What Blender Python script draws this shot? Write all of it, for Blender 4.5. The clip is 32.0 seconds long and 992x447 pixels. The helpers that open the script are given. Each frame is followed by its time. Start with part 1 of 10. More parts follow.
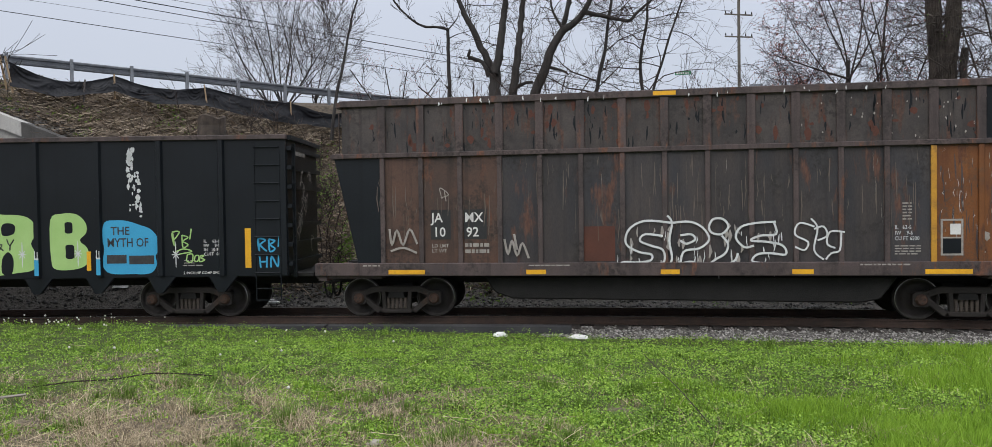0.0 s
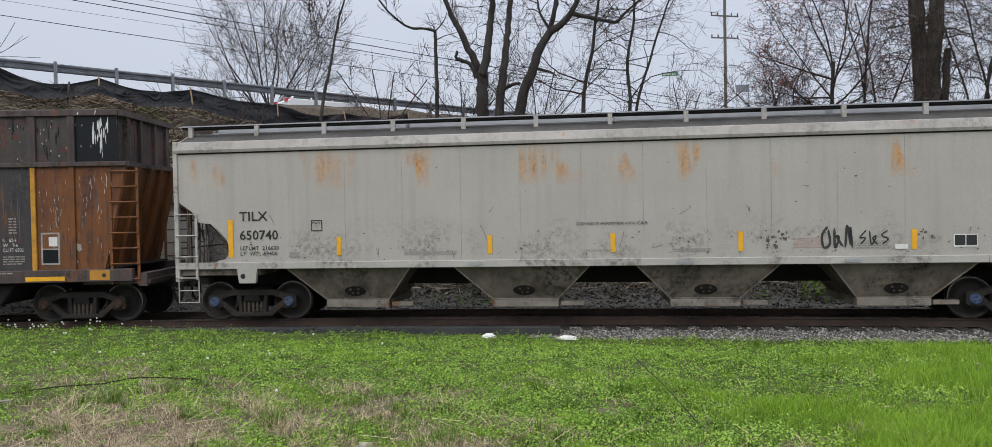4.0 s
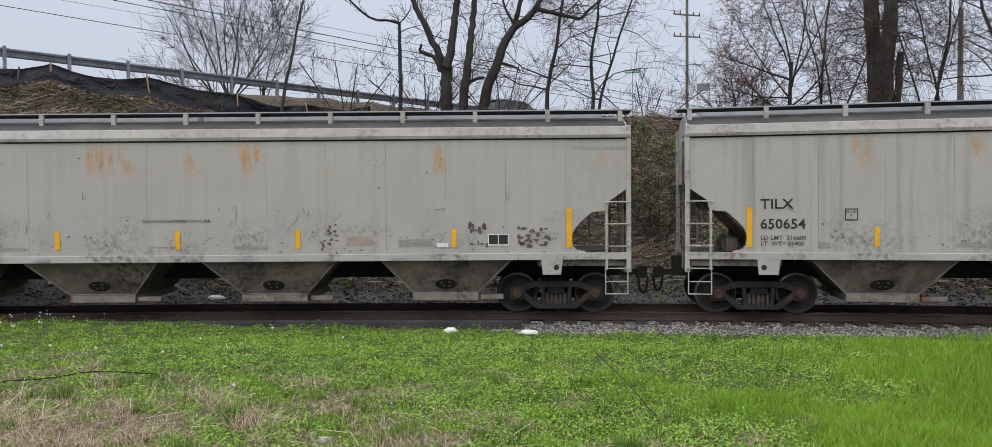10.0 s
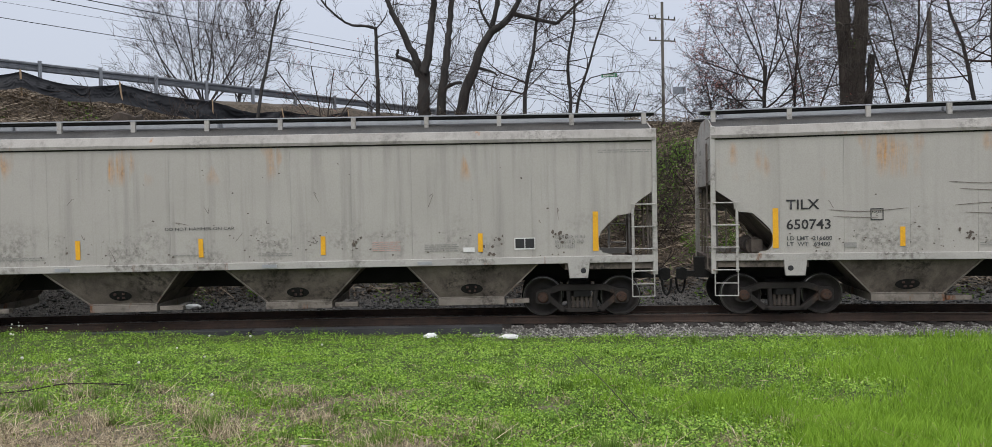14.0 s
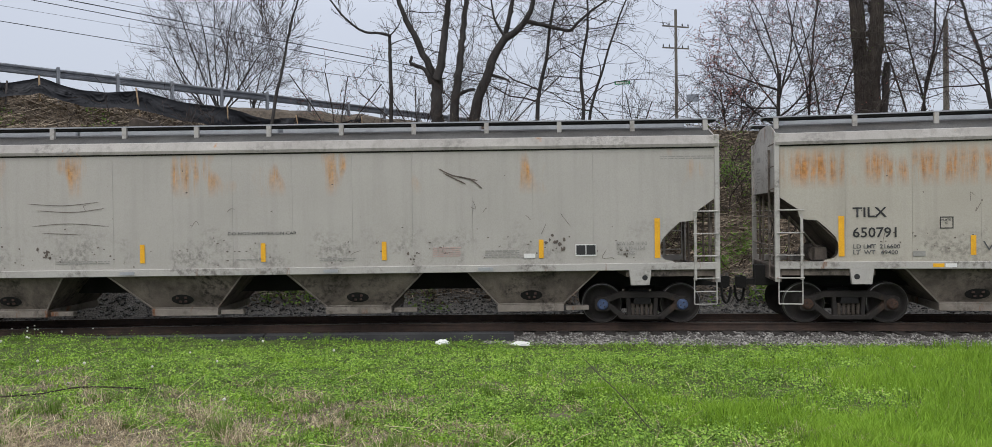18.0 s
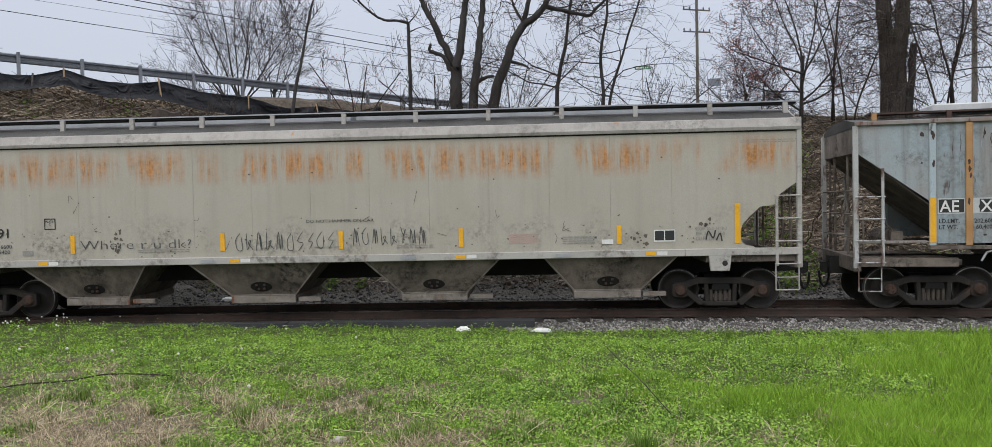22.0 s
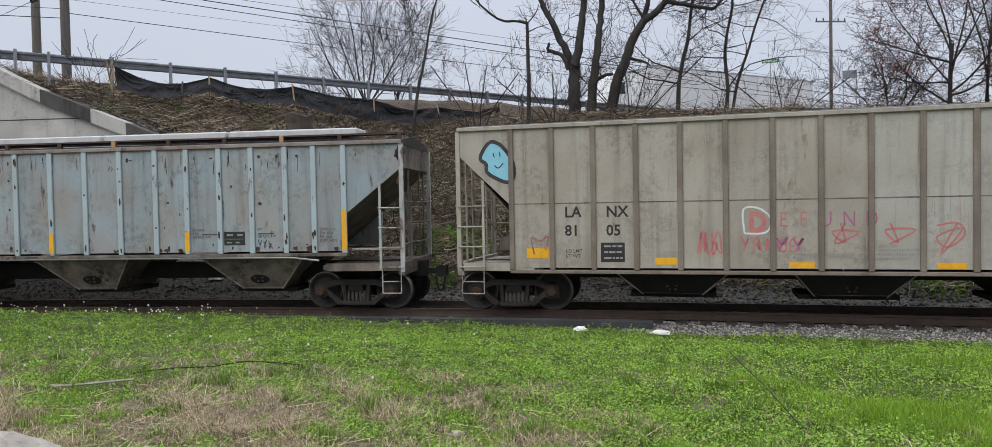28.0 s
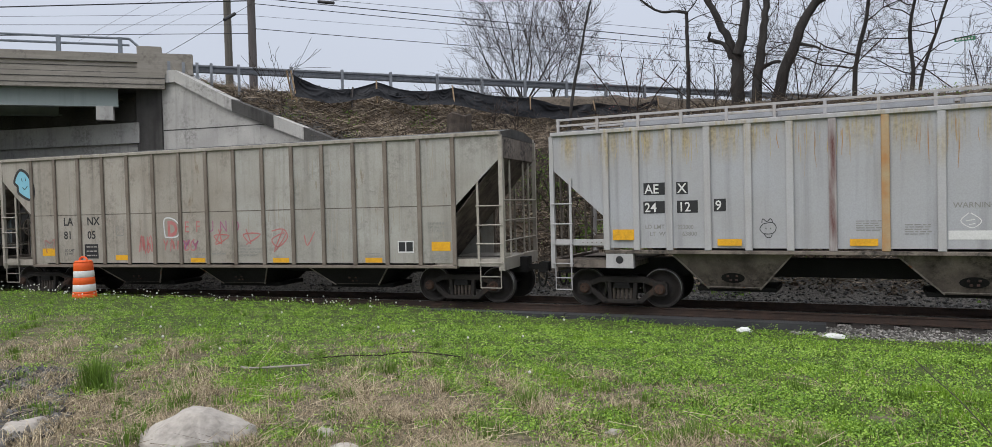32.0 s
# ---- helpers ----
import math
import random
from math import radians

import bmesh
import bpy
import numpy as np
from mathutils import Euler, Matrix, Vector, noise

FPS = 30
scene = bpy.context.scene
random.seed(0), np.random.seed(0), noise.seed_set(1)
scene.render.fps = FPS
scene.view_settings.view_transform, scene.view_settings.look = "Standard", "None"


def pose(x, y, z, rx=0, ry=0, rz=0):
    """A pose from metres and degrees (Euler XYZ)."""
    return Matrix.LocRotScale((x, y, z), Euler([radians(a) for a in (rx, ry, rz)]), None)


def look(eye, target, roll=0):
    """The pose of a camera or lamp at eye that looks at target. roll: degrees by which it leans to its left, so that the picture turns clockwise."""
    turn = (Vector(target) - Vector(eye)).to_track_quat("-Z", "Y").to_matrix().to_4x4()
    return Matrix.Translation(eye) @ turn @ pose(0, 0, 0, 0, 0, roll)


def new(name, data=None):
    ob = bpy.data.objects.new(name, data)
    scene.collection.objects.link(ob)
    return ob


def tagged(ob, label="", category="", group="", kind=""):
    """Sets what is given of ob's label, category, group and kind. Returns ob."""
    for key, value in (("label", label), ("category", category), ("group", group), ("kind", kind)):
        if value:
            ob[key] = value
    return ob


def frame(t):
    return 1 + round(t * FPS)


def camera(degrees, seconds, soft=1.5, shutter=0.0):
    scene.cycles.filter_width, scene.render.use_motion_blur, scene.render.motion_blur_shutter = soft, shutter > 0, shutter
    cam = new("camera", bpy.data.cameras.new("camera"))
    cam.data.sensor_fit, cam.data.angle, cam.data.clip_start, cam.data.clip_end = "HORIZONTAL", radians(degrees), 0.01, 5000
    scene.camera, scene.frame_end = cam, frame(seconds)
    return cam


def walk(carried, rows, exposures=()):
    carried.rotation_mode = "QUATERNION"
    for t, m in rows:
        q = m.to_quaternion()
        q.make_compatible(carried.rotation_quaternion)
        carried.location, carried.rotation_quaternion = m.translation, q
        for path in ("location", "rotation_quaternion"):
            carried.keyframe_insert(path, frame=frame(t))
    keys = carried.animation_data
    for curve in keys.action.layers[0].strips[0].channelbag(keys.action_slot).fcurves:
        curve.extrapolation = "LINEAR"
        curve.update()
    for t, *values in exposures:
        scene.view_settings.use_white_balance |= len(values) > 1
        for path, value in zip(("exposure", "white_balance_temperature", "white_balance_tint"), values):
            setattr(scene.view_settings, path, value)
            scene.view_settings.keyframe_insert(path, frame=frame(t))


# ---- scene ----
# Plan: x along the track, y away from the camera, z up from the top of the rails. Metres.
EYE = Vector((0.0, 0.0, 2.52))
cam = camera(67.29, 32.0, 0.55)
# seconds, yaw to the left of +y, pitch, lean
PATH = [
    (0.0, 7.78, -1.15, -0.80),
    (0.5, 7.70, -0.96, -1.11),
    (1.0, 7.62, -0.90, -1.23),
    (1.5, 7.58, -1.08, -1.33),
    (2.0, 7.55, -1.18, -1.41),
    (2.5, 7.45, -1.18, -1.46),
    (3.0, 7.26, -1.08, -1.33),
    (3.5, 7.04, -1.06, -1.18),
    (4.0, 6.88, -1.06, -1.07),
    (4.5, 6.68, -1.16, -0.96),
    (6.5, 5.86, -1.43, -0.61),
    (7.0, 5.71, -1.45, -0.46),
    (7.5, 5.59, -1.44, -0.41),
    (8.0, 5.58, -1.62, -0.41),
    (8.5, 5.46, -1.91, -0.41),
    (9.0, 5.35, -2.02, -0.39),
    (9.5, 5.08, -1.80, -0.37),
    (10.0, 4.02, -1.53, -0.43),
    (10.5, 3.12, -1.37, -0.45),
    (11.0, 2.38, -1.30, -0.43),
    (11.5, 1.91, -1.25, -0.27),
    (12.0, 1.43, -1.30, -0.20),
    (12.5, 1.31, -1.30, -0.26),
    (13.0, 1.53, -1.25, -0.70),
    (13.5, 2.06, -1.22, -0.90),
    (14.0, 2.41, -1.20, -1.07),
    (14.5, 2.32, -1.18, -0.98),
    (15.0, 2.17, -0.94, -0.86),
    (15.5, 2.08, -0.72, -0.76),
    (17.5, 2.58, -0.77, -0.77),
    (18.0, 3.34, -0.66, -0.77),
    (18.5, 3.92, -0.58, -0.83),
    (19.0, 4.20, -0.54, -1.22),
    (19.5, 4.51, -0.57, -1.46),
    (20.0, 4.83, -0.78, -1.41),
    (20.5, 4.94, -1.11, -1.35),
    (21.0, 4.94, -1.38, -1.27),
    (21.5, 4.92, -1.59, -1.23),
    (22.0, 4.90, -1.63, -1.19),
    (22.5, 4.94, -1.54, -1.35),
    (23.0, 5.04, -1.39, -1.37),
    (23.5, 5.45, -1.25, -1.47),
    (24.0, 6.30, -1.13, -1.34),
    (24.5, 6.94, -1.14, -1.33),
    (25.0, 7.47, -1.16, -1.24),
    (25.5, 7.88, -1.17, -1.02),
    (26.0, 8.29, -1.23, -0.94),
    (26.5, 8.95, -1.21, -0.99),
    (28.5, 17.46, -1.69, -1.36),
    (29.0, 21.72, -1.64, -1.76),
    (29.5, 24.35, -1.54, -1.82),
    (30.0, 25.96, -1.58, -1.77),
    (30.5, 26.40, -1.66, -1.63),
    (31.0, 26.35, -1.73, -1.42),
    (31.5, 26.13, -1.65, -1.36),
    (32.0, 25.88, -1.53, -1.48),
]

def view(yaw, pitch, lean):
    a, b = radians(yaw), radians(pitch)
    ahead = Vector((-math.sin(a) * math.cos(b), math.cos(a) * math.cos(b), math.sin(b)))
    return look(EYE, EYE + ahead, lean)


walk(cam, [(t, view(*p)) for t, *p in PATH], [(0.0, 0.05, 6400, 11), (32.0, 0.05, 6400, 11)])

# ---- sky and light: an even overcast day ----
world = bpy.data.worlds.new("overcast_sky")
scene.world = world
world.use_nodes = True
wt = world.node_tree
wt.nodes.clear()
w_out = wt.nodes.new("ShaderNodeOutputWorld")
w_bg = wt.nodes.new("ShaderNodeBackground")
w_sky = wt.nodes.new("ShaderNodeTexSky")
w_sky.sky_type = "NISHITA"
w_sky.sun_disc = False
w_sky.sun_elevation, w_sky.sun_rotation = radians(50), radians(200)
w_sky.dust_density, w_sky.air_density = 4.0, 1.0
w_co = wt.nodes.new("ShaderNodeTexCoord")
w_sep = wt.nodes.new("ShaderNodeSeparateXYZ")
w_ramp = wt.nodes.new("ShaderNodeValToRGB")
w_noise = wt.nodes.new("ShaderNodeTexNoise")
w_noise.inputs["Scale"].default_value = 2.2
w_noise.inputs["Detail"].default_value = 3
w_var = wt.nodes.new("ShaderNodeMapRange")
w_var.inputs["To Min"].default_value, w_var.inputs["To Max"].default_value = 0.93, 1.07
w_mul = wt.nodes.new("ShaderNodeMix")
w_mul.data_type, w_mul.blend_type = "RGBA", "MULTIPLY"
w_mul.inputs["Factor"].default_value = 1.0
w_mix = wt.nodes.new("ShaderNodeMix")
w_mix.data_type = "RGBA"
w_mix.inputs["Factor"].default_value = 0.02
el = w_ramp.color_ramp.elements
el[0].position, el[0].color = 0.0, (0.50, 0.535, 0.60, 1)
el[1].position, el[1].color = 1.0, (1.9, 1.95, 2.02, 1)
mid = el.new(0.26)
mid.color = (0.58, 0.615, 0.69, 1)
wt.links.new(w_co.outputs["Generated"], w_sep.inputs[0])
wt.links.new(w_sep.outputs["Z"], w_ramp.inputs[0])
wt.links.new(w_co.outputs["Generated"], w_noise.inputs["Vector"])
wt.links.new(w_noise.outputs["Fac"], w_var.inputs["Value"])
wt.links.new(w_ramp.outputs[0], w_mul.inputs["A"])
wt.links.new(w_var.outputs[0], w_mul.inputs["B"])
wt.links.new(w_mul.outputs["Result"], w_mix.inputs["A"])
wt.links.new(w_sky.outputs[0], w_mix.inputs["B"])
wt.links.new(w_mix.outputs["Result"], w_bg.inputs["Color"])
w_bg.inputs["Strength"].default_value = 1.0
wt.links.new(w_bg.outputs[0], w_out.inputs["Surface"])
sun_data = bpy.data.lights.new("sun", "SUN")
sun_data.energy, sun_data.angle, sun_data.color = 1.1, radians(50), (1.0, 0.98, 0.94)
sun = new("sun", sun_data)
sun.matrix_world = look((-20, -35, 60), (0, 15, 0))
scene.view_settings.exposure = 0.0

# ---- helpers of this place ----
RC, CY, ARC = 126.1, -108.02, 34.0     # the curve of the track, its centre, and how far it runs each way


def on_track(q, off=0.0, z=0.0):
    """The place q metres along the track (to the right), off metres beyond its middle, and the heading there."""
    a = max(-ARC, min(ARC, q)) / RC
    x, y = math.sin(a) * RC, CY + math.cos(a) * RC
    rest = q - a * RC
    x, y = x + math.cos(a) * rest, y - math.sin(a) * rest
    return Vector((x + math.sin(a) * off, y + math.cos(a) * off, z)), -a


def track_off(x, y):
    """Arrays: metres along the track and beyond its middle."""
    a = np.clip(np.arctan2(x, y - CY), -ARC / RC, ARC / RC)
    dx, dy = x - np.sin(a) * RC, y - CY - np.cos(a) * RC
    return a * RC + dx * np.cos(a) - dy * np.sin(a), dx * np.sin(a) + dy * np.cos(a)


MATS = {}


def mat(name, a, b=None, scale=3.0, rough=0.75, metal=0.0, bump=0.15, fine=40.0, stretch=(1, 1, 1),
        rust=0.0, rust_col=(0.23, 0.085, 0.03), band=None, streak=0.0, dirt=(0.06, 0.05, 0.04), dirt_amt=0.0, by_thing=0.0, spec=0.35,
        dirt_band=None, rust_scale=1.0, brush=False):
    """A worn surface: two colours mixed by broad and fine noise, with streaks, grime and rust of their own shape."""
    m = bpy.data.materials.new(name)
    MATS[name] = m
    m.use_nodes = True
    nt = m.node_tree
    bs = nt.nodes["Principled BSDF"]
    bs.inputs["Metallic"].default_value = metal
    bs.inputs["Specular IOR Level"].default_value = spec
    co = nt.nodes.new("ShaderNodeTexCoord").outputs["Object"]
    b = b or tuple(v * 0.8 for v in a)

    def mapped(sx, sy, sz):
        n = nt.nodes.new("ShaderNodeMapping")
        n.inputs["Scale"].default_value = (sx, sy, sz)
        nt.links.new(co, n.inputs[0])
        return n.outputs[0]

    def noise_of(vec, sc, detail=4.0, rg=0.55):
        n = nt.nodes.new("ShaderNodeTexNoise")
        n.inputs["Scale"].default_value, n.inputs["Detail"].default_value, n.inputs["Roughness"].default_value = sc, detail, rg
        nt.links.new(vec, n.inputs["Vector"])
        return n.outputs["Fac"]

    def span(fac, lo, hi, to0=0.0, to1=1.0):
        n = nt.nodes.new("ShaderNodeMapRange")
        for key, v in zip(("From Min", "From Max", "To Min", "To Max"), (lo, hi, to0, to1)):
            n.inputs[key].default_value = v
        nt.links.new(fac, n.inputs["Value"])
        return n.outputs[0]

    def times(p, q):
        n = nt.nodes.new("ShaderNodeMath")
        n.operation = "MULTIPLY"
        for i, v in enumerate((p, q)):
            if isinstance(v, (int, float)):
                n.inputs[i].default_value = v
            else:
                nt.links.new(v, n.inputs[i])
        return n.outputs[0]

    def blend(fac, p, q):
        n = nt.nodes.new("ShaderNodeMix")
        n.data_type = "RGBA"
        for key, v in (("Factor", fac), ("A", p), ("B", q)):
            if isinstance(v, (int, float)):
                n.inputs[key].default_value = v
            elif isinstance(v, tuple):
                n.inputs[key].default_value = (*v, 1)
            else:
                nt.links.new(v, n.inputs[key])
        return n.outputs["Result"]

    def height_band(lo, hi, soft):
        s = nt.nodes.new("ShaderNodeSeparateXYZ")
        nt.links.new(co, s.inputs[0])
        return times(span(s.outputs["Z"], lo - soft, lo + soft), span(s.outputs["Z"], hi - soft, hi + soft, 1.0, 0.0))

    vec = mapped(*stretch)
    broad = noise_of(vec, scale)
    grain = noise_of(vec, fine, 2.0)
    col = blend(span(broad, 0.32, 0.68), a, b)
    col = blend(times(span(grain, 0.35, 0.75), 0.35), col, tuple(v * 0.72 for v in b))
    if by_thing:
        inf = nt.nodes.new("ShaderNodeObjectInfo")
        h = nt.nodes.new("ShaderNodeHueSaturation")
        nt.links.new(span(inf.outputs["Random"], 0, 1, 1 - by_thing, 1 + by_thing), h.inputs["Value"])
        nt.links.new(col, h.inputs["Color"])
        col = h.outputs[0]
    if streak:
        st = times(span(noise_of(mapped(5.0, 5.0, 0.22), 1.0, 5.0, 0.6), 0.5, 0.72), streak)
        col = blend(st, col, tuple(v * 0.55 for v in b))
    if dirt_amt:
        dn = span(noise_of(mapped(1, 1, 1), 1.1, 6.0, 0.65), 0.47, 0.62)
        if dirt_band:
            dn = times(dn, height_band(*dirt_band))
        speck = span(noise_of(mapped(1, 1, 1), 9.0, 6.0, 0.7), 0.44, 0.60)
        col = blend(times(times(dn, speck), dirt_amt), col, dirt)
    ro = span(grain, 0.2, 0.8, max(0.05, rough - 0.12), min(1.0, rough + 0.12))
    if rust:
        rn = noise_of(mapped(2.3 * rust_scale, 2.3 * rust_scale, 0.55 * rust_scale), 1.0, 6.0, 0.68)
        rf = span(rn, 0.66 - 0.24 * rust, 0.72 - 0.18 * rust)
        if brush:
            clump = span(noise_of(mapped(1.1, 1.1, 0.5), 1.0, 2.0), 0.64 - 0.24 * rust, 0.70 - 0.18 * rust)
            rf = times(clump, span(noise_of(mapped(7.0, 7.0, 0.5), 1.0, 6.0, 0.72), 0.40, 0.62))
        if band:
            rf = times(rf, height_band(*band))
        rc = blend(span(noise_of(vec, 14.0, 3.0), 0.35, 0.65), rust_col, tuple(v * 0.55 for v in rust_col))
        col = blend(times(rf, 0.92), col, rc)
    nt.links.new(col, bs.inputs["Base Color"])
    nt.links.new(ro, bs.inputs["Roughness"])
    if bump:
        bn = nt.nodes.new("ShaderNodeBump")
        bn.inputs["Strength"].default_value, bn.inputs["Distance"].default_value = bump, 0.02
        nt.links.new(grain, bn.inputs["Height"])
        nt.links.new(bn.outputs[0], bs.inputs["Normal"])
    return m


def ob_of(name, mesh, parent=None, label="", m=None):
    ob = new(name, mesh)
    if m is not None and not mesh.materials:
        mesh.materials.append(m)
    if parent is not None:
        ob.parent = parent
    if label:
        ob["label"] = label
    return ob


def part(name, bm, m, parent, label=""):
    """Links a bmesh as one mesh object under a thing or a part."""
    me = bpy.data.meshes.new(name)
    bm.to_mesh(me)
    bm.free()
    return ob_of(name, me, parent, label, m)


def thing(name, label, category, group="", kind="", at=None):
    ob = new(name)
    ob.empty_display_size = 0.2
    tagged(ob, label, category, group, kind)
    if at is not None:
        ob.matrix_world = at
    return ob


def box(bm, x0, x1, y0, y1, z0, z1):
    v = [bm.verts.new(p) for p in ((x0, y0, z0), (x1, y0, z0), (x1, y1, z0), (x0, y1, z0), (x0, y0, z1), (x1, y0, z1), (x1, y1, z1), (x0, y1, z1))]
    for f in ((3, 2, 1, 0), (4, 5, 6, 7), (0, 1, 5, 4), (1, 2, 6, 5), (2, 3, 7, 6), (3, 0, 4, 7)):
        bm.faces.new([v[i] for i in f])
    return bm


def prism(bm, pts, y0, y1):
    """A shape drawn in x and z (anticlockwise from the camera's side), y0 to y1 thick."""
    a = [bm.verts.new((x, y0, z)) for x, z in pts]
    b = [bm.verts.new((x, y1, z)) for x, z in pts]
    bm.faces.new(a)
    bm.faces.new(b[::-1])
    n = len(pts)
    for i in range(n):
        bm.faces.new((a[i], b[i], b[(i + 1) % n], a[(i + 1) % n]))
    return bm


def hull(bm, low, high):
    """Two quads (lists of 4 points, anticlockwise from above) joined into a solid."""
    a, b = [bm.verts.new(p) for p in low], [bm.verts.new(p) for p in high]
    bm.faces.new(a[::-1])
    bm.faces.new(b)
    for i in range(4):
        j = (i + 1) % 4
        bm.faces.new((a[i], a[j], b[j], b[i]))
    return bm


def rod(bm, p, q, r, r2=None, n=6):
    p, q = Vector(p), Vector(q)
    w = (q - p).normalized()
    u = w.orthogonal().normalized()
    v = w.cross(u)
    r2 = r if r2 is None else r2
    rings = []
    for c, rr in ((p, r), (q, r2)):
        rings.append([bm.verts.new(c + (u * math.cos(6.28318 * i / n) + v * math.sin(6.28318 * i / n)) * rr) for i in range(n)])
    for i in range(n):
        j = (i + 1) % n
        bm.faces.new((rings[0][i], rings[0][j], rings[1][j], rings[1][i]))
    bm.faces.new(rings[0][::-1])
    bm.faces.new(rings[1])
    return bm


def pipe(bm, pts, r, n=5):
    """One bent tube through points."""
    pts = [Vector(p) for p in pts]
    prev = first = None
    for i, p in enumerate(pts):
        w = (pts[min(i + 1, len(pts) - 1)] - pts[max(i - 1, 0)]).normalized()
        u = w.cross(Vector((0.3, 0.2, 1))).normalized()
        v = u.cross(w)
        ring = [bm.verts.new(p + (u * math.cos(6.28318 * k / n) + v * math.sin(6.28318 * k / n)) * r) for k in range(n)]
        if prev:
            for k in range(n):
                bm.faces.new((prev[k], prev[(k + 1) % n], ring[(k + 1) % n], ring[k]))
        else:
            first = ring
        prev = ring
    bm.faces.new(first)
    bm.faces.new(prev)
    bmesh.ops.recalc_face_normals(bm, faces=bm.faces)
    return bm


def lathe(bm, prof, n=28, axis="y", at=(0, 0, 0), mi=0, caps=True):
    """Turns (along, radius) pairs round an axis through at."""
    rings = []
    for s, r in prof:
        ring = []
        for i in range(n):
            a = 6.2831853 * i / n
            c, d = math.cos(a) * r, math.sin(a) * r
            p = {"y": (c, s, d), "z": (c, d, s), "x": (s, c, d)}[axis]
            ring.append(bm.verts.new((p[0] + at[0], p[1] + at[1], p[2] + at[2])))
        rings.append(ring)
    for k in range(len(rings) - 1):
        for i in range(n):
            j = (i + 1) % n
            f = bm.faces.new((rings[k][i], rings[k][j], rings[k + 1][j], rings[k + 1][i]))
            f.material_index, f.smooth = mi, True
    for ring in (rings[0], rings[-1]) if caps else ():
        f = bm.faces.new(ring)
        f.material_index = mi
    bmesh.ops.recalc_face_normals(bm, faces=bm.faces)
    return bm


def chamfer(bm, w=0.01):
    bmesh.ops.bevel(bm, geom=bm.edges[:], offset=w, segments=1, affect="EDGES", clamp_overlap=True)
    return bm


def stroke(bm, pts, w, y, taper=False):
    """A painted line through (x, z) points, lying on the plane y."""
    pts = [Vector((p[0], 0, p[1])) for p in pts]
    left, right = [], []
    for i, p in enumerate(pts):
        d = (pts[min(i + 1, len(pts) - 1)] - pts[max(i - 1, 0)])
        d = d.normalized() if d.length > 1e-6 else Vector((1, 0, 0))
        s = Vector((-d.z, 0, d.x)) * (w / 2) * ((0.35 if i in (0, len(pts) - 1) else 1.0) if taper else 1.0)
        left.append(bm.verts.new((p.x + s.x, y, p.z + s.z)))
        right.append(bm.verts.new((p.x - s.x, y, p.z - s.z)))
    for i in range(len(pts) - 1):
        bm.faces.new((right[i], right[i + 1], left[i + 1], left[i]))
    return bm


def curve_pts(pts, n=6, closed=False):
    """A smooth line (Catmull-Rom) through points."""
    out, k = [], len(pts)
    for i in range(k if closed else k - 1):
        p = [pts[(i + j) % k] if closed else pts[max(0, min(k - 1, i + j))] for j in (-1, 0, 1, 2)]
        for s in range(n):
            t = s / n
            out.append(tuple(0.5 * (2 * p[1][c] + (p[2][c] - p[0][c]) * t + (2 * p[0][c] - 5 * p[1][c] + 4 * p[2][c] - p[3][c]) * t * t
                                    + (3 * p[1][c] - p[0][c] - 3 * p[2][c] + p[3][c]) * t ** 3) for c in range(len(p[0]))))
    out.append(tuple(pts[0] if closed else pts[-1]))
    return out


def fill(bm, pts, y):
    f = bm.faces.new([bm.verts.new((x, y, z)) for x, z in pts])
    return bm


def words(name, text, size, x, z, y, m, parent, label="", wide=1.0, align="LEFT", bold=0.012):
    """Flat painted lettering on the plane y, read from the camera's side."""
    cu = bpy.data.curves.new(name, "FONT")
    cu.body, cu.size, cu.align_x = text, size, align
    cu.resolution_u = 2
    cu.offset = size * bold
    tmp = bpy.data.objects.new(name, cu)
    scene.collection.objects.link(tmp)
    dg = bpy.context.evaluated_depsgraph_get()
    me = bpy.data.meshes.new_from_object(tmp.evaluated_get(dg))
    bpy.data.objects.remove(tmp)
    bpy.data.curves.remove(cu)
    me.transform(Matrix.Translation((x, y, z)) @ Matrix.Rotation(radians(90), 4, "X") @ Matrix.Diagonal((wide, 1, 1, 1)))
    me.materials.clear()
    me.name = name
    ob = ob_of(name, me, parent, label, m)
    return tagged(ob, kind="stuff") if len(text) > 5 else ob


def soup(name, verts, faces, m, label="", category="", kind="stuff", uv=None):
    """Many small pieces in one mesh, from arrays."""
    me = bpy.data.meshes.new(name)
    verts, faces = np.asarray(verts, np.float32), np.asarray(faces, np.int32)
    k = faces.shape[1]
    me.vertices.add(len(verts))
    me.vertices.foreach_set("co", verts.ravel())
    me.loops.add(faces.size)
    me.loops.foreach_set("vertex_index", faces.ravel())
    me.polygons.add(len(faces))
    me.polygons.foreach_set("loop_start", np.arange(0, faces.size, k, dtype=np.int32))
    me.polygons.foreach_set("loop_total", np.full(len(faces), k, np.int32))
    me.update(calc_edges=True)
    ob = ob_of(name, me, None, "", m)
    return tagged(ob, label, category, "", kind)

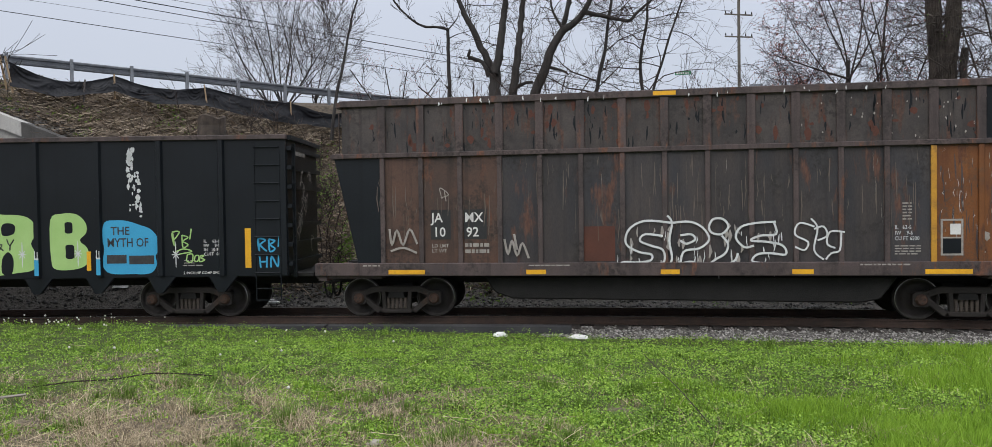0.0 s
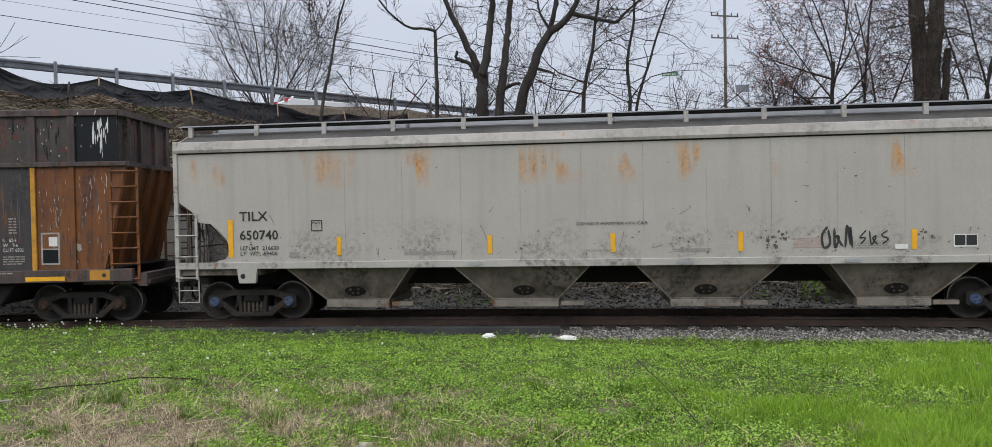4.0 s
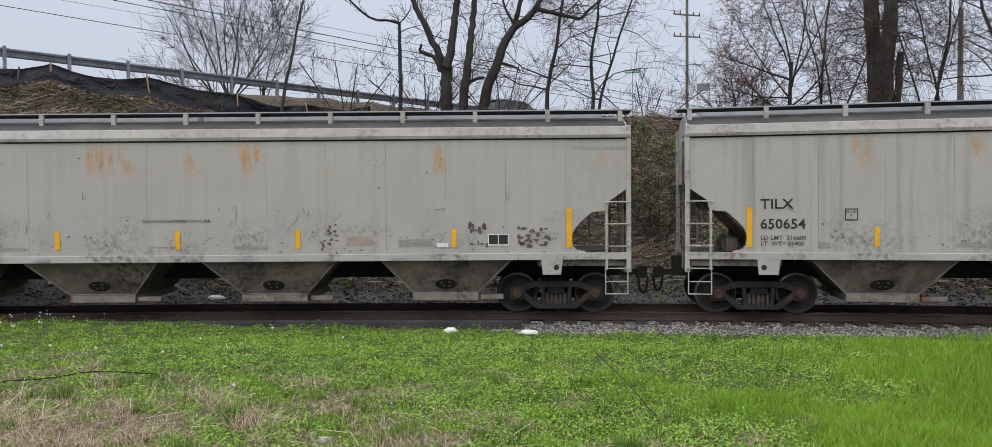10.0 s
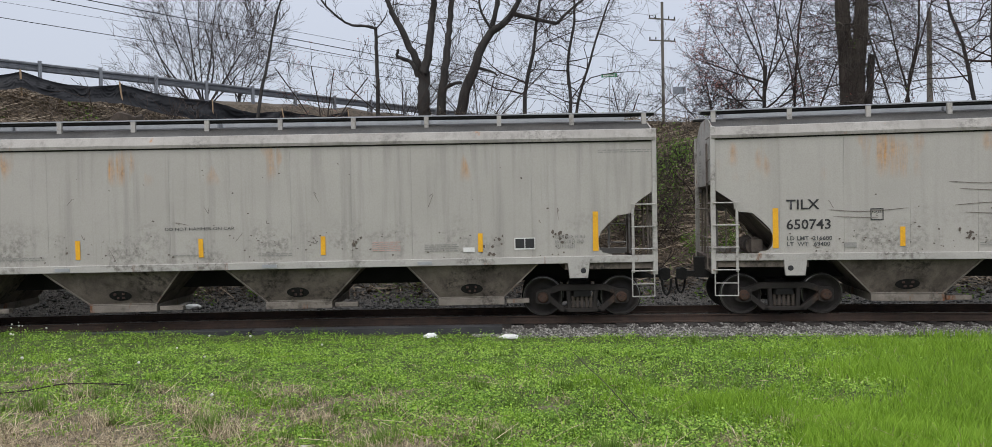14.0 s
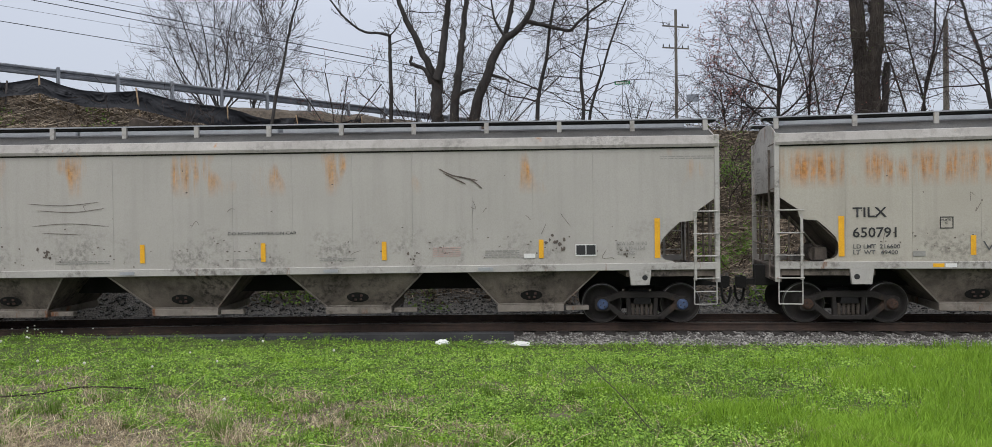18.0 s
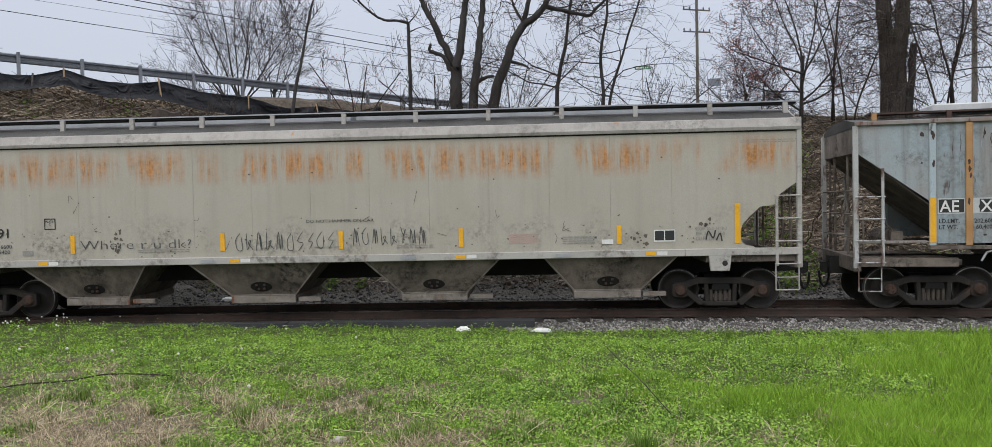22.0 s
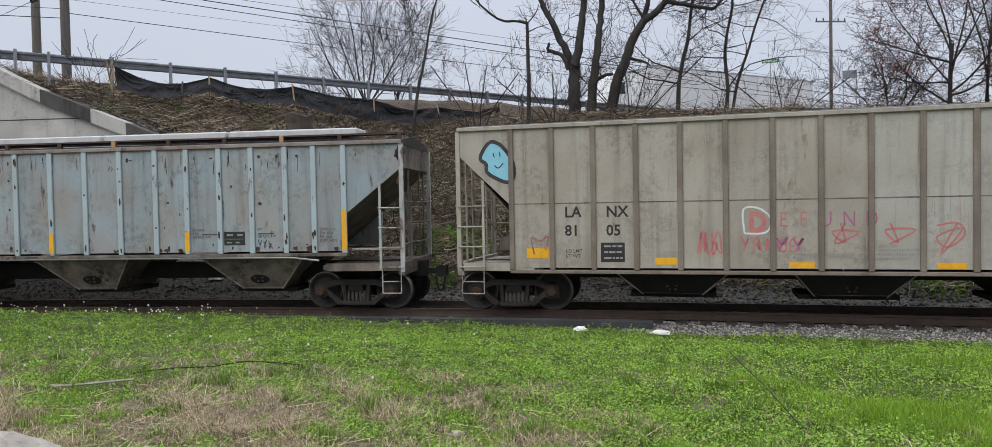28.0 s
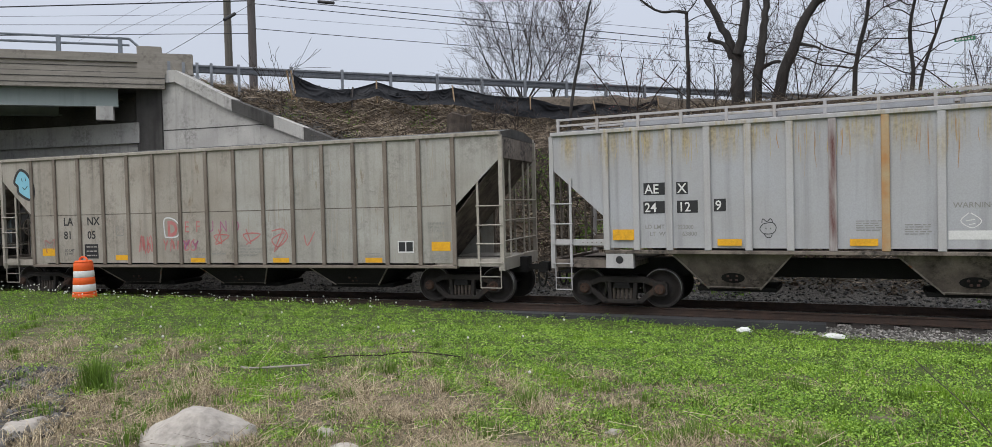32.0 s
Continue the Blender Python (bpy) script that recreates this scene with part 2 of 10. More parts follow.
# ---- materials ----
def island_mat(name, cols, rough=0.85, trans=0.0, patchy=0.0):
    """Small loose pieces (blades, leaves, stones): colour varies from piece to piece."""
    m = bpy.data.materials.new(name)
    m.use_nodes = True
    nt = m.node_tree
    bs = nt.nodes["Principled BSDF"]
    g = nt.nodes.new("ShaderNodeNewGeometry")
    r = nt.nodes.new("ShaderNodeValToRGB")
    e = r.color_ramp.elements
    e[0].color, e[1].color = (*cols[0], 1), (*cols[-1], 1)
    for i, c in enumerate(cols[1:-1]):
        e.new((i + 1) / (len(cols) - 1)).color = (*c, 1)
    pick = g.outputs["Random Per Island"]
    if patchy:
        # neighbours share a tone: plants grow in patches
        co = nt.nodes.new("ShaderNodeTexCoord").outputs["Object"]
        total = None
        for sc, lo, hi, wt_ in ((0.55, 0.35, 0.65, 0.5), (3.2, 0.32, 0.68, 0.5)):
            n = nt.nodes.new("ShaderNodeTexNoise")
            n.inputs["Scale"].default_value, n.inputs["Detail"].default_value = sc, 3.0
            nt.links.new(co, n.inputs["Vector"])
            mr = nt.nodes.new("ShaderNodeMapRange")
            for key, v in zip(("From Min", "From Max", "To Min", "To Max"), (lo, hi, 0.0, wt_ * patchy)):
                mr.inputs[key].default_value = v
            nt.links.new(n.outputs["Fac"], mr.inputs["Value"])
            ad = nt.nodes.new("ShaderNodeMath")
            ad.operation = "ADD"
            nt.links.new(mr.outputs[0], ad.inputs[0])
            if total is None:
                sm = nt.nodes.new("ShaderNodeMath")
                sm.operation = "MULTIPLY"
                sm.inputs[1].default_value = 1.0 - patchy
                nt.links.new(pick, sm.inputs[0])
                nt.links.new(sm.outputs[0], ad.inputs[1])
            else:
                nt.links.new(total, ad.inputs[1])
            total = ad.outputs[0]
        pick = total
    nt.links.new(pick, r.inputs[0])
    nt.links.new(r.outputs[0], bs.inputs["Base Color"])
    bs.inputs["Roughness"].default_value = rough
    bs.inputs["Specular IOR Level"].default_value = 0.2
    if trans:
        t = nt.nodes.new("ShaderNodeBsdfTranslucent")
        nt.links.new(r.outputs[0], t.inputs["Color"])
        mx = nt.nodes.new("ShaderNodeMixShader")
        mx.inputs[0].default_value = trans
        nt.links.new(bs.outputs[0], mx.inputs[1])
        nt.links.new(t.outputs[0], mx.inputs[2])
        nt.links.new(mx.outputs[0], nt.nodes["Material Output"].inputs["Surface"])
    return m


GREY = (0.405, 0.383, 0.350)
M_TILX = [mat(f"grey_car_paint_{i}", GREY if i < 4 else (0.41, 0.383, 0.328), (0.37, 0.349, 0.318) if i < 4 else (0.372, 0.343, 0.288), 0.7, 0.55, bump=0.04, streak=(0.5 if i == 2 else 0.2), rust=r, rust_col=(0.54, 0.265, 0.075) if i < 4 else (0.50, 0.212, 0.048), band=b, brush=True,
              dirt=(0.09, 0.08, 0.07), dirt_amt=0.6, dirt_band=(1.3, 2.15, 0.35)) for i, (r, b) in enumerate(
    ((0.32, (3.2, 3.85, 0.2)), (0.30, (3.3, 3.85, 0.2)), (0.05, (3.3, 3.9, 0.2)), (0.3, (3.2, 3.9, 0.25)), (1.25, (3.15, 3.75, 0.18))))]
M_GATE = mat("grimy_gate_steel", (0.30, 0.265, 0.23), (0.18, 0.155, 0.13), 2.0, 0.75, bump=0.1, dirt_amt=0.8, rust=0.3)
M_EAVE = mat("streaked_eave_paint", (0.35, 0.33, 0.302), (0.27, 0.253, 0.23), 0.8, 0.6, bump=0.03, streak=0.5, dirt_amt=0.6, dirt=(0.11, 0.10, 0.09), rust=0.12, rust_col=(0.42, 0.2, 0.08))
M_REDPRINT = mat("faded_red_print", (0.45, 0.27, 0.24), (0.5, 0.36, 0.32), 9.0, 0.7, bump=0.0)
M_GHOSTG = mat("grey_card_holder", (0.30, 0.29, 0.27), None, 9.0, 0.7, bump=0.0)
M_JRED = mat("red_brown_gondola_sheet", (0.0945, 0.049, 0.0336), (0.0595, 0.0406, 0.0336), 0.9, 0.65, bump=0.12, streak=0.8, rust=0.3, rust_col=(0.14, 0.06, 0.035), dirt_amt=0.9, dirt=(0.02, 0.018, 0.016), by_thing=0.14)
M_JUPPER = mat("worn_upper_gondola_sheet", (0.076, 0.062, 0.056), (0.042, 0.037, 0.037), 1.6, 0.65, bump=0.12, streak=0.7, rust=0.5, rust_col=(0.10, 0.05, 0.035), dirt_amt=1.0, dirt=(0.02, 0.018, 0.016), rust_scale=1.8, by_thing=0.14)
M_TRIM = mat("grey_sill_paint", (0.4275, 0.4085, 0.38), (0.361, 0.3439, 0.3182), 1.2, 0.6, bump=0.05, dirt_amt=0.7, rust=0.2)
# grimed steel; its dark tone also serves as shadow on the cut-out flanges
M_GRIMESHADE = mat("grimed_and_shaded_steel", (0.245, 0.205, 0.172), (0.09, 0.074, 0.062), 1.9, 0.8, bump=0.2, dirt=(0.022, 0.019, 0.017), dirt_amt=0.95, streak=0.5)
M_ROOF = mat("sooty_roof_steel", (0.0765, 0.0743, 0.0698), (0.027, 0.0261, 0.0252), 1.0, 0.7, bump=0.1, streak=0.6, dirt_amt=0.6)
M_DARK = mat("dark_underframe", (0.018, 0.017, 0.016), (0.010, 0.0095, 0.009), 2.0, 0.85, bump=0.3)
M_TRUCK = mat("truck_casting", (0.0372, 0.0312, 0.0276), (0.021, 0.0186, 0.0168), 3.0, 0.85, bump=0.4, rust=0.2, rust_col=(0.08, 0.05, 0.035))
M_SPRINGS = mat("rusty_coil_springs", (0.10, 0.08, 0.065), (0.06, 0.048, 0.04), 4.0, 0.7, bump=0.2)
M_WHEEL = mat("wheel_steel", (0.04, 0.034, 0.031), (0.022, 0.02, 0.019), 2.0, 0.7, 0.2, bump=0.2)
M_TREAD = mat("worn_tread_steel", (0.30, 0.29, 0.28), (0.2, 0.19, 0.18), 4.0, 0.35, 0.9, bump=0.05)
M_CAP = mat("rusty_bearing_cap", (0.08, 0.045, 0.03), (0.05, 0.03, 0.0225), 6.0, 0.8, bump=0.2)
M_CAPBLUE = mat("blue_bearing_cap", (0.075, 0.115, 0.22), (0.05, 0.07, 0.13), 12.0, 0.6, bump=0.1)
M_YELLOW = mat("yellow_reflector", (0.80, 0.42, 0.02), (0.72, 0.36, 0.02), 5.0, 0.45, bump=0.0, dirt_amt=0.2)
M_BLACK = mat("black_paint", (0.02, 0.02, 0.022), (0.03, 0.03, 0.03), 3.0, 0.6, bump=0.0)
M_WHITE = mat("white_paint", (0.72, 0.71, 0.69), (0.6, 0.59, 0.57), 4.0, 0.6, bump=0.0)
M_FAINT = mat("faded_grey_lettering", (0.22, 0.215, 0.2), (0.3, 0.29, 0.27), 9.0, 0.7, bump=0.0)
M_JBROWN = mat("brown_gondola_steel", (0.105, 0.076, 0.072), (0.056, 0.044, 0.043), 0.8, 0.7, bump=0.15, streak=0.7, rust=0.4, rust_col=(0.17, 0.075, 0.045), dirt_amt=0.9, dirt=(0.02, 0.017, 0.015))
M_JSHEET = mat("stained_gondola_sheet", (0.062, 0.050, 0.046), (0.034, 0.034, 0.039), 1.3, 0.65, bump=0.12, stretch=(1.7, 1.7, 0.4), streak=0.8, rust=0.35, rust_col=(0.13, 0.06, 0.04), dirt_amt=0.9, dirt=(0.02, 0.018, 0.016), by_thing=0.14)
M_JORANGE = mat("orange_brown_paint", (0.205, 0.076, 0.02), (0.125, 0.045, 0.0165), 1.2, 0.6, bump=0.1, streak=0.6, dirt_amt=0.9, rust=0.45, rust_col=(0.09, 0.038, 0.025))
M_JYELLOW = mat("old_yellow_paint", (0.55, 0.28, 0.03), (0.42, 0.2, 0.03), 2.0, 0.6, bump=0.05, dirt_amt=0.7)
M_XBLACK = mat("black_gondola_paint", (0.0085, 0.0115, 0.0150), (0.005, 0.007, 0.0095), 0.8, 0.42, bump=0.05, streak=0.4, spec=0.25)
M_CHORD = mat("rusted_blue_chord_paint", (0.17, 0.10, 0.07), (0.27, 0.26, 0.25), 1.6, 0.75, bump=0.15, rust=0.35, rust_col=(0.13, 0.06, 0.04), rust_scale=2.0)
M_INK = mat("dark_faded_lettering", (0.055, 0.058, 0.062), (0.09, 0.09, 0.09), 9.0, 0.7, bump=0.0)
M_BLUE = mat("pale_blue_car_paint", (0.275, 0.350, 0.39), (0.275, 0.255, 0.235), 0.75, 0.6, bump=0.06, streak=0.65, rust=0.16, rust_col=(0.10, 0.055, 0.04), dirt_amt=0.5, rust_scale=1.6, by_thing=0.08)
M_BLUERIB = mat("pale_blue_rib_paint", (0.3715, 0.4498, 0.4909), (0.3391, 0.3915, 0.4106), 1.1, 0.55, bump=0.04, rust=0.22, rust_col=(0.08, 0.05, 0.04), rust_scale=2.0)
M_BLUEPOST = mat("rust_scabbed_pale_paint", (0.41, 0.425, 0.43), (0.33, 0.32, 0.30), 2.0, 0.65, bump=0.08, rust=0.6, rust_col=(0.12, 0.06, 0.04), rust_scale=2.2)
M_RUSTRIB = mat("rusted_rib", (0.34, 0.17, 0.06), (0.42, 0.27, 0.14), 2.0, 0.75, bump=0.15, streak=0.5)
M_BEIGE = mat("beige_car_paint", (0.40, 0.37, 0.322), (0.305, 0.272, 0.226), 0.7, 0.65, bump=0.04, streak=0.6, rust=0.1, rust_col=(0.25, 0.18, 0.11), dirt_amt=0.35, by_thing=0.08)
M_BEIGEPALE = mat("pale_beige_car_paint", (0.41, 0.40, 0.367), (0.325, 0.304, 0.264), 0.7, 0.65, bump=0.04, streak=0.5, rust=0.08, rust_col=(0.25, 0.18, 0.11), dirt_amt=0.3, by_thing=0.07)
M_BEIGERIB = mat("brown_stained_rib", (0.235, 0.20, 0.165), (0.155, 0.125, 0.10), 1.5, 0.7, bump=0.08, streak=0.6)
M_HGREY = mat("light_grey_car_paint", (0.4048, 0.4096, 0.4305), (0.3696, 0.3622, 0.3626), 0.6, 0.6, bump=0.05, streak=0.5, rust=1.2, rust_col=(0.43, 0.345, 0.19), band=(3.5, 4.4, 0.3), brush=True)
M_HRIB = mat("light_grey_rib_paint", (0.44, 0.4355, 0.4441), (0.4048, 0.3881, 0.3807), 1.0, 0.6, bump=0.04, streak=0.5, rust=0.95, rust_col=(0.45, 0.36, 0.19), band=(3.3, 4.3, 0.4), brush=True)
M_HDARKRED = mat("dark_red_rust_rib", (0.11, 0.03, 0.025), (0.42, 0.41, 0.40), 2.2, 0.75, bump=0.1, stretch=(3, 3, 0.4))
M_HRUST = mat("orange_rust_rib", (0.4, 0.17, 0.045), (0.42, 0.33, 0.2), 2.0, 0.75, bump=0.1)
M_JRED2 = mat("red_brown_patch_paint", (0.10, 0.035, 0.022), (0.08, 0.03, 0.02), 3.0, 0.7, bump=0.05)
M_WHITEDIM = mat("dull_white_paint", (0.52, 0.53, 0.53), (0.44, 0.45, 0.45), 3.0, 0.6, bump=0.02, streak=0.4)
M_RUSTDARK = mat("dark_rust", (0.075, 0.045, 0.035), (0.045, 0.03, 0.026), 6.0, 0.85, bump=0.1)
M_SOOT = mat("faint_soot_run", (0.255, 0.29, 0.3), (0.29, 0.325, 0.335), 5.0, 0.7, bump=0.0)
M_DUST = mat("brown_dust_run", (0.3168, 0.2834, 0.2332), (0.352, 0.3186, 0.2684), 5.0, 0.8, bump=0.0)
M_OCHRE = mat("ochre_stain", (0.46, 0.36, 0.18), (0.42, 0.35, 0.22), 5.0, 0.7, bump=0.0)
M_RAIL = mat("rusty_rail", (0.07, 0.043, 0.032), (0.04, 0.029, 0.024), 4.0, 0.8, bump=0.25)
M_RAILTOP = mat("polished_rail_head", (0.32, 0.31, 0.30), (0.24, 0.23, 0.22), 6.0, 0.3, 0.9, bump=0.0)
M_TIE = mat("creosoted_tie", (0.045, 0.037, 0.032), (0.026, 0.023, 0.021), 3.0, 0.9, bump=0.5, stretch=(1, 6, 1), by_thing=0.16)
M_CONC = mat("weathered_concrete", (0.488, 0.4758, 0.4453), (0.366, 0.3538, 0.3355), 0.9, 0.9, bump=0.25, streak=0.5, dirt_amt=0.6, dirt=(0.13, 0.125, 0.115))
M_CONCDARK = mat("dark_concrete", (0.105, 0.10, 0.094), (0.04, 0.038, 0.036), 0.9, 0.92, bump=0.3, streak=0.6)
M_CONCTAN = mat("board_marked_concrete", (0.34, 0.31, 0.27), (0.25, 0.226, 0.195), 1.5, 0.9, bump=0.3, stretch=(0.5, 0.5, 5), dirt_amt=0.5)
M_GIRDER = mat("grey_green_girder_paint", (0.27, 0.31, 0.30), (0.24, 0.275, 0.265), 0.8, 0.55, bump=0.03, streak=0.3)
M_GUARD = mat("dull_guard_rail_steel", (0.30, 0.315, 0.34), (0.21, 0.222, 0.245), 3.0, 0.5, 0.45, bump=0.05, streak=0.3)
M_GALV = mat("galvanised_steel", (0.42, 0.43, 0.45), (0.33, 0.34, 0.36), 3.0, 0.5, 0.55, bump=0.05)
M_FABRIC = mat("black_silt_fabric", (0.0085, 0.009, 0.0115), (0.013, 0.0135, 0.0165), 5.0, 0.5, bump=0.1, fine=120, spec=0.18)
M_STAKE = mat("bare_wood_stake", (0.40, 0.29, 0.18), (0.3, 0.21, 0.13), 6.0, 0.85, bump=0.2)
M_POLE = mat("weathered_pole_wood", (0.15, 0.138, 0.115), (0.105, 0.096, 0.083), 2.0, 0.9, bump=0.3, stretch=(6, 6, 0.4))
M_POLEDARK = mat("tarred_pole_wood", (0.13, 0.115, 0.11), (0.09, 0.08, 0.078), 2.0, 0.9, bump=0.3, stretch=(6, 6, 0.4))
M_BARKDARK = mat("dark_vine_bark", (0.042, 0.035, 0.031), (0.022, 0.019, 0.0175), 3.5, 0.95, bump=0.7, fine=25, stretch=(3, 3, 0.5))
M_BARK = mat("grey_brown_bark", (0.060, 0.054, 0.050), (0.027, 0.025, 0.024), 2.5, 0.95, bump=0.6, fine=25, stretch=(2, 2, 0.6))
M_TWIG = mat("twig_bark", (0.0483, 0.0357, 0.0294), (0.0357, 0.0273, 0.0235), 2.5, 0.95, bump=0.0)
M_TWIGRED = mat("reddish_twig_bark", (0.045, 0.029, 0.026), (0.032, 0.023, 0.021), 2.5, 0.95, bump=0.0)
M_VINE = mat("shaggy_vine_bark", (0.085, 0.07, 0.058), (0.042, 0.035, 0.03), 3.0, 0.95, bump=0.3)
M_STUMP = mat("weathered_stump", (0.09, 0.07, 0.056), (0.045, 0.037, 0.031), 4.0, 0.95, bump=0.5)
M_VERGE = mat("brown_verge_earth", (0.115, 0.09, 0.066), (0.05, 0.04, 0.031), 6.0, 0.95, bump=0.9, fine=30, dirt_amt=0.6, dirt=(0.20, 0.165, 0.12))
M_ASPH = mat("asphalt", (0.06, 0.06, 0.062), (0.045, 0.045, 0.047), 1.0, 0.9, bump=0.3, fine=90)
M_ROCK = mat("pale_boulder", (0.40, 0.365, 0.32), (0.28, 0.255, 0.228), 2.5, 0.9, bump=0.6, fine=18, dirt_amt=0.3)
M_DRIFT = mat("bleached_wood", (0.36, 0.33, 0.29), (0.26, 0.235, 0.2), 6.0, 0.9, bump=0.3)
M_BAG = mat("white_plastic_sack", (0.74, 0.74, 0.72), (0.62, 0.62, 0.6), 6.0, 0.4, bump=0.3, fine=20)
M_BEAM = mat("black_rubber_beam", (0.025, 0.026, 0.028), (0.05, 0.05, 0.052), 1.5, 0.7, bump=0.2)
M_ORANGE = mat("orange_plastic", (0.85, 0.13, 0.02), (0.75, 0.10, 0.02), 3.0, 0.5, bump=0.03)
M_REFLW = mat("white_sheeting", (0.75, 0.74, 0.72), (0.66, 0.65, 0.63), 4.0, 0.4, bump=0.02)
M_WIRE = mat("black_cable", (0.03, 0.03, 0.032), None, 3.0, 0.7, bump=0.0)
M_SIGNG = mat("green_sign", (0.04, 0.20, 0.11), (0.05, 0.22, 0.12), 3.0, 0.5, bump=0.0)
M_SIGNBACK = mat("bare_aluminium_sign", (0.2, 0.22, 0.25), (0.17, 0.19, 0.22), 3.0, 0.6, 0.0, bump=0.0)
M_GRAFW = mat("white_spray_paint", (0.68, 0.70, 0.70), (0.55, 0.56, 0.56), 6.0, 0.5, bump=0.0)
M_GRAFK = mat("black_spray_paint", (0.025, 0.025, 0.028), (0.05, 0.05, 0.05), 8.0, 0.6, bump=0.0)
M_GRAFB = mat("sky_blue_spray_paint", (0.05, 0.36, 0.60), (0.045, 0.32, 0.55), 2.0, 0.5, bump=0.0)
M_GRAFPALE = mat("pale_blue_spray_paint", (0.26, 0.55, 0.66), (0.22, 0.5, 0.62), 3.0, 0.5, bump=0.0)
M_GRAFG = mat("lime_spray_paint", (0.384, 0.576, 0.208), (0.336, 0.528, 0.176), 2.0, 0.5, bump=0.0)
M_GRAFR = mat("faded_red_spray_paint", (0.48, 0.14, 0.13), (0.44, 0.2, 0.19), 5.0, 0.6, bump=0.0)
M_GRAFP = mat("purple_spray_paint", (0.30, 0.12, 0.24), (0.4, 0.14, 0.2), 5.0, 0.6, bump=0.0)
M_GHOST = mat("worn_white_chalk_paint", (0.36, 0.33, 0.30), (0.25, 0.23, 0.21), 8.0, 0.7, bump=0.0)
M_SCRATCH = mat("scraped_to_dark_steel", (0.09, 0.075, 0.065), (0.14, 0.11, 0.09), 9.0, 0.7, bump=0.0)
M_GLASS = bpy.data.materials.new("dark_car_glass")
M_GLASS.use_nodes = True
M_GLASS.node_tree.nodes["Principled BSDF"].inputs["Base Color"].default_value = (0.02, 0.022, 0.025, 1)
M_GLASS.node_tree.nodes["Principled BSDF"].inputs["Roughness"].default_value = 0.05
M_VANW = mat("white_car_paint", (0.76, 0.77, 0.78), (0.72, 0.73, 0.74), 1.0, 0.25, bump=0.0)
M_VAND = mat("dark_grey_car_paint", (0.045, 0.048, 0.055), (0.04, 0.042, 0.048), 1.0, 0.25, bump=0.0)
M_REDCAR = mat("red_car_paint", (0.35, 0.03, 0.035), (0.3, 0.025, 0.03), 1.0, 0.25, bump=0.0)
M_TRAILER = mat("white_trailer_skin", (0.70, 0.71, 0.72), (0.64, 0.65, 0.66), 1.0, 0.5, bump=0.02, streak=0.3)
M_RED = mat("red_lamp_lens", (0.5, 0.02, 0.02), None, 3.0, 0.3, bump=0.0)
M_RUBBER = mat("black_tyre", (0.02, 0.02, 0.021), None, 3.0, 0.8, bump=0.1)
M_GRASS = island_mat("grass_blades", ((0.09, 0.155, 0.018), (0.16, 0.275, 0.026), (0.23, 0.385, 0.036), (0.31, 0.46, 0.065)), 0.7, 0.35, 0.5)
M_TUFT = island_mat("dark_grass_blades", ((0.075, 0.13, 0.022), (0.12, 0.20, 0.032), (0.18, 0.28, 0.05)), 0.7, 0.3)
M_CLOVER = island_mat("clover_leaves", ((0.042, 0.086, 0.015), (0.10, 0.192, 0.025), (0.185, 0.32, 0.039), (0.28, 0.435, 0.06), (0.385, 0.51, 0.125)), 0.6, 0.2, 0.3)
M_STRAW = island_mat("dead_straw", ((0.10, 0.076, 0.05), (0.23, 0.182, 0.116), (0.40, 0.325, 0.21), (0.60, 0.505, 0.35)), 0.9, 0.1)
M_BRUSH = island_mat("dead_brush", ((0.06, 0.046, 0.035), (0.15, 0.118, 0.088), (0.28, 0.225, 0.165), (0.52, 0.44, 0.33)), 0.95, 0.0, 0.3)
M_LEAFLIT = island_mat("leaf_litter", ((0.04, 0.031, 0.025), (0.10, 0.077, 0.06), (0.17, 0.132, 0.10), (0.30, 0.245, 0.19)), 0.95, 0.0, 0.3)
M_SPRING = island_mat("young_green_leaves", ((0.09, 0.16, 0.03), (0.14, 0.23, 0.045), (0.20, 0.30, 0.07)), 0.7, 0.4)
M_BUD = island_mat("reddish_buds", ((0.26, 0.075, 0.07), (0.40, 0.16, 0.14), (0.27, 0.14, 0.10)), 0.8, 0.3)
M_STONE = island_mat("ballast_stones", ((0.06, 0.057, 0.055), (0.15, 0.142, 0.132), (0.26, 0.247, 0.228), (0.42, 0.40, 0.375)), 0.9)
M_STONEDARK = island_mat("dark_gravel_stones", ((0.03, 0.029, 0.029), (0.055, 0.053, 0.052), (0.09, 0.087, 0.084), (0.15, 0.146, 0.142)), 0.9)
M_PUFF = island_mat("dandelion_clocks", ((0.62, 0.61, 0.57), (0.75, 0.74, 0.70)), 0.9, 0.3)

# the ground: lawn earth, ballast, leaf mould, told apart by where they lie
M_GROUND = bpy.data.materials.new("ground_cover")
M_GROUND.use_nodes = True
gt = M_GROUND.node_tree
g_bs = gt.nodes["Principled BSDF"]
g_bs.inputs["Roughness"].default_value = 0.95
g_bs.inputs["Specular IOR Level"].default_value = 0.15
g_at = gt.nodes.new("ShaderNodeAttribute")
g_at.attribute_name = "cover"
g_sep = gt.nodes.new("ShaderNodeSeparateColor")
gt.links.new(g_at.outputs["Color"], g_sep.inputs[0])
g_co = gt.nodes.new("ShaderNodeTexCoord").outputs["Object"]


def g_noise(sc, det=5.0):
    n = gt.nodes.new("ShaderNodeTexNoise")
    n.inputs["Scale"].default_value, n.inputs["Detail"].default_value = sc, det
    gt.links.new(g_co, n.inputs["Vector"])
    return n.outputs["Fac"]


